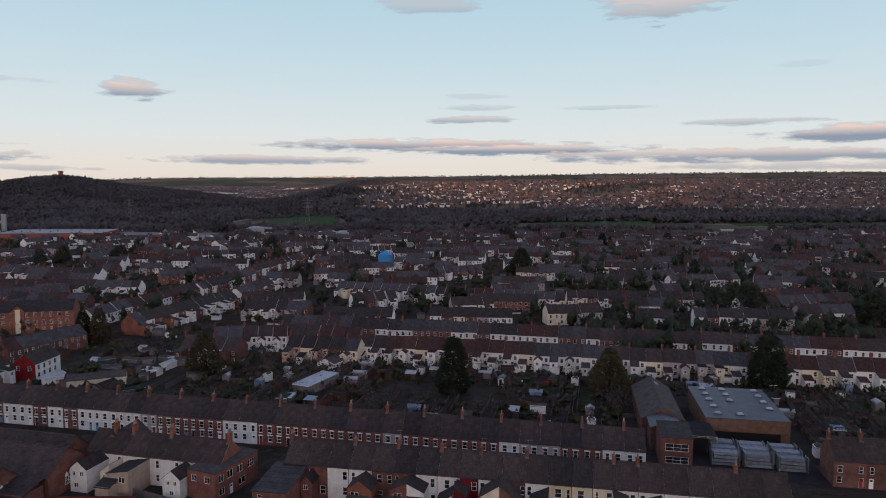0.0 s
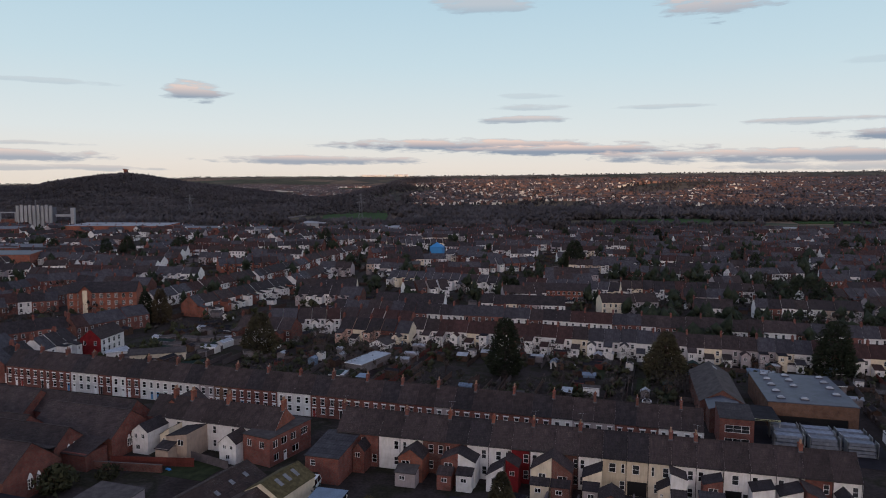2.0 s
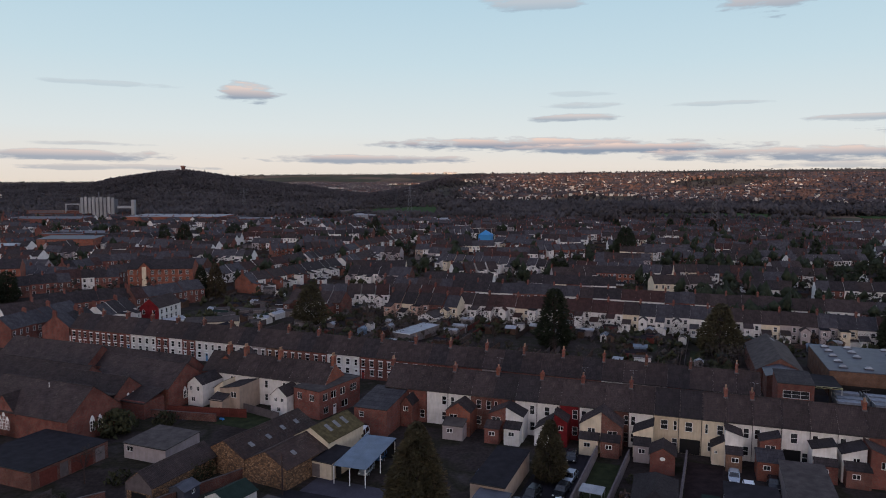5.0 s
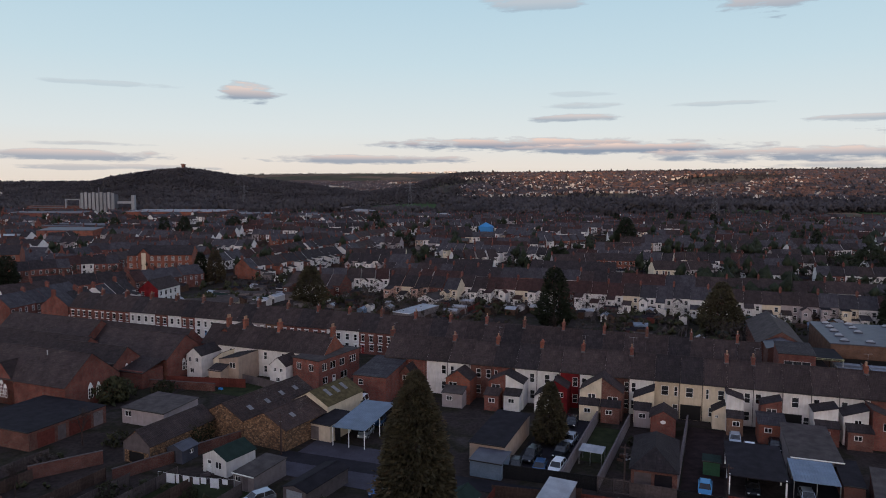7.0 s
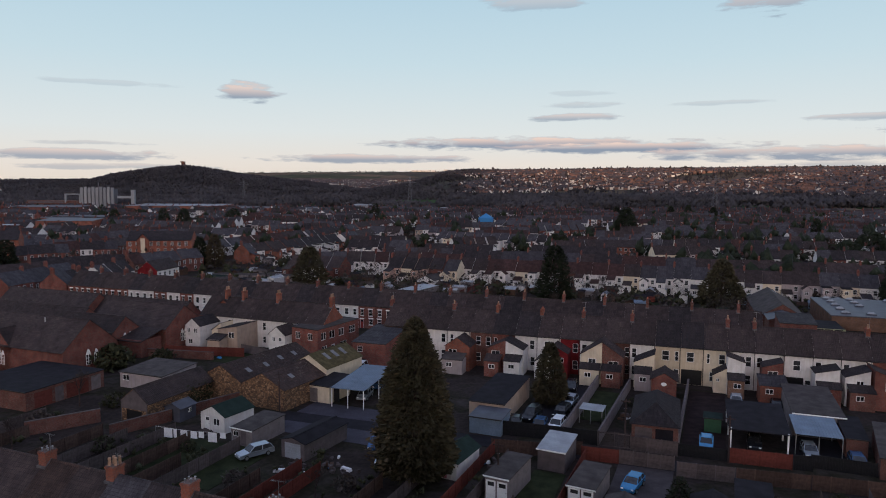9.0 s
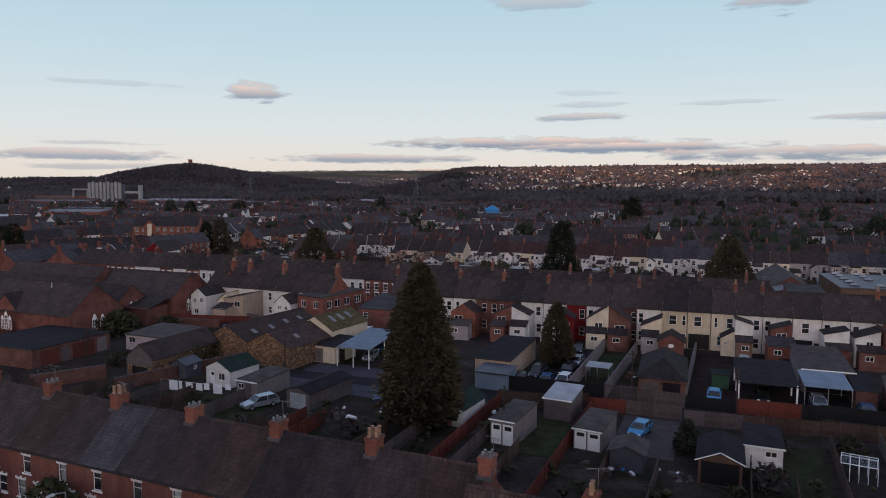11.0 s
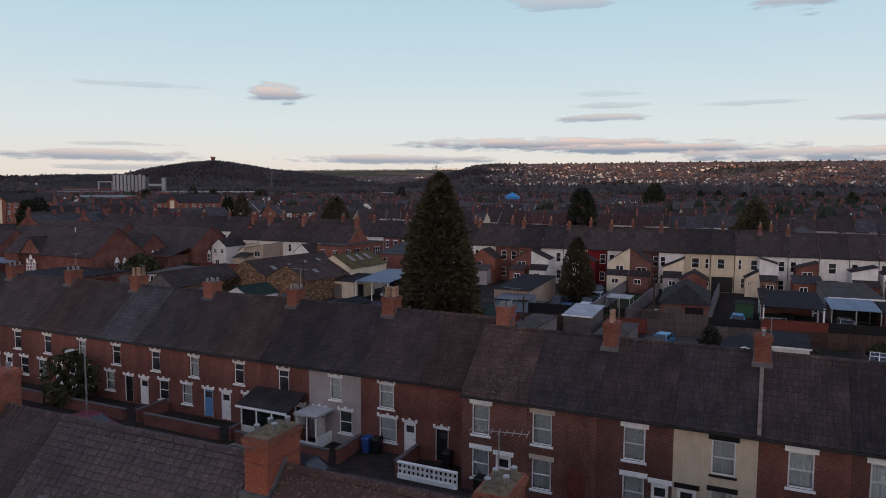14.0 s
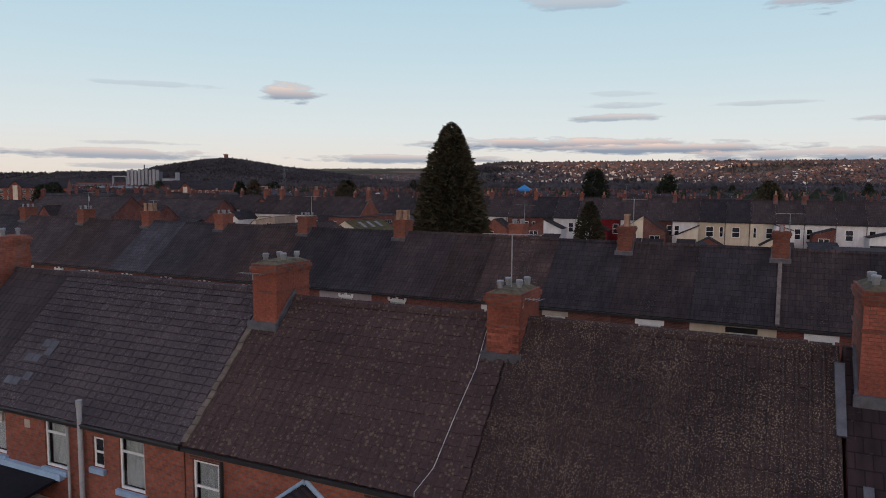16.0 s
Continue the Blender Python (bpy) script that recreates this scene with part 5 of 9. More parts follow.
def street_lines(a0, a1, y0, y1, step, keep, seed, mix="rrpb"):
    """Houses strung along winding hillside streets; each street keeps mostly one kind of house."""
    out = {}
    y = y0
    while y < y1:
        x = a0 * y
        kind = rng.choice("rrppb")
        while x < a1 * y:
            yy = y + 70 * noise.noise(Vector((x * 0.0016, y * 0.001, seed))) + rng.uniform(-3, 3)
            if rng.random() < 0.04:
                kind = rng.choice("rrrpbp")
            if noise.noise(Vector((x * 0.0035, yy * 0.005, seed + 2))) > keep and a0 < x / yy < a1:
                out.setdefault(kind if rng.random() < 0.4 else rng.choice(mix), []).append((x, yy, rng.uniform(-0.12, 0.12) + rng.choice([0, 0, 0, 1.5])))
            x += rng.uniform(7, 13)
        y += step * rng.uniform(0.8, 1.25)
    return out


for _spot, _lab in ((street_lines(-0.09, 0.80, 1215, 1960, 20, -0.2, 3), "houses on a far hillside"), (street_lines(-0.42, -0.08, 2150, 3150, 25, -0.2, 9, "pprp"), "houses in a valley below a wooded hill"), (street_lines(-0.95, -0.62, 1500, 2200, 60, 0.05, 5), "houses along a low wooded rise")):
    for _kind, _w, _r, _t in (("r", "far_wall_red", "far_roof", "red brick"), ("p", "far_wall_pale", "far_roof", "pale rendered"), ("b", "far_wall_red", "far_roof_red", "red-roofed brick")):
        far_houses("hillside_houses", [q for q in _spot.get(_kind, []) if not (q[0] / q[1] < -0.34 and 1750 < q[1] < 2400)], _w, _r, "many small " + _t + " " + _lab, (5.5, 10), 6.5, (4.4, 5.6), 2.4)
far_houses("hillside_houses", [(-652 + 31 * _k + (40 if _k > 4 else 0), 4290 + 9 * (_k % 3), 0.1 * (_k % 4)) for _k in range(8)], "far_wall_pale", "far_wall_pale", "cluster of white buildings on a far ridge", (18, 34), 12, (7, 13))


CLUMP_F = np.array([(0, 2, 4), (2, 1, 4), (1, 3, 4), (3, 0, 4), (2, 0, 5), (1, 2, 5), (3, 1, 5), (0, 3, 5)])


def wood(name, count, place, mat, label, hgt=(7, 13), bits=14, rag=0.55, size=(0.10, 0.22), wide=(0.32, 0.5), clumps=4, full=0.36):
    """Many trees or shrubs: each a thin trunk, a few uneven clumps of twigs and a ragged fringe of small sprays."""
    spots = [place() for _ in range(count)]
    base = np.array([(x, y, terrain(x, y)) for x, y in spots])
    g = np.random.default_rng(count * 7 + bits)
    h = g.uniform(*hgt, count)
    r = h * g.uniform(*wide, count)

    def around(k, lo, hi):
        th, rr = g.uniform(0, 6.283, (count, k)), r[:, None] * np.sqrt(g.uniform(lo, hi, (count, k)))
        up = g.uniform(-1, 1, (count, k)) * (1 - 0.45 * rr / r[:, None])
        return np.stack([base[:, :1] + rr * np.cos(th), base[:, 1:2] + rr * np.sin(th), base[:, 2:] + h[:, None] * (0.56 + 0.40 * up)], -1)

    # clumps: uneven six-cornered lumps
    c = around(clumps, 0.0, 0.45)
    s = (h[:, None] * g.uniform(0.7, 1.25, (count, clumps)) * full)[..., None, None]
    s = s * np.array([min(1.0, wide[1] * 1.6), min(1.0, wide[1] * 1.6), 1.0])
    octa = np.array([(1, 0, 0), (-1, 0, 0), (0, 1, 0), (0, -1, 0), (0, 0, 1), (0, 0, -1)], float)
    v1 = c[:, :, None] + s * (octa * g.uniform(0.55, 1.2, (count, clumps, 6, 1)) + g.uniform(-0.3, 0.3, (count, clumps, 6, 3)))
    v1[..., 2] = np.maximum(v1[..., 2], base[:, None, None, 2] - 0.3)
    v1 = v1.reshape(-1, 3)
    f1 = (np.arange(count * clumps)[:, None, None] * 6 + CLUMP_F).reshape(-1, 3)
    # fringe: small three-cornered sprays
    c = around(bits, 0.25, 1.25)
    d = g.uniform(-1, 1, (count, bits, 3, 3))
    d[..., 2] = d[..., 2] * 0.75 + (1 - rag) * 0.2
    v2 = (c[:, :, None] + d * (h[:, None] * g.uniform(*size, (count, bits)))[..., None, None]).reshape(-1, 3)
    # trunks
    v3 = (base[:, None] + h[:, None, None] * np.array([(-0.02, 0, -0.05), (0.02, 0, -0.05), (0, 0, 0.6)])).reshape(-1, 3)
    verts = np.concatenate([v1, v2, v3])
    n2 = len(verts) - len(v1)
    faces = np.concatenate([f1, len(v1) + np.arange(n2).reshape(-1, 3)])
    me = bpy.data.meshes.new(name)
    me.vertices.add(len(verts))
    me.vertices.foreach_set("co", verts.ravel())
    me.loops.add(faces.size)
    me.loops.foreach_set("vertex_index", faces.ravel().astype(np.int32))
    me.polygons.add(len(faces))
    me.polygons.foreach_set("loop_start", np.arange(0, faces.size, 3, dtype=np.int32))
    me.polygons.foreach_set("use_smooth", np.arange(len(faces)) < len(f1))
    me.materials.append(MATS[mat])
    me.update(calc_edges=True)
    me.validate()
    solid(name, me, mat, Matrix(), label, "woodland" if hgt[1] > 6 else "bushes", kind="stuff")


def belt():
    while True:
        y = 860 + 1240 * rng.random() ** 1.7
        x = rng.uniform(-0.95, 0.75) * y
        if x / y > -0.1 + 0.09 * noise.noise(Vector((x * 0.003, y * 0.003, 6))) and y > 1290:
            continue
        if noise.noise(Vector((x * 0.004, y * 0.012, 1))) > -0.2 and not any(a < x < b and c < y < d for a, b, c, d in ((150, 450, 880, 1150), (450, 860, 930, 1110), (-300, -100, 940, 1340), (380, 480, 860, 960))):
            return x, y


def hillwood():
    while True:
        x, y = rng.uniform(-1700, -480), rng.uniform(1500, 2250)
        if -0.8 < x / y < -0.28 and (x / y < -0.4 or y > 1700 or rng.random() < 0.3):
            return x, y


def slope_trees():
    y = rng.uniform(1200, 1960)
    return rng.uniform(-0.1, 0.8) * y, y


def left_trees():
    y = rng.uniform(1400, 3200)
    return rng.uniform(-1.0, -0.08) * y, y


def skyline_trees():
    y = rng.uniform(1830, 1990)
    return rng.uniform(-0.1, 0.8) * y, y


def nose_wood():
    y = rng.uniform(1750, 2250)
    return rng.uniform(-0.17, -0.055) * y, y


def valley_wood():
    while True:
        y = rng.uniform(1220, 2150)
        x = rng.uniform(-0.55, -0.03) * y
        if noise.noise(Vector((x * 0.005, y * 0.008, 4))) > -0.25:
            return x, y


def foot_trees():
    y = rng.uniform(1130, 1290)
    return rng.uniform(-0.1, 0.8) * y, y


def back_wood():
    y = rng.uniform(3900, 4500)
    return rng.uniform(-0.95, 0.85) * y, y


def town_spot(y0, y1, gap):
    def pick():
        while True:
            y = y0 + (y1 - y0) * rng.random()
            x = rng.uniform(-0.75, 0.7) * y
            if clear_of_rows(x, y, gap):
                return x, y
    return pick


wood("woodland", 7500, belt, "far_wood", "bare brown winter woodland along the river plain", (7, 13), 12)
wood("woodland", 7500, hillwood, "far_wood", "dark bare wood covering the hill", (8, 13), 12, size=(0.14, 0.3))
wood("woodland", 4200, slope_trees, "far_wood", "scattered bare trees among the hillside houses", (5, 9), 9)
wood("woodland", 2600, left_trees, "far_wood", "bare trees and hedges below the hill", (4, 8), 9)
wood("woodland", 3800, valley_wood, "far_wood", "bare trees filling the valley floor", (6, 11), 10)
wood("woodland", 2600, foot_trees, "far_wood", "belt of bare trees at the foot of a slope", (9, 15), 11)
wood("woodland", 700, skyline_trees, "far_wood", "line of bare trees along the crest of a slope", (5, 10), 9)
wood("woodland", 1300, nose_wood, "far_wood", "dark wood at the end of a built-up slope", (8, 12), 12, size=(0.14, 0.3))
wood("woodland", 1500, back_wood, "far_wood", "wood along the farthest ridge", (4, 9), 7, size=(0.2, 0.4), wide=(0.6, 1.2))
wood("woodland", 1100, town_spot(235, 860, 7), "twig", "bare garden trees among the far terraces", (4, 8), 34, size=(0.04, 0.10), clumps=2, full=0.16)
wood("garden_bushes", 900, town_spot(235, 700, 7), "leaf_ivy", "dark shrubs in the gardens of the far terraces", (1.5, 4.2), 16, size=(0.10, 0.2), wide=(0.4, 0.8), full=0.4)
wood("garden_bushes", 420, town_spot(300, 860, 7.5), "leaf_cypress", "dark evergreens among the far terraces", (5, 10), 50, size=(0.06, 0.14), wide=(0.25, 0.4), clumps=5)
def right_gardens():
    while True:
        y = rng.uniform(225, 640)
        x = rng.uniform(0.22, 0.70) * y
        if clear_of_rows(x, y, 6):
            return x, y


wood("woodland", 360, right_gardens, "leaf_cypress", "dark evergreens crowding the far gardens", (4, 10), 60, size=(0.05, 0.12), wide=(0.25, 0.5), clumps=5)
wood("woodland", 420, right_gardens, "twig", "bare brown trees crowding the far gardens", (4, 9), 70, size=(0.03, 0.08), clumps=2, full=0.14)
for _w, _r, _n, _t in (("shed_wood", "felt_dark", 170, "brown wooden"), ("concrete_pale", "felt_grey", 130, "pale concrete"), ("white_render", "felt_dark", 90, "white painted")):
    _spot = town_spot(240, 640, 7.5)
    far_houses("garden_sheds", [(*_spot(), rng.choice([-0.25, 1.32, -0.2, 0.1])) for _k in range(_n)], _w, _r, "many small " + _t + " sheds in far back gardens", (2.4, 5.5), 3.0, (2.3, 2.9), 0.7)


def far_fences():
    mb = MB()
    spot = town_spot(236, 560, 7)
    for _ in range(420):
        x, y = spot()
        a, ln = rng.choice([1.32, 1.32, 1.3, 1.36, -0.24]), rng.uniform(6, 16)
        c, s = math.cos(a), math.sin(a)
        q = [(x - 0.05 * s * k + c * t, y + 0.05 * c * k + s * t) for k, t in ((-1, 0), (-1, ln), (1, ln), (1, 0))]
        mb.hexa([(*p, 0) for p in q] + [(*p, 1.6) for p in q])
    solid("garden_fences", mb, "fence_wood", Matrix(), "many boarded fences between far back gardens", "fences", kind="stuff")


far_fences()
# ---- builders for yards, sheds, vehicles and trees ----
def gable_block(name, m, w, l, ez, rz, wall, roof, label, category, holes=(), side=(), over=0.25, group="", parent=None, lights=()):
    """A building whose ridge runs away along +y and whose gable faces -y. holes: openings in the front (x0,x1,z0,z1,kind);
    side: openings in the +x wall (y0,y1,z0,z1,kind); lights: roof lights on the +x slope (y0,y1,t0,t1)."""
    h = parent or thing(name, m, label, category, group)
    mm = m if parent else None
    mb = MB().pierced(0, w, 0, ez, 0, [q[:4] for q in holes], 0.12)
    mb.face((0, 0, ez), (w, 0, ez), (w / 2, 0, rz)).face((w, l, ez), (0, l, ez), (w / 2, l, rz))
    mb.face((0, l, 0), (0, 0, 0), (0, 0, ez), (0, l, ez)).face((w, l, 0), (0, l, 0), (0, l, ez), (w, l, ez))
    sd = MB().pierced(0, l, 0, ez, 0, [q[:4] for q in side], 0.12)
    i = len(mb.v)
    mb.v += [(w - y, x, z) for x, y, z in sd.v]
    mb.f += [tuple(i + k for k in f) for f in sd.f]
    body = part("wall", mb, wall, h, m=mm)
    k = (rz - ez) / (w / 2)
    rf = MB().slab((-over, l + 0.1, ez - over * k), (-over, -0.12, ez - over * k), (w / 2, -0.12, rz), (w / 2, l + 0.1, rz), -0.07)
    rf.slab((w / 2, l + 0.1, rz), (w / 2, -0.12, rz), (w + over, -0.12, ez - over * k), (w + over, l + 0.1, ez - over * k), -0.07)
    part("roof", rf, roof, h, m=mm)
    part("ridge", MB().box(w / 2 - 0.12, w / 2 + 0.12, -0.12, l + 0.1, rz - 0.02, rz + 0.09), roof, h, m=mm)
    for q in holes:
        fill_opening(h, q, mm)
    for q in side:
        o = (mm or Matrix()) @ pose(w, 0, 0, 0, 0, 90)
        fill_opening(h, q, o)
    for y0, y1, t0, t1 in lights:
        a, b = (w / 2 + t0 * w / 2, rz - t0 * (rz - ez)), (w / 2 + t1 * w / 2, rz - t1 * (rz - ez))
        part("roof_light", MB().slab((a[0], y1, a[1] + 0.12), (a[0], y0, a[1] + 0.12), (b[0], y0, b[1] + 0.12), (b[0], y1, b[1] + 0.12), -0.05), "roof_light_sheet", h, m=mm)
    return h


def fill_opening(h, q, o=None):
    """Put a window, a door or a black shade sheet where an opening is, in a wall whose frame is o."""
    x0, x1, z0, z1, kind = q
    if kind.startswith("door"):
        ob = door(h, x0, x1, z0, z1, 0.05, kind.split(":")[1])
    elif kind.startswith("shutter"):
        n = max(3, int((z1 - z0) / 0.35))
        loop = [(0.09, z1), (0.09, z0)]
        for k in range(n):
            a, b = z0 + (z1 - z0) * k / n, z0 + (z1 - z0) * (k + 1) / n
            loop += [(0.05, a), (0.05, a + 0.02), (0.035, a + 0.03), (0.035, b - 0.01)]
        mb = MB().extrude(loop, x0, x1, "x")
        ob = part("door", mb, kind.split(":")[1], h)
    elif kind == "lancet":
        ob = lancet(h, x0, x1, z0, z1)
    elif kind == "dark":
        # flat black sheet set in the opening stands for the shade inside
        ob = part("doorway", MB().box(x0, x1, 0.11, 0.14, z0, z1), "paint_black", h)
    else:
        ob = window(h, x0, x1, z0, z1, 0.05, kind)
    if o is not None:
        ob.matrix_basis = o @ ob.matrix_basis
    return ob


def lancet(h, x0, x1, z0, z1):
    """A pointed school window: white tracery, panes and a blind white head."""
    w = x1 - x0
    f = MB().box(x0, x0 + 0.09, -0.02, 0.06, z0, z1).box(x1 - 0.09, x1, -0.02, 0.06, z0, z1)
    n = max(2, round((z1 - z0) / 0.7))
    for k in range(n + 1):
        z = z0 + (z1 - z0) * k / n
        f.box(x0 + 0.09, x1 - 0.09, -0.02, 0.05, z - 0.04, z + 0.04)
    f.box((x0 + x1) / 2 - 0.04, (x0 + x1) / 2 + 0.04, -0.02, 0.05, z0, z1)
    ob = part("window", f, "paint_white", h)
    part("pane", MB().box(x0 + 0.08, x1 - 0.08, 0.02, 0.03, z0 + 0.03, z1 - 0.03), "glass_dark", ob)
    hd, pts = MB(), [(x1, z1)]
    for k in range(1, 8):
        a = k / 8
        pts.append(((x0 + x1) / 2 + w / 2 * (1 - 2 * a), z1 + w * 0.95 * (1 - abs(2 * a - 1) ** 1.7)))
    pts.append((x0, z1))
    hd.face(*[(x, -0.03, z) for x, z in reversed(pts)])
    for (xa, za), (xb, zb) in zip(pts, pts[1:]):
        hd.face((xa, -0.03, za), (xb, -0.03, zb), (xb, 0.04, zb), (xa, 0.04, za))
    part("window_head", hd, "paint_white", ob)
    return ob


def flat_block(name, m, w, l, h0, h1, wall, roof, label, category, holes=(), side=(), over=0.15, group=""):
    """A box building with a mono-pitch or flat roof: height h0 along the front, h1 along the back."""
    h = thing(name, m, label, category, group)
    lo = min(h0, h1)
    mb = MB().pierced(0, w, 0, h0, 0, [q[:4] for q in holes], 0.1)
    mb.face((w, l, 0), (0, l, 0), (0, l, h1), (w, l, h1)).face((0, l, 0), (0, 0, 0), (0, 0, h0), (0, l, h1))
    sd = MB().pierced(0, l, 0, lo, 0, [q[:4] for q in side], 0.1)
    i = len(mb.v)
    mb.v += [(w - y, x, z) for x, y, z in sd.v]
    mb.f += [tuple(i + k for k in f) for f in sd.f]
    mb.face((w, 0, lo), (w, l, lo), (w, l, h1 + 0.001), (w, 0, h0 + 0.001))
    part("wall", mb, wall, h)
    part("roof", MB().slab((-over, -over, h0 + 0.05), (w + over, -over, h0 + 0.05), (w + over, l + over, h1 + 0.05), (-over, l + over, h1 + 0.05), 0.1), roof, h)
    part("fascia", MB().box(-over - 0.02, w + over + 0.02, -over - 0.04, -over, h0 - 0.09, h0 + 0.07), "paint_white" if wall.startswith(("white", "concrete")) else "gutter_dark", h)
    for q in holes:
        fill_opening(h, q)
    for q in side:
        fill_opening(h, q, pose(w, 0, 0, 0, 0, 90))
    return h


def ribbed(w, l, z0, z1, step=0.35, th=0.05):
    """A sheet roof with raised ribs from front (z0) to back (z1)."""
    n = int(w / step)
    loop = [(w, 0.0), (w, -th), (0.0, -th)]
    for k in range(n):
        x = w * k / n
        loop += [(x + 0.001, 0.0), (x + 0.03, 0.045), (x + 0.07, 0.045), (x + 0.10, 0.0)]
    mb = MB().extrude(loop, 0, l, "y")
    mb.v = [(x, y, z + z0 + (z1 - z0) * y / l) for x, y, z in mb.v]
    return mb


def canopy(m, w, l, z0, z1, roof, label, posts="steel", name="carport"):
    """An open shelter: a ribbed sheet on posts."""
    h = thing(name, m, label, "carport")
    part("roof", ribbed(w, l, z0, z1), roof, h)
    for x, y, z in ((0.1, 0.1, z0), (w - 0.1, 0.1, z0), (0.1, l - 0.1, z1), (w - 0.1, l - 0.1, z1), (w / 2, 0.1, z0)):
        part("post", MB().box(x - 0.05, x + 0.05, y - 0.05, y + 0.05, 0, z - 0.05), posts, h)
    return h


PANELS = {}


def fence(a, b, hgt, mat, label, style="boards", group="garden fences", step=1.85):
    """A run of fence from a to b (street grid): posts and panels, each a part of its own."""
    (ua, va), (ub, vb) = a, b
    ln = math.hypot(ub - ua, vb - va)
    h = thing("fence", S(ua, va, 0, math.degrees(math.atan2(vb - va, ub - ua))), label, "fence", group)
    n = max(1, round(ln / step))
    s = ln / n
    key = (round(s, 1), hgt, mat, style)
    if key not in PANELS:
        p = MB()
        if style == "boards":
            k = max(6, int(s / 0.16))
            loop = [(s - 0.05, 0.05), (0.05, 0.05)]
            for i in range(k):
                a, b = 0.05 + (s - 0.1) * i / k, 0.05 + (s - 0.1) * (i + 1) / k
                o = -0.014 * (i % 2)
                loop += [(a + 0.002, o), (b - 0.012, o), (b - 0.010, 0.03), (b - 0.002, 0.03)]
            p.extrude(loop, 0.05, hgt)
        elif style == "slabs":
            k = max(3, int(hgt / 0.3))
            loop = [(0.03, hgt), (0.03, 0.0)]
            for i in range(k):
                a, b = hgt * i / k, hgt * (i + 1) / k
                loop += [(-0.03, a + 0.004), (-0.03, b - 0.02), (-0.005, b - 0.015), (-0.005, b - 0.002)]
            p.extrude(loop, 0.05, s - 0.05, "x")
        else:                                   # gate with upright bars
            k = int(s / 0.13)
            for i in range(k):
                x = 0.08 + (s - 0.16) * i / k
                p.box(x, x + 0.04, -0.02, 0.02, 0.1, hgt)
            p.box(0.06, s - 0.06, -0.025, 0.025, 0.25, 0.33).box(0.06, s - 0.06, -0.025, 0.025, hgt - 0.25, hgt - 0.17)
        PANELS[key] = (p.mesh("panel", mat), MB().box(-0.05, 0.05, -0.05, 0.05, 0, hgt + 0.06).mesh("post", mat if style != "slabs" else "concrete"))
    pm, qm = PANELS[key]
    for i in range(n):
        part("panel", pm, None, h, m=pose(i * s, 0, 0))
        part("post", qm, None, h, m=pose(i * s, 0, 0))
    part("post", qm, None, h, m=pose(n * s, 0, 0))
    return h


def garden_wall(a, b, hgt, mat, label, th=0.22):
    (ua, va), (ub, vb) = a, b
    ln = math.hypot(ub - ua, vb - va)
    h = thing("garden_wall", S(ua, va, 0, math.degrees(math.atan2(vb - va, ub - ua))), label, "wall")
    part("wall", MB().box(0, ln, -th / 2, th / 2, 0, hgt), mat, h)
    part("coping", MB().box(-0.03, ln + 0.03, -th / 2 - 0.04, th / 2 + 0.04, hgt, hgt + 0.08), "concrete", h)
    return h


CARS = {}


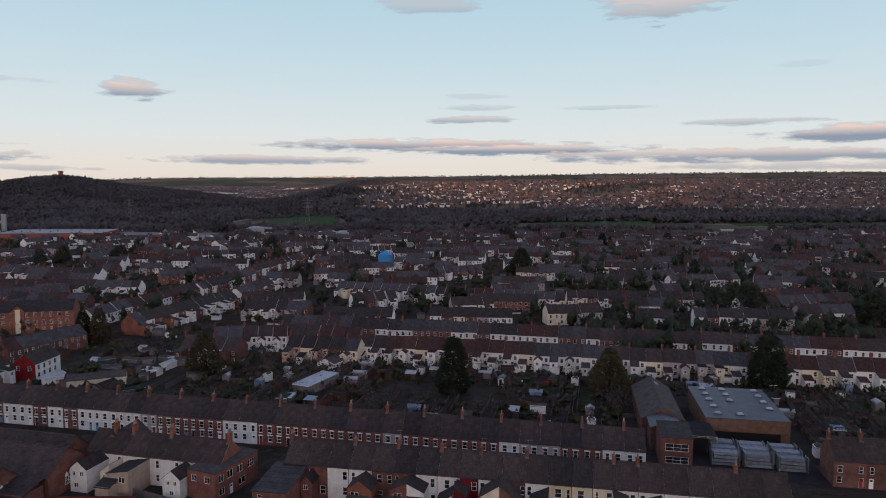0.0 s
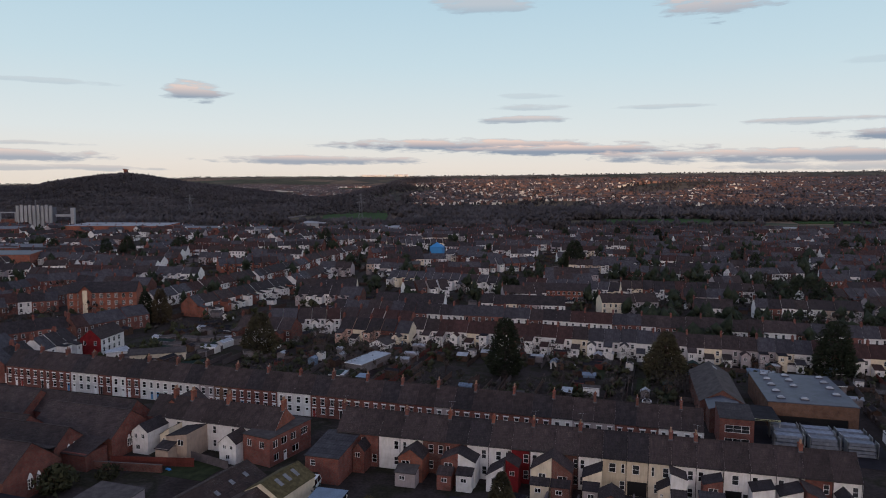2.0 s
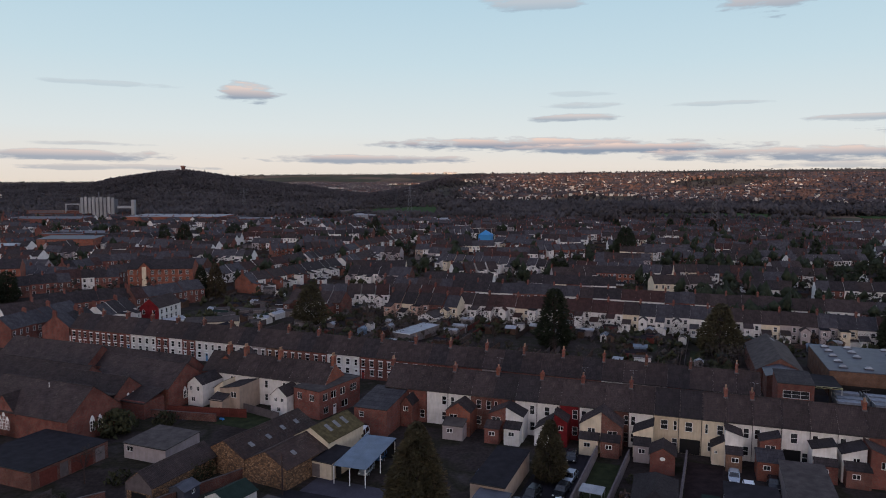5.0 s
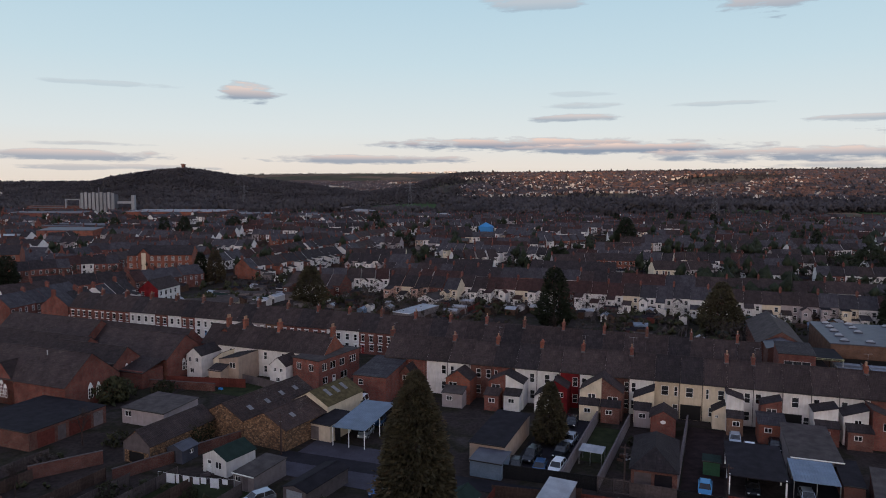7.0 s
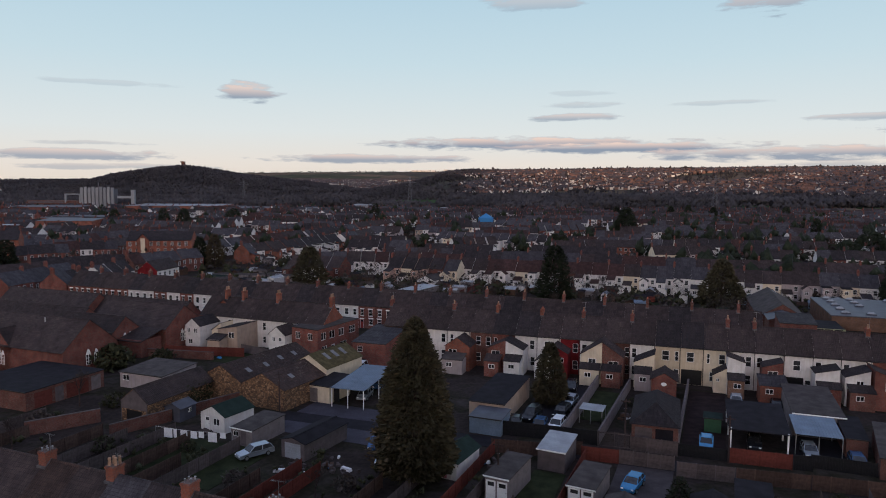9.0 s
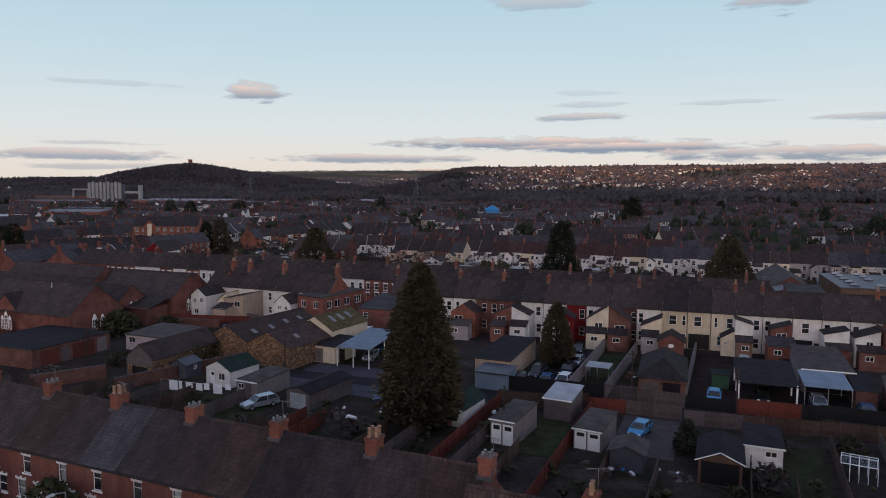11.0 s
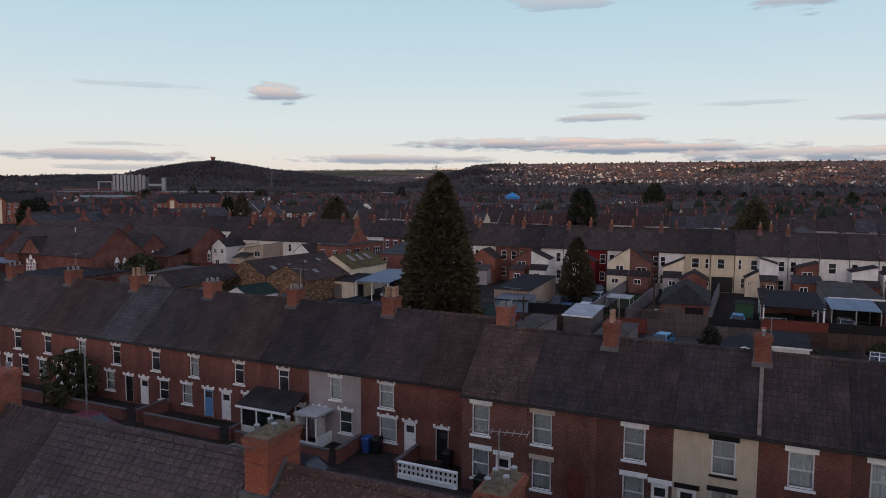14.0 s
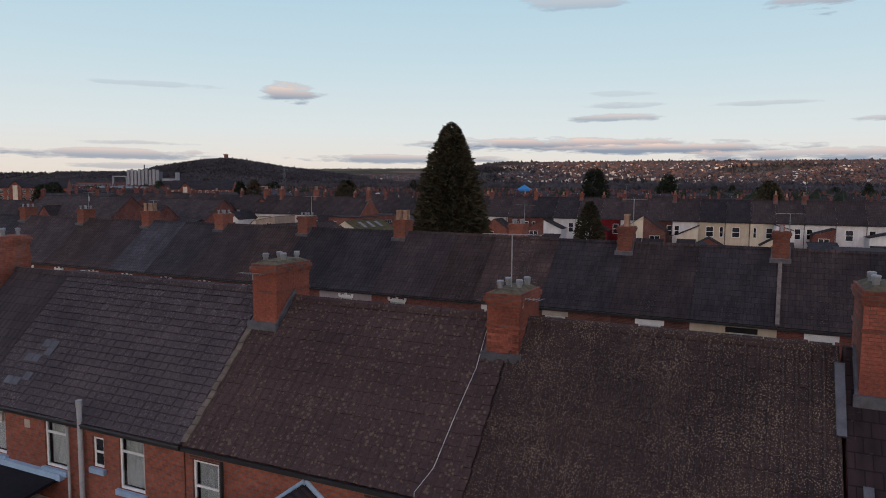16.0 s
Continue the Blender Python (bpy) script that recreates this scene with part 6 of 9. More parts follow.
def car(u, v, turn, paint, label, kind="hatch"):
    """A parked car; its nose points along its own -y before turning."""
    key = (paint, kind)
    if key not in CARS:
        long, tall = {"hatch": (4.0, 1.46), "estate": (4.6, 1.5), "suv": (4.6, 1.75), "van": (4.9, 1.95)}[kind]
        W = 0.86
        hood = {"hatch": 1.0, "estate": 1.25, "suv": 1.15, "van": 0.7}[kind]
        low = [(0.0, 0.32), (0.0, 0.62), (0.12, 0.74), (hood, 0.92), (long - 0.12, 0.98), (long, 0.7), (long, 0.32)]
        body = MB()
        n = len(low)
        i = len(body.v)
        for s, k in ((-1, 1.0), (1, 1.0)):
            body.v += [(s * W * (0.90 if (j in (0, 1, 2) or j >= n - 3 and j != n - 3) else 1.0), y - long / 2, z) for j, (y, z) in enumerate(low)]
        body.f.append(tuple(i + j for j in range(n)))
        body.f.append(tuple(i + n + j for j in reversed(range(n))))
        body.f += [(i + j, i + n + j, i + n + (j + 1) % n, i + (j + 1) % n) for j in range(n)]
        back = {"hatch": 0.25, "estate": 0.2, "suv": 0.2, "van": 0.1}[kind]
        y0, y1, y2, y3 = hood - long / 2, hood + 0.72 - long / 2, long / 2 - back - 0.35, long / 2 - back + 0.1
        roof = MB().hexa([(-0.66, y1 - 0.02, tall - 0.03), (0.66, y1 - 0.02, tall - 0.03), (0.66, y2, tall - 0.04), (-0.66, y2, tall - 0.04), (-0.60, y1 + 0.1, tall + 0.02), (0.60, y1 + 0.1, tall + 0.02), (0.60, y2 - 0.1, tall + 0.02), (-0.60, y2 - 0.1, tall + 0.02)])
        pillars = []
        for s in (-1, 1):
            for (ya, yb) in ((y0, y1), (y3, y2), ((y0 + y3) / 2 + 0.1, (y1 + y2) / 2)):
                pillars.append(MB().hexa([(s * 0.80 - 0.03, ya - 0.05, 0.9), (s * 0.80 + 0.03, ya - 0.05, 0.9), (s * 0.80 + 0.03, ya + 0.05, 0.9), (s * 0.80 - 0.03, ya + 0.05, 0.9), (s * 0.66 - 0.03, yb - 0.05, tall - 0.02), (s * 0.66 + 0.03, yb - 0.05, tall - 0.02), (s * 0.66 + 0.03, yb + 0.05, tall - 0.02), (s * 0.66 - 0.03, yb + 0.05, tall - 0.02)]))
        glass = MB().hexa([(-0.78, y0, 0.9), (0.78, y0, 0.9), (0.78, y3, 0.94), (-0.78, y3, 0.94), (-0.645, y1, tall - 0.04), (0.645, y1, tall - 0.04), (0.645, y2, tall - 0.05), (-0.645, y2, tall - 0.05)])
        tyre = MB()
        for r0, r1, x0, x1 in ((0.31, 0.31, -0.1, 0.1),):
            k = 14
            i = len(tyre.v)
            for x in (x0, x1):
                tyre.v += [(x, r0 * math.cos(2 * math.pi * j / k), r0 * math.sin(2 * math.pi * j / k)) for j in range(k)]
            tyre.f += [(i + j, i + (j + 1) % k, i + k + (j + 1) % k, i + k + j) for j in range(k)] + [tuple(range(i, i + k)), tuple(range(i + 2 * k - 1, i + k - 1, -1))]
        rim = MB()
        for x in (-0.108, 0.108):
            rim.face(*[(x, 0.2 * math.cos(2 * math.pi * j / 10), 0.2 * math.sin(2 * math.pi * j / 10)) for j in range(10)])
        lamp = MB().box(-0.14, 0.14, -0.03, 0.03, -0.07, 0.07)
        CARS[key] = [x.mesh(nm, mt) for x, nm, mt in ((body, "body", paint), (roof, "roof", paint), (glass, "window", "glass_dark"), (tyre, "tyre", "tyre"), (rim, "rim", "steel"), (lamp, "headlight", "paint_white"), (lamp, "tail_light", "paint_red"))] + [long, [x.mesh("pillar", paint) for x in pillars]]
    body, roof, glass, tyre, rim, hl, tl, long, pillars = CARS[key]
    h = thing("car", S(u, v, 0.0, turn), label, "car", "parked cars")
    part("body", body, None, h)
    part("roof", roof, None, h)
    for q in pillars:
        part("pillar", q, None, h)
    part("window", glass, None, h)
    for x in (-0.76, 0.76):
        for y in (-long * 0.31, long * 0.30):
            t = part("tyre", tyre, None, h, m=pose(x, y, 0.31))
            part("rim", rim, None, t)
        part("headlight", hl, None, h, m=pose(x * 0.75, -long / 2 + 0.02, 0.64))
        part("tail_light", tl, None, h, m=pose(x * 0.8, long / 2 - 0.01, 0.78))
    return h


def sprays(mb, rg, n, hgt, radius, base=0.06, droop=0.35, size=0.9, shape=0.75):
    """Many small evergreen sprays on an uneven cone-like crown: narrow leaf blades that stand out and hang a little."""
    lumps = [(rg.uniform(0, 6.283), rg.uniform(0.05, 0.95), rg.uniform(0.75, 1.12)) for _ in range(26)]
    for _ in range(n):
        t = base + (1 - base) * rg.random() ** 1.25
        th = rg.uniform(0, 6.283)
        r = radius * (1 - t) ** shape * (0.55 + 0.45 * min(1, t / 0.22)) if shape < 2 else radius
        k = 1.0
        for a, tt, g in lumps:
            d = (math.cos(th - a) - 0.75) * 4
            if d > 0 and abs(t - tt) < 0.12:
                k *= 1 + (g - 0.95) * min(1, d)
        rr = r * k * rg.uniform(0.55, 1.0) ** 0.6
        p = Vector((rr * math.cos(th), rr * math.sin(th), t * hgt))
        out = Vector((math.cos(th + rg.uniform(-0.5, 0.5)), math.sin(th + rg.uniform(-0.5, 0.5)), rg.uniform(-droop, 0.55)))
        s = size * rg.uniform(0.5, 1.15) * (0.45 + 0.55 * (1 - t))
        side = out.cross(Vector((rg.uniform(-1, 1), rg.uniform(-1, 1), rg.uniform(-0.3, 1)))).normalized()
        tip = p + out.normalized() * s
        mb.face(p - side * s * 0.28, p + side * s * 0.28, tip + side * s * 0.10, tip - side * s * 0.10)


def conifer(x, y, hgt, radius, label, n=2600, seed=1, leaf="leaf_conifer", tip="leaf_tip", shape=0.75, size=0.9, z=0.0):
    rg = random.Random(seed)
    h = thing("conifer", pose(x, y, z), label, "tree", "evergreen trees")
    part("trunk", MB().tube(0, 0, -0.2, hgt * 0.9, hgt * 0.022, 0.03, 9), "bark", h)
    limbs = MB()
    for _ in range(40):
        t, th = rg.uniform(0.06, 0.9), rg.uniform(0, 6.283)
        r = radius * (1 - t) ** shape * 0.7
        limbs.rod((0, 0, t * hgt), (r * math.cos(th), r * math.sin(th), t * hgt + rg.uniform(-0.3, 0.8)), 0.05, 4)
    part("branchwork", limbs, "bark", h)
    a = MB()
    sprays(a, rg, n, hgt, radius, size=size, shape=shape)
    # dense inner foliage, uneven
    for _ in range(n // 4):
        t, th = 0.06 + 0.9 * rg.random(), rg.uniform(0, 6.283)
        r = radius * (1 - t) ** shape * 0.62 * (0.55 + 0.45 * min(1, t / 0.22))
        c = Vector((r * math.cos(th), r * math.sin(th), t * hgt))
        s = size * 0.8
        a.face(*[c + Vector((rg.uniform(-s, s), rg.uniform(-s, s), rg.uniform(-s, s))) for _k in range(3)])
    part("crown", a, leaf, h)
    b = MB()
    sprays(b, rg, n // 4, hgt * 1.01, radius * 1.03, size=size * 0.7, shape=shape)
    part("outer_crown", b, tip, h)
    return h


def bare_tree(x, y, hgt, label, seed=1, z=0.0, twigs="twig", spread=0.9):
    """A leafless winter tree: trunk, limbs and a haze of fine twigs."""
    rg = random.Random(seed)
    h = thing("bare_tree", pose(x, y, z), label, "tree", "bare trees")
    tr, lb, tw = MB(), MB(), MB()
    tr.tube(0, 0, -0.2, hgt * 0.35, hgt * 0.022, hgt * 0.014, 7)
    stack = [(Vector((0, 0, hgt * 0.33)), Vector((rg.uniform(-0.4, 0.4), rg.uniform(-0.4, 0.4), 1)), hgt * 0.26, 0) for _ in range(5)]
    while stack:
        p, d, l, k = stack.pop()
        q = p + d.normalized() * l
        if k < 2:
            lb.rod(p, q, hgt * 0.008 / (k + 1), 4)
        else:
            w = hgt * 0.0022
            s = d.orthogonal().normalized() * w
            tw.face(p - s, p + s, q)
            s2 = d.cross(s).normalized() * w
            tw.face(p - s2, p + s2, q)
        if k < 4:
            for _ in range(3 if k < 3 else 4):
                nd = d.normalized() + Vector((rg.uniform(-1, 1), rg.uniform(-1, 1), rg.uniform(-0.35, 0.7))) * spread
                stack.append((p + (q - p) * rg.uniform(0.55, 1.0), nd, l * rg.uniform(0.5, 0.75), k + 1))
    part("trunk", tr, "bark", h)
    part("branchwork", lb, "bark", h)
    part("crown", tw, twigs, h)
    return h


def bush(x, y, r, hgt, label, seed=1, leaf="leaf_ivy", z=0.0, n=260):
    rg = random.Random(seed)
    h = thing("bush", pose(x, y, z), label, "shrub", "garden shrubs")
    st, cr = MB(), MB()
    for _ in range(6):
        th = rg.uniform(0, 6.283)
        st.rod((0, 0, -0.1), (r * 0.6 * math.cos(th), r * 0.6 * math.sin(th), hgt * 0.7), 0.03, 4)
    part("stem", st, "bark", h)
    for _ in range(n):
        th, t = rg.uniform(0, 6.283), rg.random()
        rr = r * math.sqrt(max(0.02, 1 - (2 * t - 0.9) ** 2)) * rg.uniform(0.5, 1.1)
        c = Vector((rr * math.cos(th), rr * math.sin(th), 0.05 + t * hgt))
        s = max(0.14, r * 0.22) * rg.uniform(0.6, 1.2)
        cr.face(*[c + Vector((rg.uniform(-s, s), rg.uniform(-s, s), rg.uniform(-s, s))) for _k in range(3)])
    part("crown", cr, leaf, h)
    return h
middle_rows()
# ---- the block between the street and the cream terrace ----
def XY(u, v):
    return P(u, v)


# stone workshops with long roofs
gable_block("workshop", S(-74.6, 85.2, 0, -6), 8.6, 18.0, 3.3, 5.5, "rubble_stone", "roof_mossy", "old rubble-stone workshop with a grey sheet roof", "workshop", lights=((3, 3.8, 0.5, 0.72), (7, 7.8, 0.5, 0.72), (11, 11.8, 0.4, 0.62), (14.5, 15.3, 0.4, 0.62)))
gable_block("workshop", S(-65.9, 84.3, 0, -6), 8.2, 10.0, 3.3, 5.3, "rubble_stone", "roof_mossy", "rubble-stone workshop with a patched grey roof", "workshop", lights=((3.5, 4.3, 0.45, 0.66),))
gable_block("workshop", S(-63.4, 94.1, 0, -6), 7.0, 10.0, 4.2, 6.1, "cream_render", "moss_yellow", "cream workshop under a mossy yellow sheet roof", "workshop", lights=((2.4, 3.2, 0.2, 0.62), (4.6, 5.4, 0.2, 0.62), (6.8, 7.6, 0.2, 0.62)))
flat_block("store", S(-59.0, 89.6, 0, -4), 5.6, 5.8, 2.7, 3.2, "cream_render", "felt_dark", "low cream store with a dark felt roof", "outbuilding", holes=((1.2, 3.4, 0.05, 2.2, "shutter:concrete_pale"),))
_s = thing("canopy_shelter", S(-52.6, 88.2, 0, 4), "open shelter with a pale blue sheet roof", "shelter")
part("roof", ribbed(5.6, 12.5, 3.0, 3.5), "tin_blue", _s)
for _x in (0.15, 2.8, 5.4):
    for _y in (0.15, 6.0, 12.3):
        part("post", MB().box(_x - 0.06, _x + 0.06, _y - 0.06, _y + 0.06, 0, 2.95), "paint_white", _s)
part("rear_wall", MB().box(0, 5.6, 12.3, 12.45, 0, 3.3), "fence_black", _s)
fence((-55.0, 90.5), (-52.4, 90.4), 2.2, "fence_black", "tall black yard gate", "boards")
patch("yard", "asphalt_pale", quadS(-56, -33, 76.5, 89.5), 0.03, "pale worn asphalt yard beside the workshops", "yard")

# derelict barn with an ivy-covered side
# both gable openings hold black sheets in place of shade
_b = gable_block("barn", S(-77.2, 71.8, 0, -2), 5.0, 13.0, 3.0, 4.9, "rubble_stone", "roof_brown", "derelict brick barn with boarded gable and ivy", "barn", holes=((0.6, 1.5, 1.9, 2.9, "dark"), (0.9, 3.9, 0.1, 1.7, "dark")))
part("gable_boarding", MB().face((0.0, -0.03, 1.85), (4.95, -0.03, 1.85), (4.95, -0.03, 2.95), (2.5, -0.03, 4.75), (0.0, -0.03, 2.95)).box(-0.05, 0.1, -0.06, 0.02, 0, 3.0).box(4.85, 5.0, -0.06, 0.02, 0, 3.0), "concrete", _b)
_rg = random.Random(5)
_iv = MB()
for _ in range(420):
    _c = Vector((5.05 + _rg.uniform(0, 0.3), _rg.uniform(7, 12.5), _rg.uniform(0, 3.9) * _rg.uniform(0.5, 1)))
    _iv.face(*[_c + Vector((_rg.uniform(-0.25, 0.25), _rg.uniform(-0.3, 0.3), _rg.uniform(-0.3, 0.3))) for _k in range(3)])
part("ivy", _iv, "leaf_ivy", _b, "dark green ivy")
garden_wall((-84, 62), (-79.3, 70.0), 1.9, "brick_brown", "old brown brick boundary wall")
garden_wall((-73.2, 66.0), (-66.5, 84.5), 1.7, "brick_brown", "old brown brick boundary wall")

# sheds and garages in the gardens
gable_block("garden_shed", S(-71.4, 74.0, 0, 0), 2.8, 3.2, 2.0, 2.6, "tin_grey", "tin_grey", "small pale metal garden shed", "shed", holes=((0.7, 1.6, 0.05, 1.8, "dark"),), side=((1.6, 2.3, 1.0, 1.6, "pair"),))
gable_block("garden_shed", S(-64.3, 73.3, 0, -8), 4.6, 5.4, 2.4, 3.5, "white_render", "felt_green", "white summer house with a green felt roof", "shed", holes=((0.8, 1.7, 0.05, 2.0, "door:paint_white"), (2.4, 3.6, 0.9, 1.9, "pair")))
flat_block("garage", S(-56.8, 70.4, 0, -5), 3.5, 6.4, 2.2, 2.5, "concrete_pale", "felt_grey", "pale concrete panel garage with a sheet roof", "garage", holes=((0.3, 1.2, 1.1, 1.8, "pair"), (1.6, 2.5, 0.05, 1.95, "shutter:concrete")))
gable_block("garage", S(-48.2, 69.2, 0, -6), 3.6, 8.8, 2.2, 2.7, "concrete", "felt_dark", "dark concrete garage with a patched white front", "garage", holes=((0.5, 3.0, 0.05, 2.0, "shutter:tin_white"),))
flat_block("garage_block", S(-107.5, 69.0, 0, 0), 14.5, 14.0, 2.9, 2.9, "brick_brown", "felt_dark", "long low garage block with rusty red doors", "garage", side=((1.4, 4.4, 0.05, 2.4, "shutter:fence_red"), (4.9, 6.4, 0.05, 2.4, "shutter:concrete"), (6.9, 11.0, 0.05, 2.4, "shutter:fence_red"), (11.5, 13.4, 0.05, 2.4, "shutter:concrete_pale")))
flat_block("store", S(-90.5, 84.0, 0, 0), 9.0, 8.0, 2.6, 3.0, "grey_render", "felt_grey", "grey flat-roofed store beside the barn", "outbuilding", holes=((0.6, 2.0, 1.2, 2.2, "pair"),))
gable_block("garden_shed", S(-28.8, 71.0, 0, -6), 3.3, 6.2, 2.1, 3.1, "white_render", "felt_green", "white shed with a pink door and green felt roof", "shed", holes=((1.2, 2.1, 0.05, 1.9, "door:paint_pink"),))
flat_block("garage", S(-21.1, 67.6, 0, -6), 2.7, 6.8, 2.7, 2.9, "concrete_pale", "felt_grey", "grey panel garage with two white doors", "garage", holes=((0.1, 1.25, 0.05, 2.3, "door:paint_white"), (1.4, 2.6, 0.05, 2.3, "door:paint_white")))
flat_block("garden_shed", S(-17.8, 77.6, 0, -4), 3.3, 5.2, 2.5, 3.0, "concrete", "tin_white", "square shed with a pale corrugated sheet roof", "shed")
flat_block("garage", S(-12.6, 69.6, 0, -6), 2.9, 6.4, 2.2, 2.5, "concrete_pale", "felt_grey", "pale panel garage with white doors", "garage", holes=((0.1, 1.35, 0.05, 2.0, "door:paint_white"), (1.5, 2.8, 0.05, 2.0, "door:paint_white")))
gable_block("garden_shed", S(-8.3, 65.5, 0, 0), 3.2, 4.0, 1.9, 2.5, "tin_grey", "felt_grey", "low grey shed with a plastic sheet front", "shed")
# a black sheet closes the open front in place of its shade
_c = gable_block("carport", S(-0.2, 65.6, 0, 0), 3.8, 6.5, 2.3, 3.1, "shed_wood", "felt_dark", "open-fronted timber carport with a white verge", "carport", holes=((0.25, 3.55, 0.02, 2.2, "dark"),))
part("verge_board", MB().slab((-0.3, -0.16, 2.2), (-0.3, -0.2, 2.2), (1.9, -0.2, 3.17), (1.9, -0.16, 3.17), -0.1).slab((1.9, -0.16, 3.17), (1.9, -0.2, 3.17), (4.1, -0.2, 2.2), (4.1, -0.16, 2.2), -0.1), "paint_white", _c)
flat_block("garage", S(3.9, 71.2, 0, 0), 3.4, 5.8, 2.3, 2.6, "white_render", "felt_dark", "small white garage with a black felt roof", "garage", holes=((1.8, 2.9, 1.3, 1.9, "pair"),))
patch("lawn", "lawn", quadS(6.3, 11.3, 60, 79), 0.05, "rough green lawn in a back garden", "lawn")
patch("lawn", "lawn", quadS(-18, -14.2, 66, 77), 0.05, "small dark lawn between sheds", "lawn")
patch("lawn", "lawn", quadS(-66, -50, 58, 70), 0.05, "dark rough lawn in a long garden", "lawn")
patch("lawn", "lawn", quadS(-16.5, -12.4, 97, 112), 0.05, "narrow dark lawn between white walls", "lawn")
patch("lawn", "lawn", quadS(-88, -78.5, 103, 112), 0.05, "rough grass behind the workshops", "lawn")
patch("yard", "paving", quadS(-9, -2.6, 70, 83), 0.045, "grey concrete hardstanding", "yard")

# greenhouse
_g = thing("greenhouse", S(12.2, 71.5, 0, -8), "small aluminium greenhouse with glass panes", "greenhouse")
_f = MB()
for _x in (0, 0.75, 1.5, 2.25, 3.0):
    for _y in (0, 2.2):
        _f.box(_x - 0.03, _x + 0.03, _y - 0.03, _y + 0.03, 0, 1.7)
    _f.rod((_x, 0, 1.7), (_x, 1.1, 2.3), 0.025, 4).rod((_x, 2.2, 1.7), (_x, 1.1, 2.3), 0.025, 4)
_f.rod((0, 1.1, 2.3), (3, 1.1, 2.3), 0.03, 4).box(0, 3, -0.03, 0.03, 1.66, 1.72).box(0, 3, 2.17, 2.23, 1.66, 1.72)
part("frame", _f, "paint_white", _g)
for _k in range(4):
    part("pane", MB().box(_k * 0.75 + 0.04, _k * 0.75 + 0.71, -0.006, 0.006, 0.1, 1.65), "glass", _g)
    part("pane", MB().slab((_k * 0.75 + 0.04, 0.02, 1.72), (_k * 0.75 + 0.71, 0.02, 1.72), (_k * 0.75 + 0.71, 1.08, 2.3), (_k * 0.75 + 0.04, 1.08, 2.3), 0.01), "glass", _g)

# alley and its far side
patch("alley", "asphalt", [P(-58, 80.5), P(60, 85.5), P(60, 89.0), P(-30, 85.2), P(-58, 84.0)], 0.055, "narrow back alley between garden fences", "road")
flat_block("garage", S(-29.4, 86.0, 0, -1), 4.5, 4.2, 2.3, 2.5, "tin_blue", "tin_grey", "pale blue tin garage with a sheet roof", "garage", holes=((1.2, 4.2, 0.05, 2.0, "shutter:tin_blue"),))
flat_block("outbuilding", S(-31.0, 90.4, 0, 0), 5.2, 14.0, 3.0, 3.4, "buff_render", "felt_dark", "long cream-walled outbuilding with a dark roof", "outbuilding")
fence((-25.0, 86.8), (-16.8, 87.4), 2.0, "fence_black", "solid black boarded yard fence")
fence((-16.8, 87.4), (-12.4, 87.6), 2.0, "fence_black", "solid black boarded yard fence")
garden_wall((-17.0, 87.6), (-16.6, 115.0), 1.9, "concrete_pale", "long pale rendered garden wall")
garden_wall((-12.3, 88.0), (-11.4, 115.0), 1.8, "concrete_pale", "long pale rendered garden wall")
garden_wall((-2.6, 91.0), (-2.4, 118.0), 1.9, "concrete_pale", "pale rendered garden wall beside the yard")
fence((-12.2, 87.3), (-8.2, 87.6), 2.2, "fence_grey", "grey wooden double gate with slats", "gate")
fence((-8.2, 87.6), (-2.5, 87.8), 1.9, "fence_grey", "grey weathered panel fence")
fence((-2.4, 88.2), (3.3, 88.3), 1.6, "fence_black", "dark boarded fence along the alley")
fence((3.4, 88.2), (10.4, 88.6), 1.9, "fence_red", "red-brown boarded fence along the alley")
fence((10.6, 88.7), (12.6, 89.0), 1.9, "fence_black", "dark boarded fence along the alley")
canopy(S(-16.3, 95.6, 0, -3), 3.4, 2.6, 2.05, 2.2, "tin_white", "small garden canopy with a pale sheet roof")


def hip_block():
    h = thing("outbuilding", S(-8.4, 90.6, 0, 3), "brick outbuilding with a dark pyramid roof", "outbuilding")
    w, l, e, t = 5.8, 12.5, 2.7, 4.8
    part("wall", MB().box(0, w, 0, l, 0, e), "brick_brown", h)
    r = MB()
    a, b, c, d = (-0.3, -0.3, e - 0.1), (w + 0.3, -0.3, e - 0.1), (w + 0.3, l + 0.3, e - 0.1), (-0.3, l + 0.3, e - 0.1)
    p, q = (w / 2, 3.2, t), (w / 2, l - 3.2, t)
    r.face(a, b, p).face(b, c, q, p).face(c, d, q).face(d, a, p, q).face(d, c, b, a)
    part("roof", r, "roof_dark", h)
    part("door", MB().box(0.4, 2.6, -0.05, 0.02, 0.05, 2.2), "concrete", h)
    part("door", MB().box(3.0, 5.2, -0.05, 0.02, 0.05, 2.2), "felt_dark", h)


hip_block()
_k = thing("carport", S(3.6, 93.2, 0, 2), "open carport with a dark felt roof and pale posts", "carport")
part("roof", MB().slab((-0.2, -0.2, 2.7), (7.1, -0.2, 2.7), (7.1, 11.0, 3.3), (-0.2, 11.0, 3.3), 0.12), "felt_dark", _k)
for _x, _y in ((0.1, 0.1), (6.8, 0.1), (0.1, 5.4), (6.8, 5.4), (0.1, 10.6), (6.8, 10.6)):
    part("post", MB().box(_x - 0.1, _x + 0.1, _y - 0.1, _y + 0.1, 0, 2.75), "paint_white", _k)
part("rear_wall", MB().box(0, 6.9, 10.7, 10.85, 0, 3.1), "brick_brown", _k)
canopy(S(11.2, 94.2, 0, 2), 5.4, 6.8, 2.7, 3.1, "tin_blue", "carport with a pale blue corrugated roof")
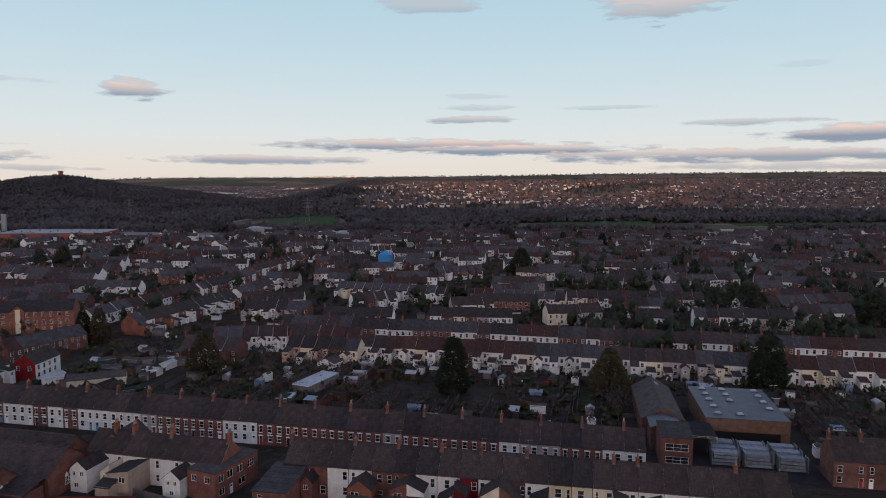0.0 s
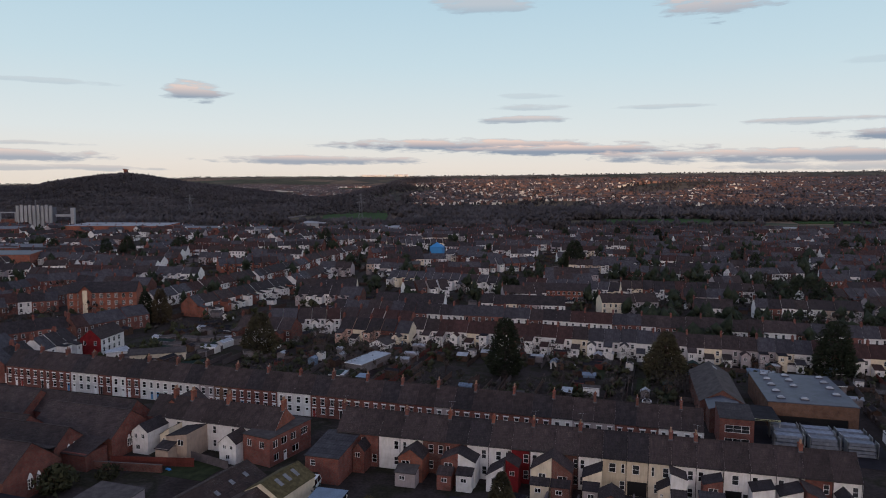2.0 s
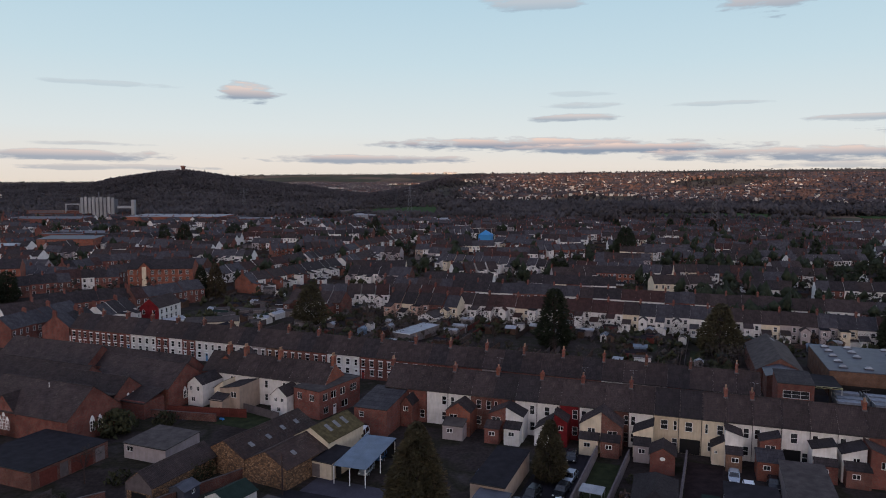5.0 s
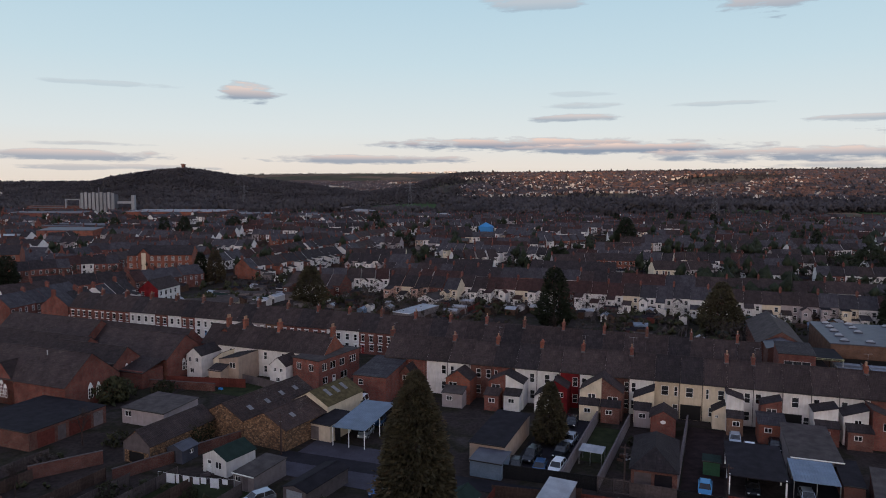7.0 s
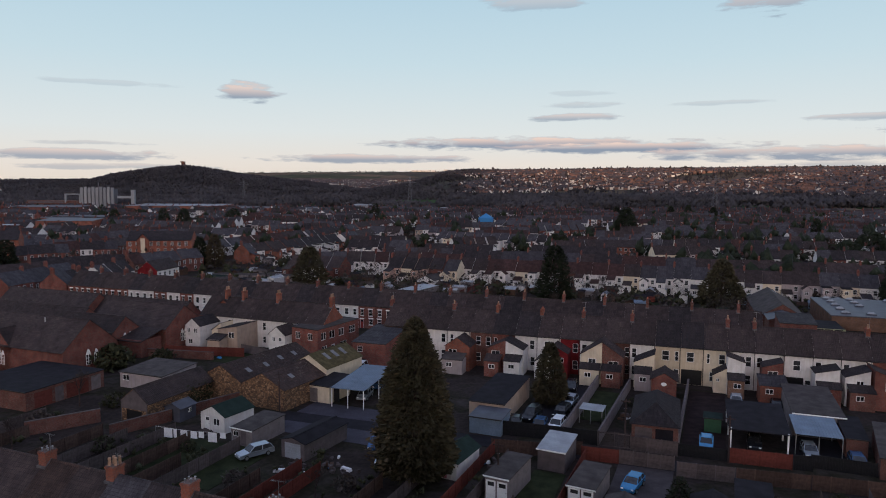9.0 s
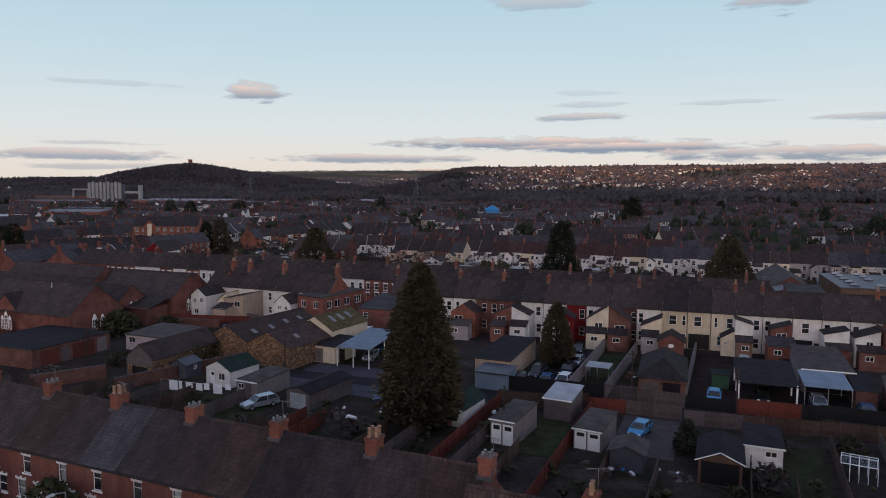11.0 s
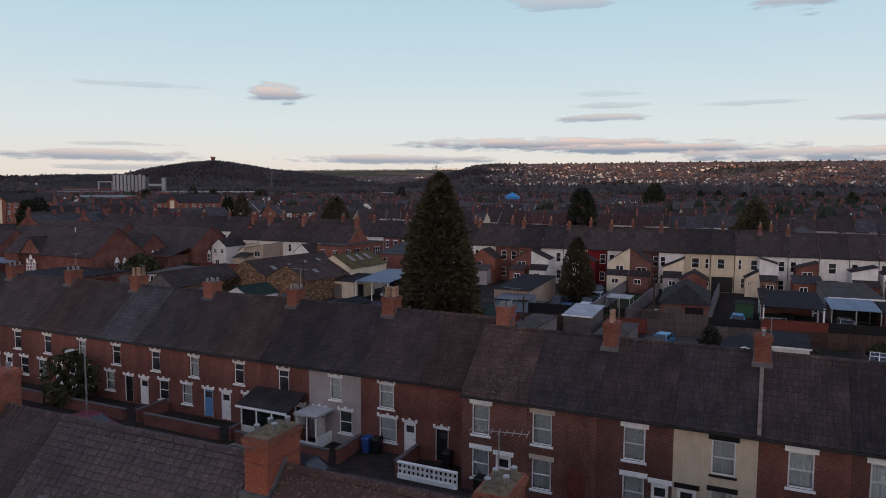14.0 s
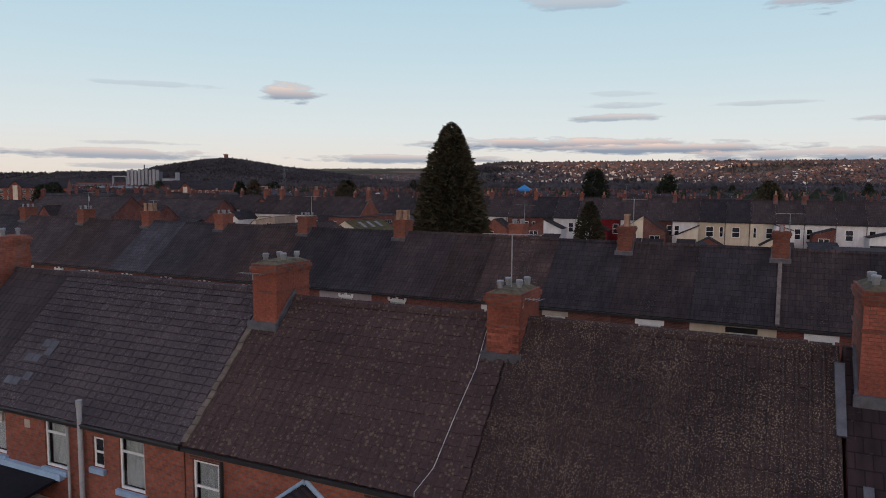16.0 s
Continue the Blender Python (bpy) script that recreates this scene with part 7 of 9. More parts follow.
# the wide front holds a black sheet for the shade within
flat_block("garage_block", S(11.6, 101.6, 0, 2), 6.2, 13.5, 3.1, 3.5, "concrete_pale", "felt_grey", "long garage block with a stained grey roof", "garage", holes=((0.4, 5.6, 0.05, 2.4, "dark"),))
flat_block("outbuilding", S(17.0, 95.5, 0, 0), 2.4, 8.0, 2.5, 2.9, "brick_brown", "felt_dark", "dark narrow lean-to store", "outbuilding")
flat_block("garage_block", S(19.6, 89.6, 0, -6), 6.5, 11.5, 2.6, 3.3, "brick_brown", "felt_grey", "brick workshop with a blue-grey sheet roof", "garage")
fence((12.6, 90.2), (19.4, 90.0), 1.7, "fence_black", "dark boarded fence along the alley")
patch("yard", "asphalt", quadS(10.8, 19.0, 90.5, 101), 0.03, "dark asphalt yard", "yard")
patch("yard", "asphalt", quadS(-25, -17.2, 88, 116), 0.035, "dark asphalt car yard", "yard")
patch("yard", "soil", quadS(-2.2, 3.2, 88.8, 118), 0.04, "bare earth back yard with weeds", "yard")
flat_block("garden_shed", S(0.4, 98.5, 0, 0), 2.2, 2.6, 2.0, 2.0, "paint_green", "felt_green", "small green painted metal store", "shed")

# parked cars
for _a in ((-51.3, 68.0, -28, "car_silver", "silver estate car parked in a garden", "estate"), (-38.6, 76.4, 12, "car_blue", "dark blue hatchback parked on rough ground", "hatch"), (-35.4, 72.4, 8, "car_silver", "silver-blue hatchback parked by the conifer", "hatch"), (-31.8, 97.5, 5, "car_blue", "blue hatchback behind the outbuilding", "hatch"),
           (-22.9, 94.8, -8, "car_black", "black off-road car parked in the yard", "suv"), (-20.8, 91.0, 4, "car_blue", "small dark blue car parked in the yard", "hatch"), (-18.6, 92.0, -4, "car_white", "white estate car parked by the wall", "estate"), (-19.2, 98.0, -6, "car_black", "black estate car parked by the wall", "estate"), (-19.0, 103.2, -5, "car_silver", "grey car parked by the wall", "hatch"), (-20.4, 111.5, 6, "car_black", "dark saloon car parked near the houses", "hatch"), (-24.2, 90.4, 10, "car_black", "dark small car beside the black fence", "hatch"),
           (0.8, 92.4, 0, "car_bright_blue", "bright blue hatchback in an earth yard", "hatch"), (12.9, 94.6, 4, "car_silver", "silver hatchback under a blue carport", "hatch"), (17.9, 92.8, 3, "car_blue", "dark blue car parked in the yard", "hatch"), (4.8, 113.0, 0, "car_silver", "grey car behind the white houses", "hatch"), (6.8, 109.0, 2, "car_white", "white car behind the white houses", "hatch"), (10.4, 112.5, 0, "car_black", "black car behind the white houses", "hatch"), (4.4, 106.8, 0, "car_blue", "dark blue car behind the white houses", "hatch"), (6.6, 95.0, 0, "car_black", "dark red and black car under a felt roof", "hatch"),
           (-6.6, 76.4, -12, "car_bright_blue", "bright blue hatchback on a concrete drive", "hatch"), (-49.8, 94.0, 10, "car_silver", "pale car under the blue shelter", "hatch"), (-50.2, 100.0, 10, "car_blue", "blue car under the blue shelter", "hatch"), (-57.6, 106.5, 8, "car_white", "white van in a side yard", "van")):
    car(*_a)

# garden fences from the row across the street up to the alley
for _u, _m, _v0, _v1 in ((-62.0, "fence_wood", 47, 68), (-54.8, "fence_grey", 47, 69), (-57.8, "fence_wood", 47, 62), (-43.6, "fence_red", 46, 66), (-41.0, "fence_red", 48, 66), (-46.4, "fence_wood", 46, 62), (-33.0, "fence_wood", 46, 66), (-29.6, "fence_grey", 46, 70), (-24.6, "fence_red", 46, 80), (-22.2, "fence_grey", 46, 78), (-17.9, "fence_wood", 46, 66), (-13.6, "fence_red", 43, 82), (-8.9, "fence_wood", 43, 66), (-4.2, "fence_grey", 43, 66), (3.9, "fence_wood", 43, 70), (7.6, "fence_wood", 43, 66), (11.6, "fence_wood", 43, 80), (16.4, "fence_grey", 43, 82), (21.0, "fence_wood", 43, 82), (-70.5, "fence_grey", 47, 66), (-66.2, "fence_grey", 47, 70), (-74.8, "fence_wood", 47, 66), (-83.5, "fence_wood", 47, 62), (-88.0, "fence_grey", 48, 68)):
    fence((_u, _v0), (_u + (_v1 - _v0) * 0.02, _v1), 1.7, _m, {"fence_wood": "brown boarded garden fence", "fence_grey": "grey weathered garden fence", "fence_red": "red-brown stained garden fence"}[_m])
for _a, _b, _m in (((-13.4, 82.2), (-9.0, 82.6), "fence_red"), ((-9.0, 82.8), (-5.6, 82.9), "fence_grey"), ((-5.6, 82.9), (-2.6, 83.0), "fence_grey"), ((-2.2, 81.6), (4.0, 82.2), "fence_grey"), ((4.2, 82.2), (11.8, 83.2), "fence_wood"), ((12.0, 83.3), (21.0, 84.2), "fence_wood"), ((-24.4, 80.4), (-18.0, 81.4), "fence_wood"), ((-17.8, 83.4), (-13.6, 83.6), "fence_wood")):
    fence(_a, _b, 1.8, _m, "weathered fence panels along the alley", "slabs" if _m == "fence_grey" else "boards")
# ---- school, side buildings, timber yard ----
def school():
    h = thing("school", S(-126, 85, 0, 0), "red brick Victorian school with pointed white windows", "school")
    # each hall runs along u; its gable looks down the street
    for (u1, v0, v1, ez, rz, u0, lan) in ((-102.8, 83.4, 94.9, 4.7, 9.4, -126, ((5.2, 1.1), (6.9, 1.0))), (-107.6, 98.0, 105.4, 4.4, 7.4, -126, ((3.4, 1.1), (4.7, 1.1))), (-101.2, 105.6, 116.4, 4.6, 8.6, -122, ((4.6, 0.95), (5.7, 1.15), (6.8, 0.95)))):
        w, l = v1 - v0, u1 - u0
        holes = [(x - s / 2, x + s / 2, 1.4, 3.5 + (s - 1.3) * 1.4, "lancet") for x, s in lan]
        m = pose(u1 + 126, v0 - 85, 0, 0, 0, 90)
        gable_block("wing", m, w, l, ez, rz, "brick_red", "roof_brown", "", "", holes=[(a, b, c, min(d, ez - 0.05), k) for a, b, c, d, k in holes], parent=h)
    # cross gable with a triple lancet, and the windows beside it
    m = pose(4.2, -1.6, 0)
    gable_block("porch", m, 6.2, 7.0, 4.4, 7.6, "brick_red", "roof_brown", "", "", holes=((1.75, 2.55, 1.2, 3.0, "lancet"), (2.65, 3.55, 1.2, 3.7, "lancet"), (3.65, 4.45, 1.2, 3.0, "lancet")), parent=h)
    for x in (11.6, 14.0, 16.4):
        lancet(h, x, x + 1.0, 1.3, 3.2)
    part("covered_way", MB().slab((-14, -4, 3.0), (3.8, -4, 3.0), (3.8, 0, 3.3), (-14, 0, 3.3), 0.12), "tin_blue", h)
    part("link_roof", MB().slab((4, 11.4, 5.2), (19, 11.4, 5.2), (19, 13.2, 5.0), (4, 13.2, 5.0), 0.15), "roof_brown", h)
    part("low_wing", MB().box(18.5, 24.2, 14.6, 20.0, 0, 3.4), "brick_red", h)
    part("low_roof", MB().slab((18.3, 14.3, 3.2), (24.5, 14.3, 3.2), (24.5, 20.2, 4.8), (18.3, 20.2, 4.8), 0.12), "roof_brown", h)
    part("vent_pipe", MB().tube(13.5, 3.0, 7.2, 9.4, 0.1, 0.1, 8), "gutter_grey", h)


school()
# school halls behind, each with its gable towards the gardens
for _u0, _u1, _v, _w, _ez, _rz in ((-160, -131, 116.5, 9.5, 4.6, 8.4), (-146, -106.5, 118.6, 8.0, 4.4, 7.8), (-150, -119.5, 103.5, 8.6, 4.4, 8.0), (-158, -133.5, 91.0, 9.0, 4.4, 8.2), (-156, -136.0, 78.0, 9.0, 4.4, 8.0)):
    gable_block("school_hall", S(_u1, _v - _w / 2, 0, 90), _w, _u1 - _u0, _ez, _rz, "brick_red", "roof_brown", "red brick school hall with a long tiled roof", "school", holes=((_w / 2 - 0.6, _w / 2 + 0.6, 1.4, 3.2, "lancet"),), group="school halls")
flat_block("school_annexe", S(-132.5, 97.0, 0, 0), 14.0, 5.0, 3.2, 3.4, "brick_red", "felt_grey", "low flat-roofed link between school halls", "school")
bush(*P(-101, 92), 3.4, 4.2, "dark overgrown shrub against the school gable", 3, n=700)
bush(*P(-96, 99), 2.2, 2.4, "dark overgrown shrub by the school", 4, n=400)
garden_wall((-104, 101.0), (-88, 104.0), 1.5, "brick_brown", "low brown brick wall behind the school")
fence((-100, 104), (-84, 108), 1.8, "fence_red", "red-brown fence beside the school")
fence((-96, 112.8), (-84, 110.5), 1.7, "concrete", "pale concrete panel fence behind white houses", "slabs")
fence((-84, 110.5), (-77, 109.0), 1.7, "concrete", "pale concrete panel fence behind white houses", "slabs")
# brick houses with gables left of the school rows
gable_block("house", S(-101.5, 118.5, 0, 4), 8.0, 9.0, 5.4, 8.8, "brick_orange", "roof_brown", "brick end house with a gable towards the gardens", "house", holes=((3.4, 4.6, 3.2, 4.8, "sash"), (3.4, 4.6, 0.9, 2.4, "sash")))
flat_block("flat_annexe", S(-76.6, 113.5, 0, -10), 6.8, 12.5, 5.7, 5.9, "brick_red", "felt_grey", "two-storey red brick annexe with a flat roof", "house", holes=((1.0, 2.2, 3.4, 4.8, "pair"), (4.2, 5.4, 3.4, 4.8, "pair")), side=((1.0, 2.4, 3.4, 4.9, "pair"), (3.4, 5.0, 3.4, 4.9, "pair"), (6.2, 7.8, 3.4, 4.9, "pair"), (9.4, 11.4, 3.4, 4.9, "grid"), (1.2, 2.6, 0.8, 2.2, "pair"), (4.0, 5.0, 0.05, 2.1, "door:paint_white"), (6.6, 8.6, 0.8, 2.2, "pair")))
flat_block("flat_annexe", S(-60.4, 109.0, 0, 2), 6.6, 10.5, 5.0, 6.2, "brick_red", "roof_slate", "plain red brick annexe with a slate lean roof", "house", holes=((1.0, 2.0, 3.2, 4.3, "sash"), (1.2, 2.6, 0.8, 2.0, "dark")))


def timber_yard():
    h = thing("warehouse", S(25.0, 168.5, 0, 3), "flat-roofed brick warehouse with domed roof lights", "warehouse")
    w, l, t = 18.6, 26.0, 5.6
    part("wall", MB().pierced(0, w, 0, t, 0, [(2.0, 16.6, 0.05, 2.6)], 0.4).box(0, 0.25, 0.41, l, 0, t).box(w - 0.25, w, 0.41, l, 0, t).box(0.25, w - 0.25, l - 0.25, l, 0, t), "brick_buff", h)
    # shade inside the long opening is a flat black sheet behind it
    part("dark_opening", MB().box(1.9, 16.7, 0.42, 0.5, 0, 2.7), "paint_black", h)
    part("roof", MB().box(-0.15, w + 0.15, -0.1, l + 0.1, t, t + 0.2), "tin_grey", h)
    for x in (3.2, 8.2, 16.2):
        for y in (3.0, 8.5, 14.0, 19.0, 23.6):
            if (x, y) in ((8.2, 8.5), (16.2, 3.0)):
                continue
            d = part("roof_light", MB().box(x - 0.9, x + 0.9, y - 0.6, y + 0.6, t + 0.2, t + 0.45), "tin_grey", h)
            part("dome", MB().hexa([(x - 0.8, y - 0.5, t + 0.45), (x + 0.8, y - 0.5, t + 0.45), (x + 0.8, y + 0.5, t + 0.45), (x - 0.8, y + 0.5, t + 0.45), (x - 0.45, y - 0.25, t + 0.8), (x + 0.45, y - 0.25, t + 0.8), (x + 0.45, y + 0.25, t + 0.8), (x - 0.45, y + 0.25, t + 0.8)]), "tin_white", d)
    gable_block("warehouse", S(10.4, 167.0, 0, 3), 9.6, 28.0, 4.8, 7.6, "brick_brown", "felt_grey", "long shed with a grey gabled sheet roof", "warehouse", lights=((22, 24, 0.1, 0.3),))
    gable_block("workshop", S(12.0, 159.5, 0, 3), 6.6, 7.5, 5.4, 6.4, "brick_brown", "tin_grey", "workshop with a patched tin roof", "workshop")
    flat_block("office_building", S(13.4, 150.2, 0, 2), 6.6, 9.0, 6.6, 7.2, "brick_red", "roof_dark", "dark red two-storey office with barred windows", "office", holes=((1.0, 5.8, 3.6, 5.2, "grid"), (1.0, 5.8, 0.9, 2.4, "grid")))
    sh = thing("canopy_shelter", S(20.6, 158.5, 0, 3), "open yard shelter with a yellow-green name board", "shelter")
    part("roof", MB().box(0, 5.6, 0, 10, 4.3, 4.5), "felt_dark", sh)
    b = part("name_board", MB().box(0, 5.6, -0.12, 0.0, 4.12, 4.52), "paint_yellow", sh)
    for x0, x1 in ((0.4, 1.6), (1.8, 3.3), (3.6, 5.1)):
        part("lettering", MB().box(x0, x1, -0.14, -0.12, 4.22, 4.42), "paint_black", b)
    for x in (0.1, 5.5):
        part("post", MB().box(x - 0.1, x + 0.1, 0, 0.2, 0, 4.3), "steel", sh)
    rg = random.Random(3)
    for row, v in enumerate((153.6, 157.2, 160.6)):
        for k in range(3):
            r = thing("timber_rack", S(24.6 + k * 6.4 + rg.uniform(-0.4, 0.4), v + rg.uniform(-0.4, 0.4), 0, 3), "rack of plastic-wrapped pale timber packs", "timber stack", "timber racks")
            part("frame", MB().box(0, 0.12, 0, 2.2, 0, 3.2).box(5.6, 5.72, 0, 2.2, 0, 3.2).box(0.12, 5.6, 1.0, 1.15, 1.45, 1.6), "steel", r)
            for lev in range(4):
                part("timber_pack", MB().box(0.15 + rg.uniform(0, 0.3), 5.5 - rg.uniform(0, 0.5), rg.uniform(0, 0.3), 2.1, 0.1 + lev * 0.75, 0.1 + lev * 0.75 + rg.uniform(0.5, 0.65)), "timber_stack", r)
    patch("yard", "asphalt", quadS(20, 46, 148, 168), 0.03, "dark asphalt timber yard", "yard")


plain_mat("paint_yellow", (0.30, 0.30, 0.17), 0.6, mottle=0.15)
timber_yard()
row_of_houses(P(46.5, 148.0), -13.0, "nnnn", 6.0, 8.0, 5.6, 9.0, "brown terrace by the timber yard", rng, front=True, roof="roof_brown", fine=1, stack_every=1)

# ---- trees ----
conifer(-10.5, 75.0, 18.8, 5.5, "tall dark Leyland conifer with ragged rusty tips", 11000, 11, size=0.8, shape=0.57)
conifer(6.1, 104.0, 9.8, 3.0, "young conifer with brownish foliage", 4200, 12, "leaf_conifer", "leaf_tip", 0.5, 0.55)
conifer(*P(-1.5, 72.9), 3.6, 1.5, "small clipped evergreen bush tree", 700, 13, "leaf_cypress", "leaf_cypress", 0.45, 0.4)
conifer(*P(-41.0, 190.0), 17.0, 5.2, "dense dark green cypress behind a terrace", 3200, 14, "leaf_cypress", "leaf_cypress", 0.38, 1.0)
conifer(*P(2.8, 200.0), 14.0, 6.4, "broad brownish evergreen in a long garden", 3200, 15, "leaf_conifer", "leaf_tip", 0.5, 1.1)
conifer(*P(49.0, 219.0), 16.2, 6.2, "dense dark evergreen with a rounded top", 3200, 16, "leaf_cypress", "leaf_cypress", 0.35, 1.1)
conifer(*P(-122.0, 190.5), 13.5, 6.0, "broad brown-green evergreen by garages", 2600, 17, "leaf_conifer", "leaf_tip", 0.42, 1.1)
conifer(*P(-186.0, 221.0), 14.0, 4.2, "rust-brown evergreen beside a car park", 2000, 18, "leaf_tip", "leaf_conifer", 0.45, 1.0)
conifer(*P(-191.5, 219.0), 13.0, 4.0, "dark evergreen beside a car park", 2000, 19, "leaf_cypress", "leaf_cypress", 0.45, 1.0)
conifer(*P(-53.0, 450.0), 20.0, 8.0, "large dark evergreen above far roofs", 2200, 20, "leaf_cypress", "leaf_cypress", 0.38, 1.6)
# ---- gardens behind the second street ----
def gardens():
    rg = random.Random(21)
    # long plots between the two terraces
    u = -95.0
    k = 0
    while u < 62:
        if 8 < u < 47:
            u += 5
            continue
        mat = rg.choice(["fence_wood", "fence_grey", "fence_wood", "fence_red"])
        v0, v1 = 152.5 + rg.uniform(0, 3), rg.uniform(180, 190)
        fence((u, v0), (u + rg.uniform(-0.5, 0.5), v1), 1.6, mat, {"fence_wood": "brown boarded garden fence", "fence_grey": "grey weathered garden fence", "fence_red": "red-brown stained garden fence"}[mat], step=8)
        if rg.random() < 0.8:
            a = rg.uniform(191, 196)
            fence((u + 2, a), (u + 2.3, rg.uniform(216, 226)), 1.6, mat, "garden fence behind the white terrace", step=8)
        u += rg.choice([4.4, 8.7, 8.7])
    words = {"felt_grey": "grey felt", "felt_dark": "black felt", "felt_green": "green felt", "tin_white": "pale sheet", "tin_blue": "pale blue sheet"}
    for i in range(46):
        u, v = rg.uniform(-92, 60), rg.uniform(158, 222)
        if (8 < u < 47 and v < 198) or (-60 < u < -28 and 182 < v < 198) or (-78 < u < -60):
            continue
        roof = rg.choice(list(words))
        wall = rg.choice(["shed_wood", "shed_wood", "fence_grey", "white_render", "concrete_pale"])
        w, l = rg.uniform(1.9, 3.2), rg.uniform(2.2, 4.6)
        lab = {"shed_wood": "brown wooden", "fence_grey": "grey wooden", "white_render": "white painted", "concrete_pale": "pale concrete"}[wall] + " garden shed with a " + words[roof] + " roof"
        if rg.random() < 0.6:
            gable_block("garden_shed", S(u, v, 0, rg.choice([0, 0, 90, 4])), w, l, 1.9, 2.5, wall, roof, lab, "shed", holes=((0.4, 1.2, 0.05, 1.75, "dark"),), group="garden sheds")
        else:
            flat_block("garden_shed", S(u, v, 0, rg.choice([0, 0, 5])), w, l, 2.0, 2.3, wall, roof, lab, "shed", holes=((0.4, 1.2, 0.05, 1.75, "dark"),), group="garden sheds")
    for i in range(34):
        u, v = rg.uniform(-95, 70), rg.uniform(156, 226)
        if 8 < u < 47 and v < 198:
            continue
        bush(*P(u, v), rg.uniform(0.8, 2.0), rg.uniform(1.0, 2.6), "dark garden shrub between fences", 100 + i, rg.choice(["leaf_ivy", "leaf_conifer", "twig"]), n=150)
    for i in range(16):
        u, v = rg.uniform(-110, 75), rg.uniform(158, 224)
        if 8 < u < 47 and v < 198:
            continue
        bare_tree(*P(u, v), rg.uniform(4.5, 8.5), "leafless garden tree with fine brown twigs", 200 + i)
    for i in range(36):
        u0, v0 = rg.uniform(-105, 70), rg.uniform(156, 212)
        if 4 < u0 < 48 and v0 < 200:
            continue
        patch("lawn", rg.choice(["lawn", "lawn", "soil", "paving"]), quadS(u0, u0 + 3.8, v0, v0 + rg.uniform(8, 14)), 0.025 + i * 0.003, "small lawn or bed in a back garden", "lawn")
    # gardens between the street row and the alley
    for i, (u, v, r, hh) in enumerate(((-48, 60, 1.4, 1.8), (-60, 66, 1.0, 1.4), (-70, 62, 1.6, 1.8), (-36, 64, 1.5, 1.6), (-33.5, 78, 1.6, 1.7), (-27, 62, 1.2, 1.5), (8, 77, 1.0, 1.2), (14, 78, 1.6, 2.0), (18.5, 70, 1.6, 2.0), (6.0, 66.5, 1.8, 2.2), (3.0, 62, 1.3, 1.6), (-83, 76, 2.0, 2.0), (-86, 66, 1.6, 1.8), (-66, 100, 1.4, 2.2), (-55.5, 103, 1.2, 2.4), (-29.5, 106, 1.3, 1.6), (-10, 106, 1.0, 1.2), (21, 80, 1.4, 1.8))):
        bush(*P(u, v), r, hh, "dark winter shrub in a back garden", 300 + i, "leaf_ivy" if i % 3 else "twig")
    for i, (u, v, hh) in enumerate(((-88, 74, 6.5), (-37.5, 60, 4.5), (19, 76, 5.5), (-93, 60, 6.0), (-81, 58, 5))):
        bare_tree(*P(u, v), hh, "leafless garden tree with fine twigs", 400 + i)


gardens()


def in_gardens(u0, u1, v0, v1, gaps):
    def pick():
        while True:
            u, v = rng.uniform(u0, u1), rng.uniform(v0, v1)
            if not any(a < u < b and c < v < d for a, b, c, d in gaps):
                return P(u, v)
    return pick


_gaps = ((8, 47, 145, 200), (-62, -27, 180, 200))
def plot_fences(u0, u1, v0, v1, count, gaps, mat, label):
    mb = MB()
    spot = in_gardens(u0, u1, v0, v1, gaps)
    for _ in range(count):
        x, y = spot()
        a, ln = radians(ST) + (math.pi / 2 + rng.uniform(-0.04, 0.04) if rng.random() < 0.8 else 0), rng.uniform(5, 17)
        c, s = math.cos(a), math.sin(a)
        q = [(x - 0.05 * s * k + c * t, y + 0.05 * c * k + s * t) for k, t in ((-1, 0), (-1, ln), (1, ln), (1, 0))]
        h = rng.uniform(1.0, 1.9)
        mb.hexa([(*p, 0) for p in q] + [(*p, h) for p in q])
    solid("garden_fences", mb, mat, Matrix(), label, "fences", kind="stuff")


plot_fences(-118, 90, 154, 216, 90, _gaps, "fence_wood", "many brown boarded fences between long gardens")
plot_fences(-118, 90, 154, 216, 60, _gaps, "fence_grey", "many grey weathered fences between long gardens")
for _w, _r, _n, _t in (("shed_wood", "felt_dark", 26, "brown wooden"), ("concrete_pale", "tin_white", 22, "pale concrete"), ("white_render", "felt_grey", 26, "white painted"), ("fence_red", "felt_dark", 14, "red-brown wooden"), ("tin_blue", "tin_blue", 10, "pale blue metal")):
    _spot = in_gardens(-118, 92, 156, 224, _gaps)
    far_houses("garden_sheds", [(*_spot(), radians(ST) + rng.choice([0, 1.571, 0.1])) for _k in range(_n)], _w, _r, "many small " + _t + " sheds and glasshouses in long gardens", (1.6, 4.2), 2.2, (2.2, 2.8), 0.5)
wood("garden_bushes", 700, in_gardens(-120, 95, 154, 224, _gaps), "leaf_ivy", "dark evergreen shrubs and hedges between garden fences", (0.8, 2.6), 24, size=(0.07, 0.16), wide=(0.35, 0.8), full=0.4)
wood("garden_bushes", 360, in_gardens(-120, 95, 154, 224, _gaps), "twig", "bare brown shrubs and brambles in long gardens", (1.5, 4.0), 50, size=(0.04, 0.10), wide=(0.35, 0.7), clumps=2, full=0.2)
wood("woodland", 80, in_gardens(-120, 95, 156, 224, _gaps), "twig", "bare brown garden trees with fine twigs", (5, 9), 240, size=(0.02, 0.05), clumps=1, full=0.08)
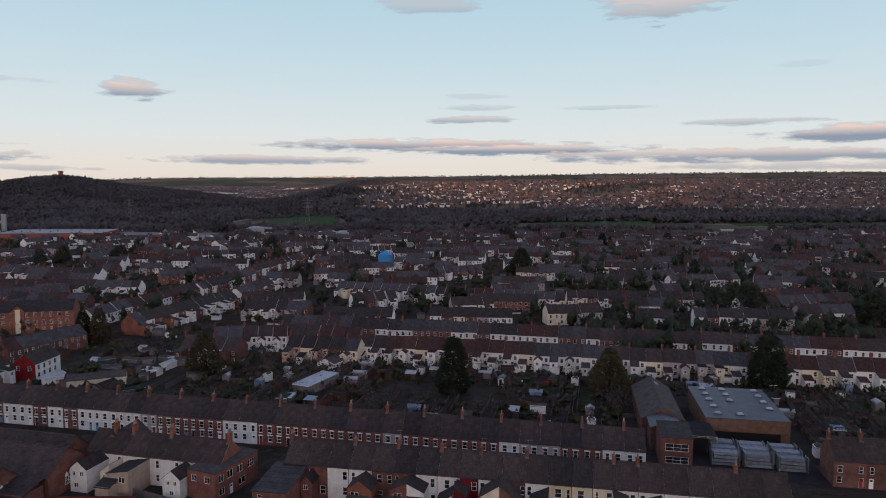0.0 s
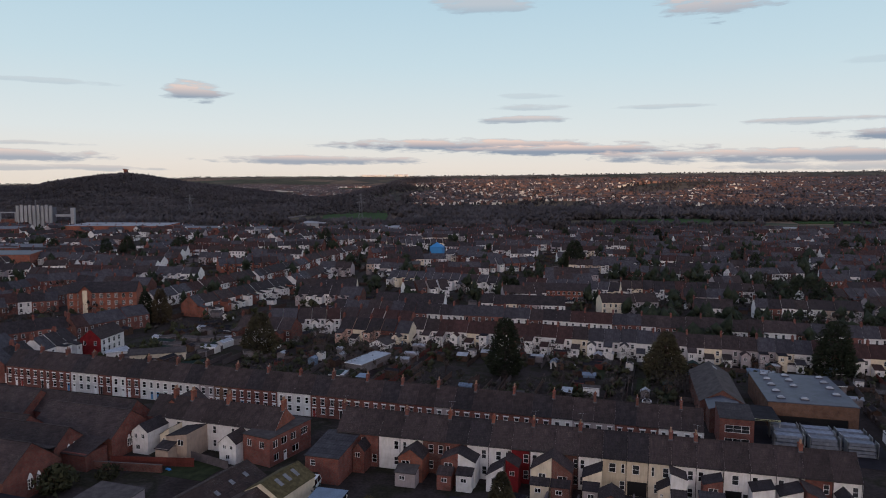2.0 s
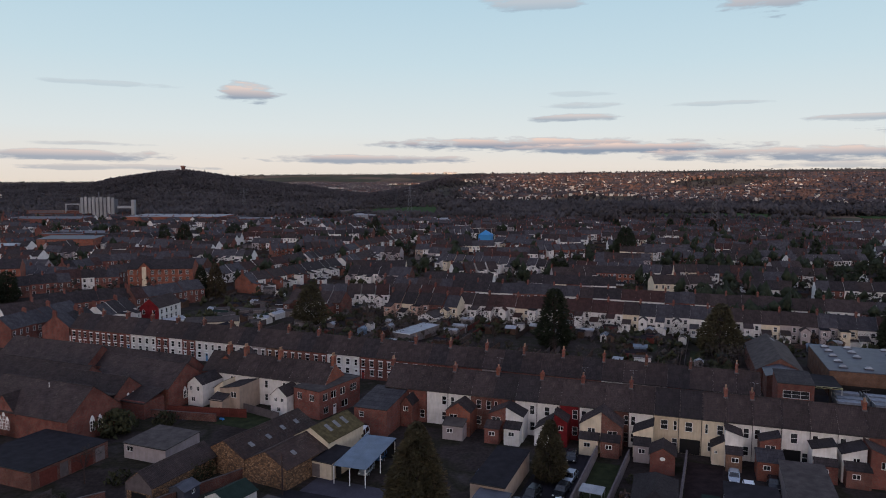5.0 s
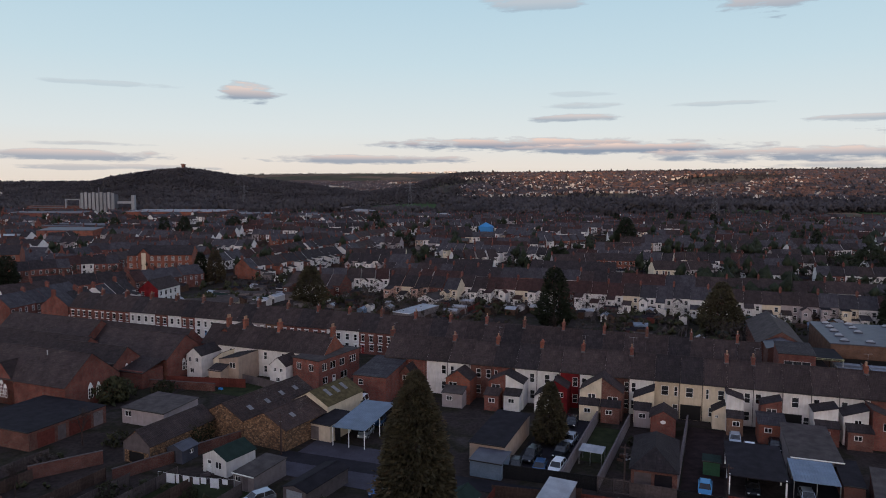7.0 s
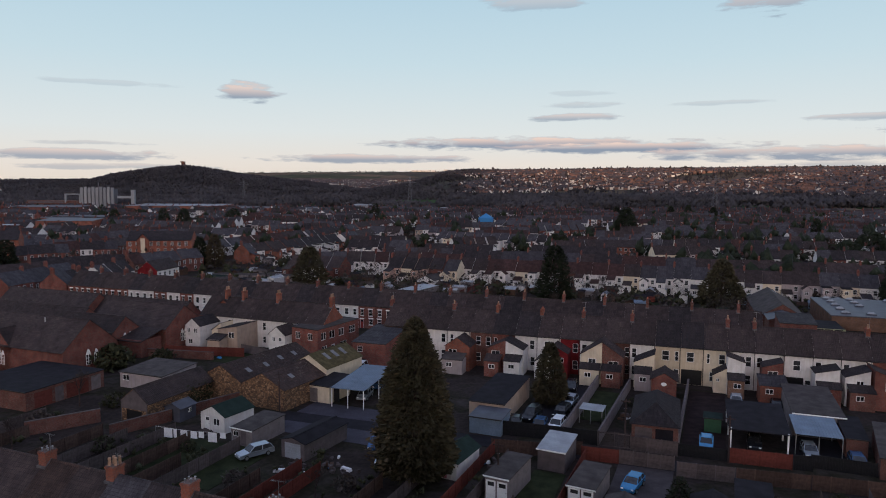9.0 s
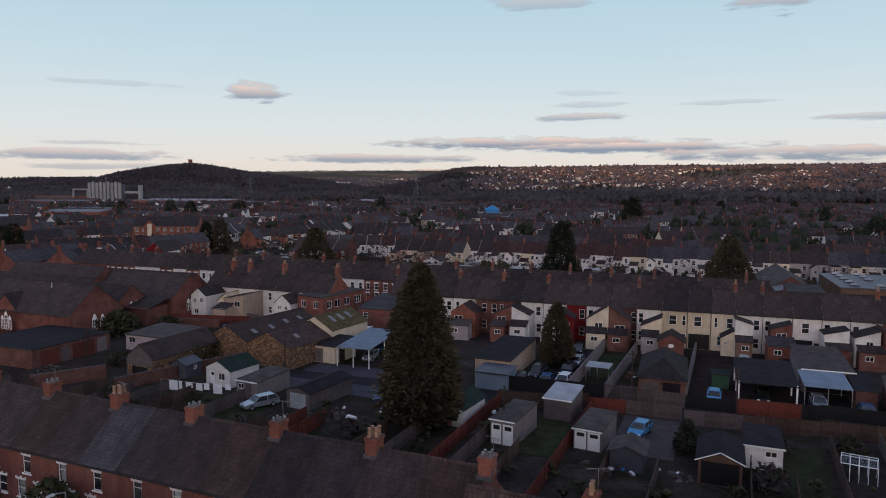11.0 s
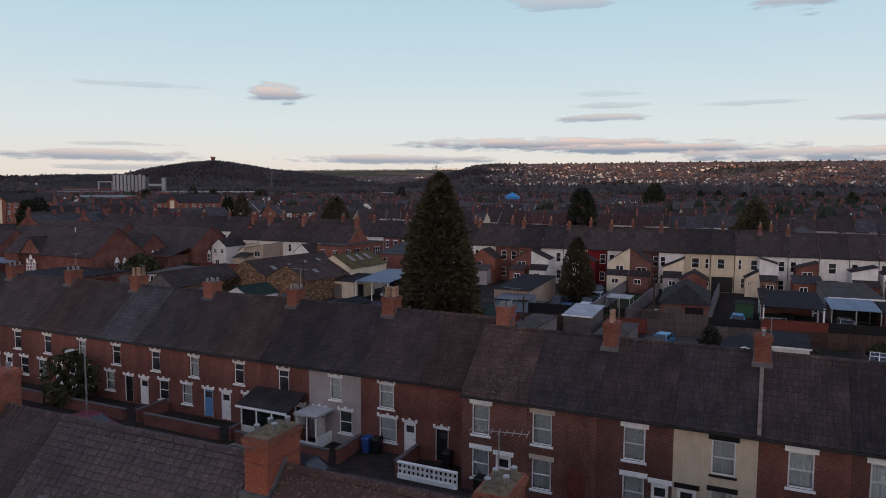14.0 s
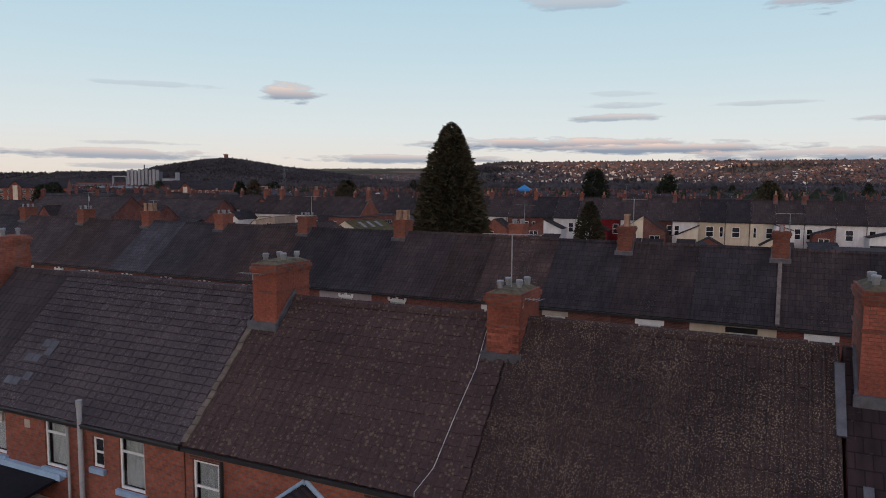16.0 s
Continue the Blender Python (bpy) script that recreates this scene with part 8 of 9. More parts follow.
wood("garden_bushes", 150, in_gardens(-96, 24, 47, 70, ((-80, -72, 68, 90), (-22, -4, 62, 78), (-1, 8, 64, 78), (-60, -44, 66, 80))), "leaf_ivy", "dark shrubs and weeds in the narrow back gardens", (0.6, 1.8), 40, size=(0.06, 0.14), wide=(0.4, 0.9), full=0.3)


_west = ((-137, -124, 176, 205), (-122, -113, 160, 178))
plot_fences(-168, -116, 166, 224, 46, _west, "fence_grey", "many low pale walls and fences round garages and yards")
for _w, _r, _n, _t in (("concrete_pale", "felt_grey", 18, "pale concrete"), ("white_render", "tin_white", 10, "white painted"), ("shed_wood", "felt_dark", 12, "brown wooden"), ("concrete_pale", "felt_green", 6, "green-roofed")):
    _spot = in_gardens(-166, -118, 166, 222, _west)
    far_houses("garden_sheds", [(*_spot(), radians(ST) + rng.choice([0, 1.571, 0.8])) for _k in range(_n)], _w, _r, "many small " + _t + " garages and sheds round a back yard", (2.4, 6.5), 3.2, (2.1, 2.7), 0.6)
wood("garden_bushes", 130, in_gardens(-168, -116, 164, 224, _west), "leaf_ivy", "dark shrubs round garages and yards", (1.0, 3.2), 30, size=(0.07, 0.16), wide=(0.35, 0.7), full=0.36)


def clutter_heap(u, v, r, n, seed, label):
    """A heap of odd boards, bags and boxes."""
    rg = random.Random(seed)
    h = thing("junk_heap", S(u, v), label, "rubbish heap", "junk heaps")
    for i in range(n):
        mat = rg.choice(["rubbish", "rubbish", "shed_wood", "concrete", "cloth_white", "tarpaulin_blue"]) if i % 3 else "rubbish"
        x, y, s = rg.gauss(0, r / 2), rg.gauss(0, r / 2), rg.uniform(0.15, 0.5)
        z = max(0.0, 0.6 - math.hypot(x, y) / r) * rg.random()
        L, t = s * rg.uniform(1, 3.5), rg.uniform(0.06, 0.4)
        part("plank" if L > 2 * s else "bag", MB().hexa([(-L / 2, -s / 2, 0), (L / 2, -s / 2, 0), (L / 2, s / 2, 0), (-L / 2, s / 2, 0), (-L * 0.42, -s * 0.4, t), (L * 0.44, -s * 0.38, t), (L * 0.4, s * 0.42, t), (-L * 0.45, s * 0.4, t)]), mat, h, m=pose(x, y, z, rg.uniform(-8, 8), rg.uniform(-8, 8), rg.uniform(0, 180)))


for _q in ((-24.0, 76.5, 2.4, 22, 1), (-41.0, 68.0, 3.2, 26, 2), (-44.5, 66, 2.2, 16, 3), (-9.6, 101, 2.6, 18, 4), (-7.4, 65.2, 1.8, 14, 5), (-92, 108, 4.5, 30, 6), (-2.0, 66, 1.6, 12, 7), (-62.5, 72, 1.4, 12, 8), (9, 106, 1.5, 10, 9), (-27.4, 107, 2.0, 12, 10), (-58, 166, 3.5, 16, 11), (-12, 172, 3.2, 16, 12), (-48, 172, 3, 14, 13), (2, 165, 3, 14, 14), (-25, 205, 3, 14, 15), (-84, 168, 3, 14, 16)):
    clutter_heap(*_q, "heap of boards, bags and odd garden junk")


def washing_line():
    h = thing("washing_line", S(-66.0, 66.8, 0, 6), "washing line hung with white laundry", "washing line")
    part("post", MB().tube(0, 0, 0, 2.3, 0.04, 0.04, 6), "steel", h)
    part("post", MB().tube(11, 0.6, 0, 2.3, 0.04, 0.04, 6), "steel", h)
    part("line", MB().rod((0, 0, 2.25), (5.5, 0.3, 2.0), 0.012, 4).rod((5.5, 0.3, 2.0), (11, 0.6, 2.25), 0.012, 4), "paint_white", h)
    rg = random.Random(2)
    x = 1.2
    while x < 9.8:
        w, d = rg.uniform(0.4, 1.3), rg.uniform(0.5, 1.3)
        z = 2.02 + abs(x - 5.5) * 0.03
        y = x * 0.0545
        mb = MB()
        n = 5
        for k in range(n):
            a, b = x + w * k / n, x + w * (k + 1) / n
            mb.hexa([(a, y + 0.03 * (k % 2), z - d), (b, y + 0.03 * ((k + 1) % 2), z - d), (b, y + 0.03 * ((k + 1) % 2) + 0.015, z - d), (a, y + 0.03 * (k % 2) + 0.015, z - d), (a, y, z), (b, y, z), (b, y + 0.015, z), (a, y + 0.015, z)])
        part("laundry", mb, "cloth_white", h)
        x += w + rg.uniform(0.1, 0.7)


washing_line()


# ---- landmarks in the middle distance ----
def brick_mill(mx, my, turn):
    h = thing("brick_mill", pose(mx, my, 0, 0, 0, turn), "large four-storey red brick building with arched bays", "building")
    w, d, ez, rz = 27, 12, 9.6, 13.2
    holes = []
    for fl in range(3):
        for k in range(9):
            if k == 2:
                continue
            holes.append((0.9 + k * 2.9, 2.2 + k * 2.9, 1.0 + fl * 3.0, 2.9 + fl * 3.0))
    mb = MB().pierced(0, w, 0, ez, 0, holes, 0.2).box(0, w, 0.2, d, 0, ez).gable(0, w, 0, d, ez, rz)
    part("wall", mb, "brick_orange", h)
    part("roof", roof_slopes(0, w, 0, d, ez, rz, 0.4, 0.1), "roof_dark", h)
    part("entrance_bay", MB().box(4.6, 9.4, -0.6, 0, 0, ez).face((4.6, -0.6, ez), (9.4, -0.6, ez), (7, -0.6, ez + 2.6)), "brick_orange", h)
    part("bay_roof", MB().slab((4.3, 5, ez - 0.1), (4.3, -0.8, ez - 0.1), (7, -0.8, ez + 2.8), (7, 5, ez + 2.8), -0.1).slab((7, 5, ez + 2.8), (7, -0.8, ez + 2.8), (9.7, -0.8, ez - 0.1), (9.7, 5, ez - 0.1), -0.1), "roof_dark", h)
    part("arch", MB().box(6.1, 7.9, -0.75, -0.6, 0.2, ez + 0.8), "cream_render", h)
    for a, b, c, d2 in holes:
        window(h, a, b, c, d2, 0.08, "grid")


brick_mill(-166.5, 277.5, 14)
brick_mill(-238.0, 262.0, 28)
gable_block("corner_shop", pose(-123.4, 212.0, 0, 0, 0, -4), 7.0, 13.0, 5.4, 8.4, "white_render", "roof_brown", "corner shop with a red front and white side", "shop", holes=((1.0, 2.0, 3.2, 4.6, "sash"), (4.6, 5.6, 3.2, 4.6, "sash")), side=tuple((1.2 + 2.8 * k, 2.3 + 2.8 * k, z, z + 1.5, "sash") for k in range(4) for z in (0.9, 3.2)))
_cs = [o for o in scene.objects if o.name.startswith("corner_shop")][0]
part("painted_front", MB().pierced(-0.02, 7.02, 0, 5.4, -0.02, [(1.0, 2.0, 3.2, 4.6), (4.6, 5.6, 3.2, 4.6)], 0.02).face((-0.02, -0.02, 5.4), (7.02, -0.02, 5.4), (3.5, -0.02, 8.3)), "brick_painted_red", _cs, "bright red painted front")
gable_block("garage_block", pose(-104.0, 206.5, 0, 0, 0, -70), 5.5, 16.0, 2.8, 4.0, "cream_render", "felt_grey", "low cream garages with a sheet roof", "garage")
gable_block("bungalow", pose(-31.8, 221.5, 0, 0, 0, -24), 6.2, 21.0, 2.8, 4.2, "white_render", "felt_grey", "long white prefabricated bungalow", "bungalow", side=tuple((1.5 + 3.2 * k, 3.1 + 3.2 * k, 1.0, 2.1, "pair") for k in range(6)), holes=((1, 2.2, 1.0, 2.1, "pair"), (3.4, 5.0, 1.0, 2.1, "pair")))
flat_block("garage_block", pose(-35.5, 197.0, 0, 0, 0, -28), 6.0, 15.0, 2.7, 3.0, "concrete_pale", "tin_white", "long concrete garage with a pale roof", "garage")
gable_block("brick_block", pose(57.5, 322.5, 0, 0, 0, 82), 11.0, 33.0, 5.4, 8.2, "brick_orange", "roof_brown", "long two-storey orange brick block", "building")
_bb = [o for o in scene.objects if o.name.startswith("brick_block")][0]
for _k in range(13):
    for _z in (0.9, 3.5):
        window(_bb, 0, 1.2, _z, _z + 1.4, 0, "pair").matrix_basis = pose(-0.03, 31.8 - _k * 2.4, _z, 0, 0, -90)
flat_block("workshop", pose(-60.0, 433.0, 0, 0, 0, 0), 29.0, 16.0, 5.0, 5.4, "brick_brown", "felt_grey", "flat-roofed brick workshop with a blue door", "workshop", holes=((11, 17, 0.1, 3.2, "shutter:paint_blue"),))
_t = thing("sheeted_house", pose(-28.5, 508.0, 0, 0, 0, -10), "house wrapped in bright blue scaffold sheeting", "house")
part("sheeting", MB().box(0, 9.5, 0, 8, 2.5, 9.5), "tarpaulin_blue", _t)
part("sheet_roof", MB().face((-0.3, -0.3, 9.5), (9.8, -0.3, 9.5), (4.75, 4, 13)).face((9.8, -0.3, 9.5), (9.8, 8.3, 9.5), (4.75, 4, 13)).face((9.8, 8.3, 9.5), (-0.3, 8.3, 9.5), (4.75, 4, 13)).face((-0.3, 8.3, 9.5), (-0.3, -0.3, 9.5), (4.75, 4, 13)), "tarpaulin_blue", _t)
part("wall", MB().box(0.3, 9.2, 0.3, 7.7, 0, 2.5), "brick_red", _t)

# retail sheds and the ribbed tower block
for _x, _y, _w, _l, _h, _wall, _roof, _tn in ((-462, 768, 112, 55, 8, "brick_orange", "slab_white", 4), (-335, 775, 48, 25, 6, "brick_orange", "slab_grey", 3), (-285, 770, 60, 20, 6, "slab_white", "slab_grey", 3), (-215, 872, 70, 40, 7, "slab_white", "slab_white", 2), (-120, 828, 40, 22, 5, "slab_white", "slab_white", -5), (-560, 700, 80, 30, 8, "brick_red", "slab_grey", 8), (-330, 440, 38, 20, 8, "brick_orange", "tin_grey", 10), (-372, 500, 60, 26, 7, "brick_red", "slab_grey", 6), (-345, 392, 26, 22, 6, "tin_white", "tin_white", 12)):
    flat_block("retail_shed", pose(_x, _y, 0, 0, 0, _tn), _w, _l, _h, _h + 1.2, _wall, _roof, "large low industrial shed with a pale roof", "warehouse", holes=tuple((5 + 9.0 * k, 10 + 9.0 * k, 0.3, 3.4, "shutter:glass_dark") for k in range(int(_w / 9.5))), group="industrial sheds")


def ribbed_tower():
    h = thing("tower_block", pose(-561, 833, 0, 0, 0, 10), "pale ribbed concrete tower block with dark slots", "tower block")
    part("core", MB().box(0, 42, 2, 14, 0, 27), "slab_grey", h)
    for k in range(9):
        part("rib", MB().box(k * 4.8, k * 4.8 + 3.3, 0, 2, 0, 29 + (k % 2)), "slab_white", h)
    part("side_frame", MB().box(62, 66, 4, 10, 0, 26).box(44, 62, 5, 9, 15, 18), "slab_white", h)
    part("chimney", MB().tube(20, 8, 27, 36, 1.0, 0.9, 8), "slab_grey", h)
    part("link_frame", MB().box(-22, -20.5, 5, 8, 9, 21).box(-4, -2.5, 5, 8, 9, 21).box(-20.5, -4, 5, 8, 19.5, 21), "slab_white", h)
    part("low_block", MB().box(-70, -4, 6, 20, 0, 12), "brick_brown", h)
    for k in range(3):
        part("window_band", MB().box(-68, -24, 5.9, 6.0, 2.5 + 3.4 * k, 3.9 + 3.4 * k), "slab_grey", h)


ribbed_tower()


def pylon(x, y, hgt, label="grey lattice electricity pylon"):
    h = thing("pylon", pose(x, y, terrain(x, y)), label, "pylon", "pylons")
    mb, n = MB(), 9
    def w(t):
        return 3.6 * (1 - t) ** 1.3 + 0.5
    for k in range(n):
        a, b = k / n, (k + 1) / n
        for sx in (-1, 1):
            for sy in (-1, 1):
                mb.rod((sx * w(a), sy * w(a), a * hgt), (sx * w(b), sy * w(b), b * hgt), 0.16, 3)
            mb.rod((sx * w(a), -w(a), a * hgt), (-sx * w(b), -w(b), b * hgt), 0.14, 3)
    part("mast", mb, "pylon_steel", h)
    for t, s in ((0.72, 7), (0.82, 8.5), (0.92, 6.5)):
        part("arm", MB().rod((-s, 0, t * hgt), (s, 0, t * hgt), 0.22, 3).rod((-s, 0, t * hgt), (0, 0, t * hgt + 2.5), 0.14, 3).rod((s, 0, t * hgt), (0, 0, t * hgt + 2.5), 0.14, 3), "pylon_steel", h)


for _a in ((225.0, 822.0, 46), (-146, 926, 45), (-469, 1143, 40)):
    pylon(*_a)


def hill_tower():
    x, y = -1031.0, 2042.0
    h = thing("hill_tower", pose(x, y, terrain(x, y) + 4), "square stone tower on the wooded hill", "tower")
    part("wall", MB().box(-4.4, 4.4, -4.4, 4.4, -6, 15), "brick_brown", h)
    part("parapet", MB().box(-6, 6, -6, 6, 15, 17), "brick_brown", h)
    for k in range(4):
        part("merlon", MB().box(-6 + k * 3.4, -4.2 + k * 3.4, -6, -4.9, 17, 18.6), "brick_brown", h)


hill_tower()
for _a, _m, _l in (([(190, 960), (330, 965), (420, 1210), (230, 1195)], "field_green", "bright green meadow on the river plain"), ([(500, 1060), (760, 1040), (820, 1150), (520, 1130)], "field_green", "bright green meadow on the river plain"), ([(-215, 985), (-115, 990), (-160, 1330), (-280, 1330)], "field_green", "bright green meadow beside a road"), ([(400, 925), (470, 925), (470, 950), (405, 950)], "slab_white", "pale flooded patch on the plain"), ([(-318, 1060), (-312, 1060), (-283, 1330), (-289, 1330)], "concrete_pale", "pale main road climbing to the hills")):
    if _m == "field_green" and "field_green" not in MATS:
        plain_mat("field_green", (0.030, 0.055, 0.017), 0.95, scale=0.02, mottle=0.3, bump=0, spec=0.05)
    _mb = MB()
    _z = [terrain(*p) + 1.2 for p in _a]
    _mb.face(*[(x, y, z) for (x, y), z in zip(_a, _z)])
    for _i in range(4):
        (_x0, _y0), (_x1, _y1) = _a[_i], _a[(_i + 1) % 4]
        _mb.face((_x0, _y0, _z[_i] - 2), (_x1, _y1, _z[(_i + 1) % 4] - 2), (_x1, _y1, _z[(_i + 1) % 4]), (_x0, _y0, _z[_i]))
    solid("field", _mb, _m, Matrix(), _l, "field", kind="structure")
for _k, (_x, _y, _hh, _r) in enumerate(((147, 303, 15, 9.5), (201, 290, 14, 8), (158, 309, 12, 7), (-129, 617, 17, 6), (-267, 496, 16, 6), (-275, 544, 14, 6), (-232, 545, 14, 7), (174, 422, 15, 4), (18.7, 340, 10, 4), (-197, 245, 12, 5), (-204, 248, 11, 5), (-226, 523, 13, 6), (-319, 516, 14, 6), (23, 342, 9, 4), (136, 231, 7, 4), (150, 700, 14, 5), (168, 705, 15, 5), (190, 698, 13, 5), (255, 690, 14, 6), (98, 700, 13, 5), (300, 560, 13, 6))):
    conifer(_x, _y, _hh, _r, "dark evergreen among far roofs", 900, 500 + _k, "leaf_cypress", "leaf_cypress", 0.38, 1.5)
# ---- roof tiles, bricks and small fittings of the row under the camera ----
def piece_mat(name, c1, c2, spot, amount, vary=0.09, fleck=None, freq=15.0):
    """Single clay or concrete tiles: every piece a little different, with lichen spots that run across pieces."""
    n = Nodes(name)
    g = n.n("ShaderNodeNewGeometry")
    a = n.ramp(n.noise(0.6, 5, g.outputs["Position"]), [(0.3, c2), (0.7, c1)])
    b = n.ramp(n.noise(14, 4, g.outputs["Position"]), [(0.3, (0.7, 0.7, 0.7)), (0.7, (1.2, 1.18, 1.15))])
    col = n.mix(1.0, a, b, "MULTIPLY")
    sp = n.ramp(n.noise(19, 4, g.outputs["Position"], 0.75), [(0.60, (0, 0, 0)), (0.66, (1, 1, 1))])
    wh = n.ramp(n.noise(0.45, 4, g.outputs["Position"]), [(0.42, (0, 0, 0)), (0.66, (1, 1, 1))])
    col = n.mix(n.calc("MULTIPLY", n.calc("MULTIPLY", sp, wh), amount), col, spot)
    n.bump(n.noise(45, 3, g.outputs["Position"]), 0.4, 0.008)
    if fleck:                                   # round lichen spots
        vo = n.n("ShaderNodeTexVoronoi", Scale=freq)
        n.l(g.outputs["Position"], vo.inputs["Vector"])
        dot = n.calc("LESS_THAN", vo.outputs["Distance"], n.calc("MULTIPLY", n.ramp(n.noise(1.1, 3, g.outputs["Position"]), [(0.2, (0.3, 0.3, 0.3)), (0.8, (1, 1, 1))]), 0.42))
        col = n.mix(n.calc("MULTIPLY", dot, fleck), col, scale_c(spot, 1.25))
    return n.done(n.per_thing(col, vary), 0.8, spec=0.12)


def tile_piece(kind, w, l, rise=1.0):
    """One roof tile lying in its slope: x across, y up the slope, its lower edge proud."""
    if kind == "flat":
        mb = MB().hexa([(0.006, -0.02, -0.012), (w - 0.006, -0.02, -0.012), (w - 0.006, l + 0.05, -0.03), (0.006, l + 0.05, -0.03), (0.006, -0.02, 0.042), (w - 0.006, -0.02, 0.042), (w - 0.006, l + 0.05, -0.004), (0.006, l + 0.05, -0.004)])
    else:
        prof = [(0.0, 0.012), (0.14, -0.006), (0.48, -0.016), (0.62, -0.004), (0.74, 0.062), (0.87, 0.070), (1.0, 0.016)]
        mb = MB()
        k = len(prof)
        i = 0
        for y, dz in ((-0.02, 0.016), (l + 0.05, -0.006)):
            mb.v += [(0.003 + (w - 0.006) * a, y, z * rise + dz) for a, z in prof]
        mb.f += [(j, j + 1, k + j + 1, k + j) for j in range(k - 1)]
        i = len(mb.v)
        mb.v += [(0.003 + (w - 0.006) * a, -0.02, z * rise - 0.008) for a, z in prof]
        mb.f += [(i + j, i + j + 1, j + 1, j) for j in range(k - 1)]
    return mb


def tiled_slope(h, w, kind, mat, ez, rz, d, tw, gauge, near):
    """Tiles the -y slope of a house. The courses nearest the ridge line are single pieces; the rest is one joined part."""
    half, over = d / 2, 0.1
    k = (rz - ez) / half
    ang = math.degrees(math.atan(k))
    slope = math.hypot(half + over, (half + over) * k)
    nx, ny = round((w - 0.02) / tw), int(slope / gauge)
    tw = (w - 0.02) / nx
    me = tile_piece("flat" if kind == "flat" else "pan", tw, gauge, 0.4 if kind == "low" else 1.0)
    mesh = me.mesh("roof_tile", mat)
    rest = MB()
    base = pose(0.01, -over, ez - over * k + 0.03, ang)
    rg = random.Random(nx * 31 + ny)
    order = sorted(((i, j) for i in range(nx) for j in range(ny)), key=near)
    single = set(order[:235])
    for i, j in order:
        m = base @ pose(i * tw, j * gauge + rg.uniform(-0.006, 0.006), rg.uniform(-0.003, 0.004), rg.uniform(-0.5, 0.5), rg.uniform(-0.6, 0.6), rg.uniform(-0.35, 0.35))
        if (i, j) in single:
            part("roof_tile", mesh, None, h, m=m)
        else:
            q = len(rest.v)
            rest.v += [tuple(m @ Vector(v)) for v in me.v]
            rest.f += [tuple(q + t for t in f) for f in me.f]
    if rest.v:
        part("roof_tile_field", rest, mat, h)["kind"] = "stuff"
    rt = MB().extrude([(-0.15, -0.1), (-0.11, 0.03), (0.0, 0.085), (0.11, 0.03), (0.15, -0.1)], 0.006, 0.44, "x").mesh("ridge_tile", mat)
    for n in range(int(w / 0.45)):
        part("ridge_tile", rt, None, h, m=pose(0.02 + n * 0.45, half, rz + 0.035, rg.uniform(-1, 1), rg.uniform(-0.8, 0.8), rg.uniform(-1, 1)))


piece_mat("tile_slate_piece", (0.074, 0.058, 0.062), (0.045, 0.037, 0.041), (0.20, 0.17, 0.16), 0.35, 0.16, 0.25, 10.0)
piece_mat("tile_brown_piece", (0.070, 0.045, 0.042), (0.050, 0.033, 0.033), (0.16, 0.12, 0.08), 0.55, 0.10, 0.35, 7.0)
piece_mat("tile_mossy_piece", (0.060, 0.040, 0.037), (0.036, 0.025, 0.026), (0.22, 0.165, 0.11), 0.9, 0.10, 0.8, 24.0)
for _h, _i in ((N_HOUSES[5], 0), (N_HOUSES[6], 1), (N_HOUSES[7], 2)):
    _w = (8.8, 7.85, 7.35)[_i]
    tiled_slope(_h, _w, ("flat", "low", "pan")[_i], ("tile_slate_piece", "tile_brown_piece", "tile_mossy_piece")[_i], N_EZ, N_RZ + (0.15, 0, 0)[_i], N_D, (0.33, 0.27, 0.25)[_i], (0.25, 0.33, 0.33)[_i], (lambda q: -q[1] * 1.0 + 0.25 * q[0], lambda q: -q[1], lambda q: -q[1] + 0.2 * q[0])[_i])


def stack_bricks(h, cx, base, top, w, d, cy, singles):
    """Facing bricks on the two sides of a stack that show, laid in courses, a little uneven."""
    rg = random.Random(int(top * 100))
    bl, bh = 0.218, 0.068
    m1 = MB().box(0, bl, 0, 0.03, 0, bh).mesh("brick", "brick_piece")
    rest, made = MB(), 0
    z = base
    row = 0
    while z < top:
        for face in (0, 1):
            ln = w if face == 0 else d
            x = -0.11 * (row % 2)
            while x < ln - 0.03:
                a, b = max(0.0, x), min(ln, x + bl)
                if b - a > 0.06:
                    o = rg.uniform(-0.004, 0.006)
                    m = pose(cx - w / 2 + a, cy - d / 2 - 0.012 - o, z) if face == 0 else pose(cx + w / 2 + 0.012 + o, cy - d / 2 + a, z, 0, 0, 90)
                    if b - a > bl - 0.01 and made < singles:
                        part("brick", m1, None, h, m=m)
                        made += 1
                    else:
                        q = len(rest.v)
                        t = MB().box(0, b - a, 0, 0.03, 0, bh)
                        rest.v += [tuple(m @ Vector(v)) for v in t.v]
                        rest.f += [tuple(q + k for k in f) for f in t.f]
                x += bl + 0.01
        z += 0.078
        row += 1
    part("brick_field", rest, "brick_piece", h)["kind"] = "stuff"


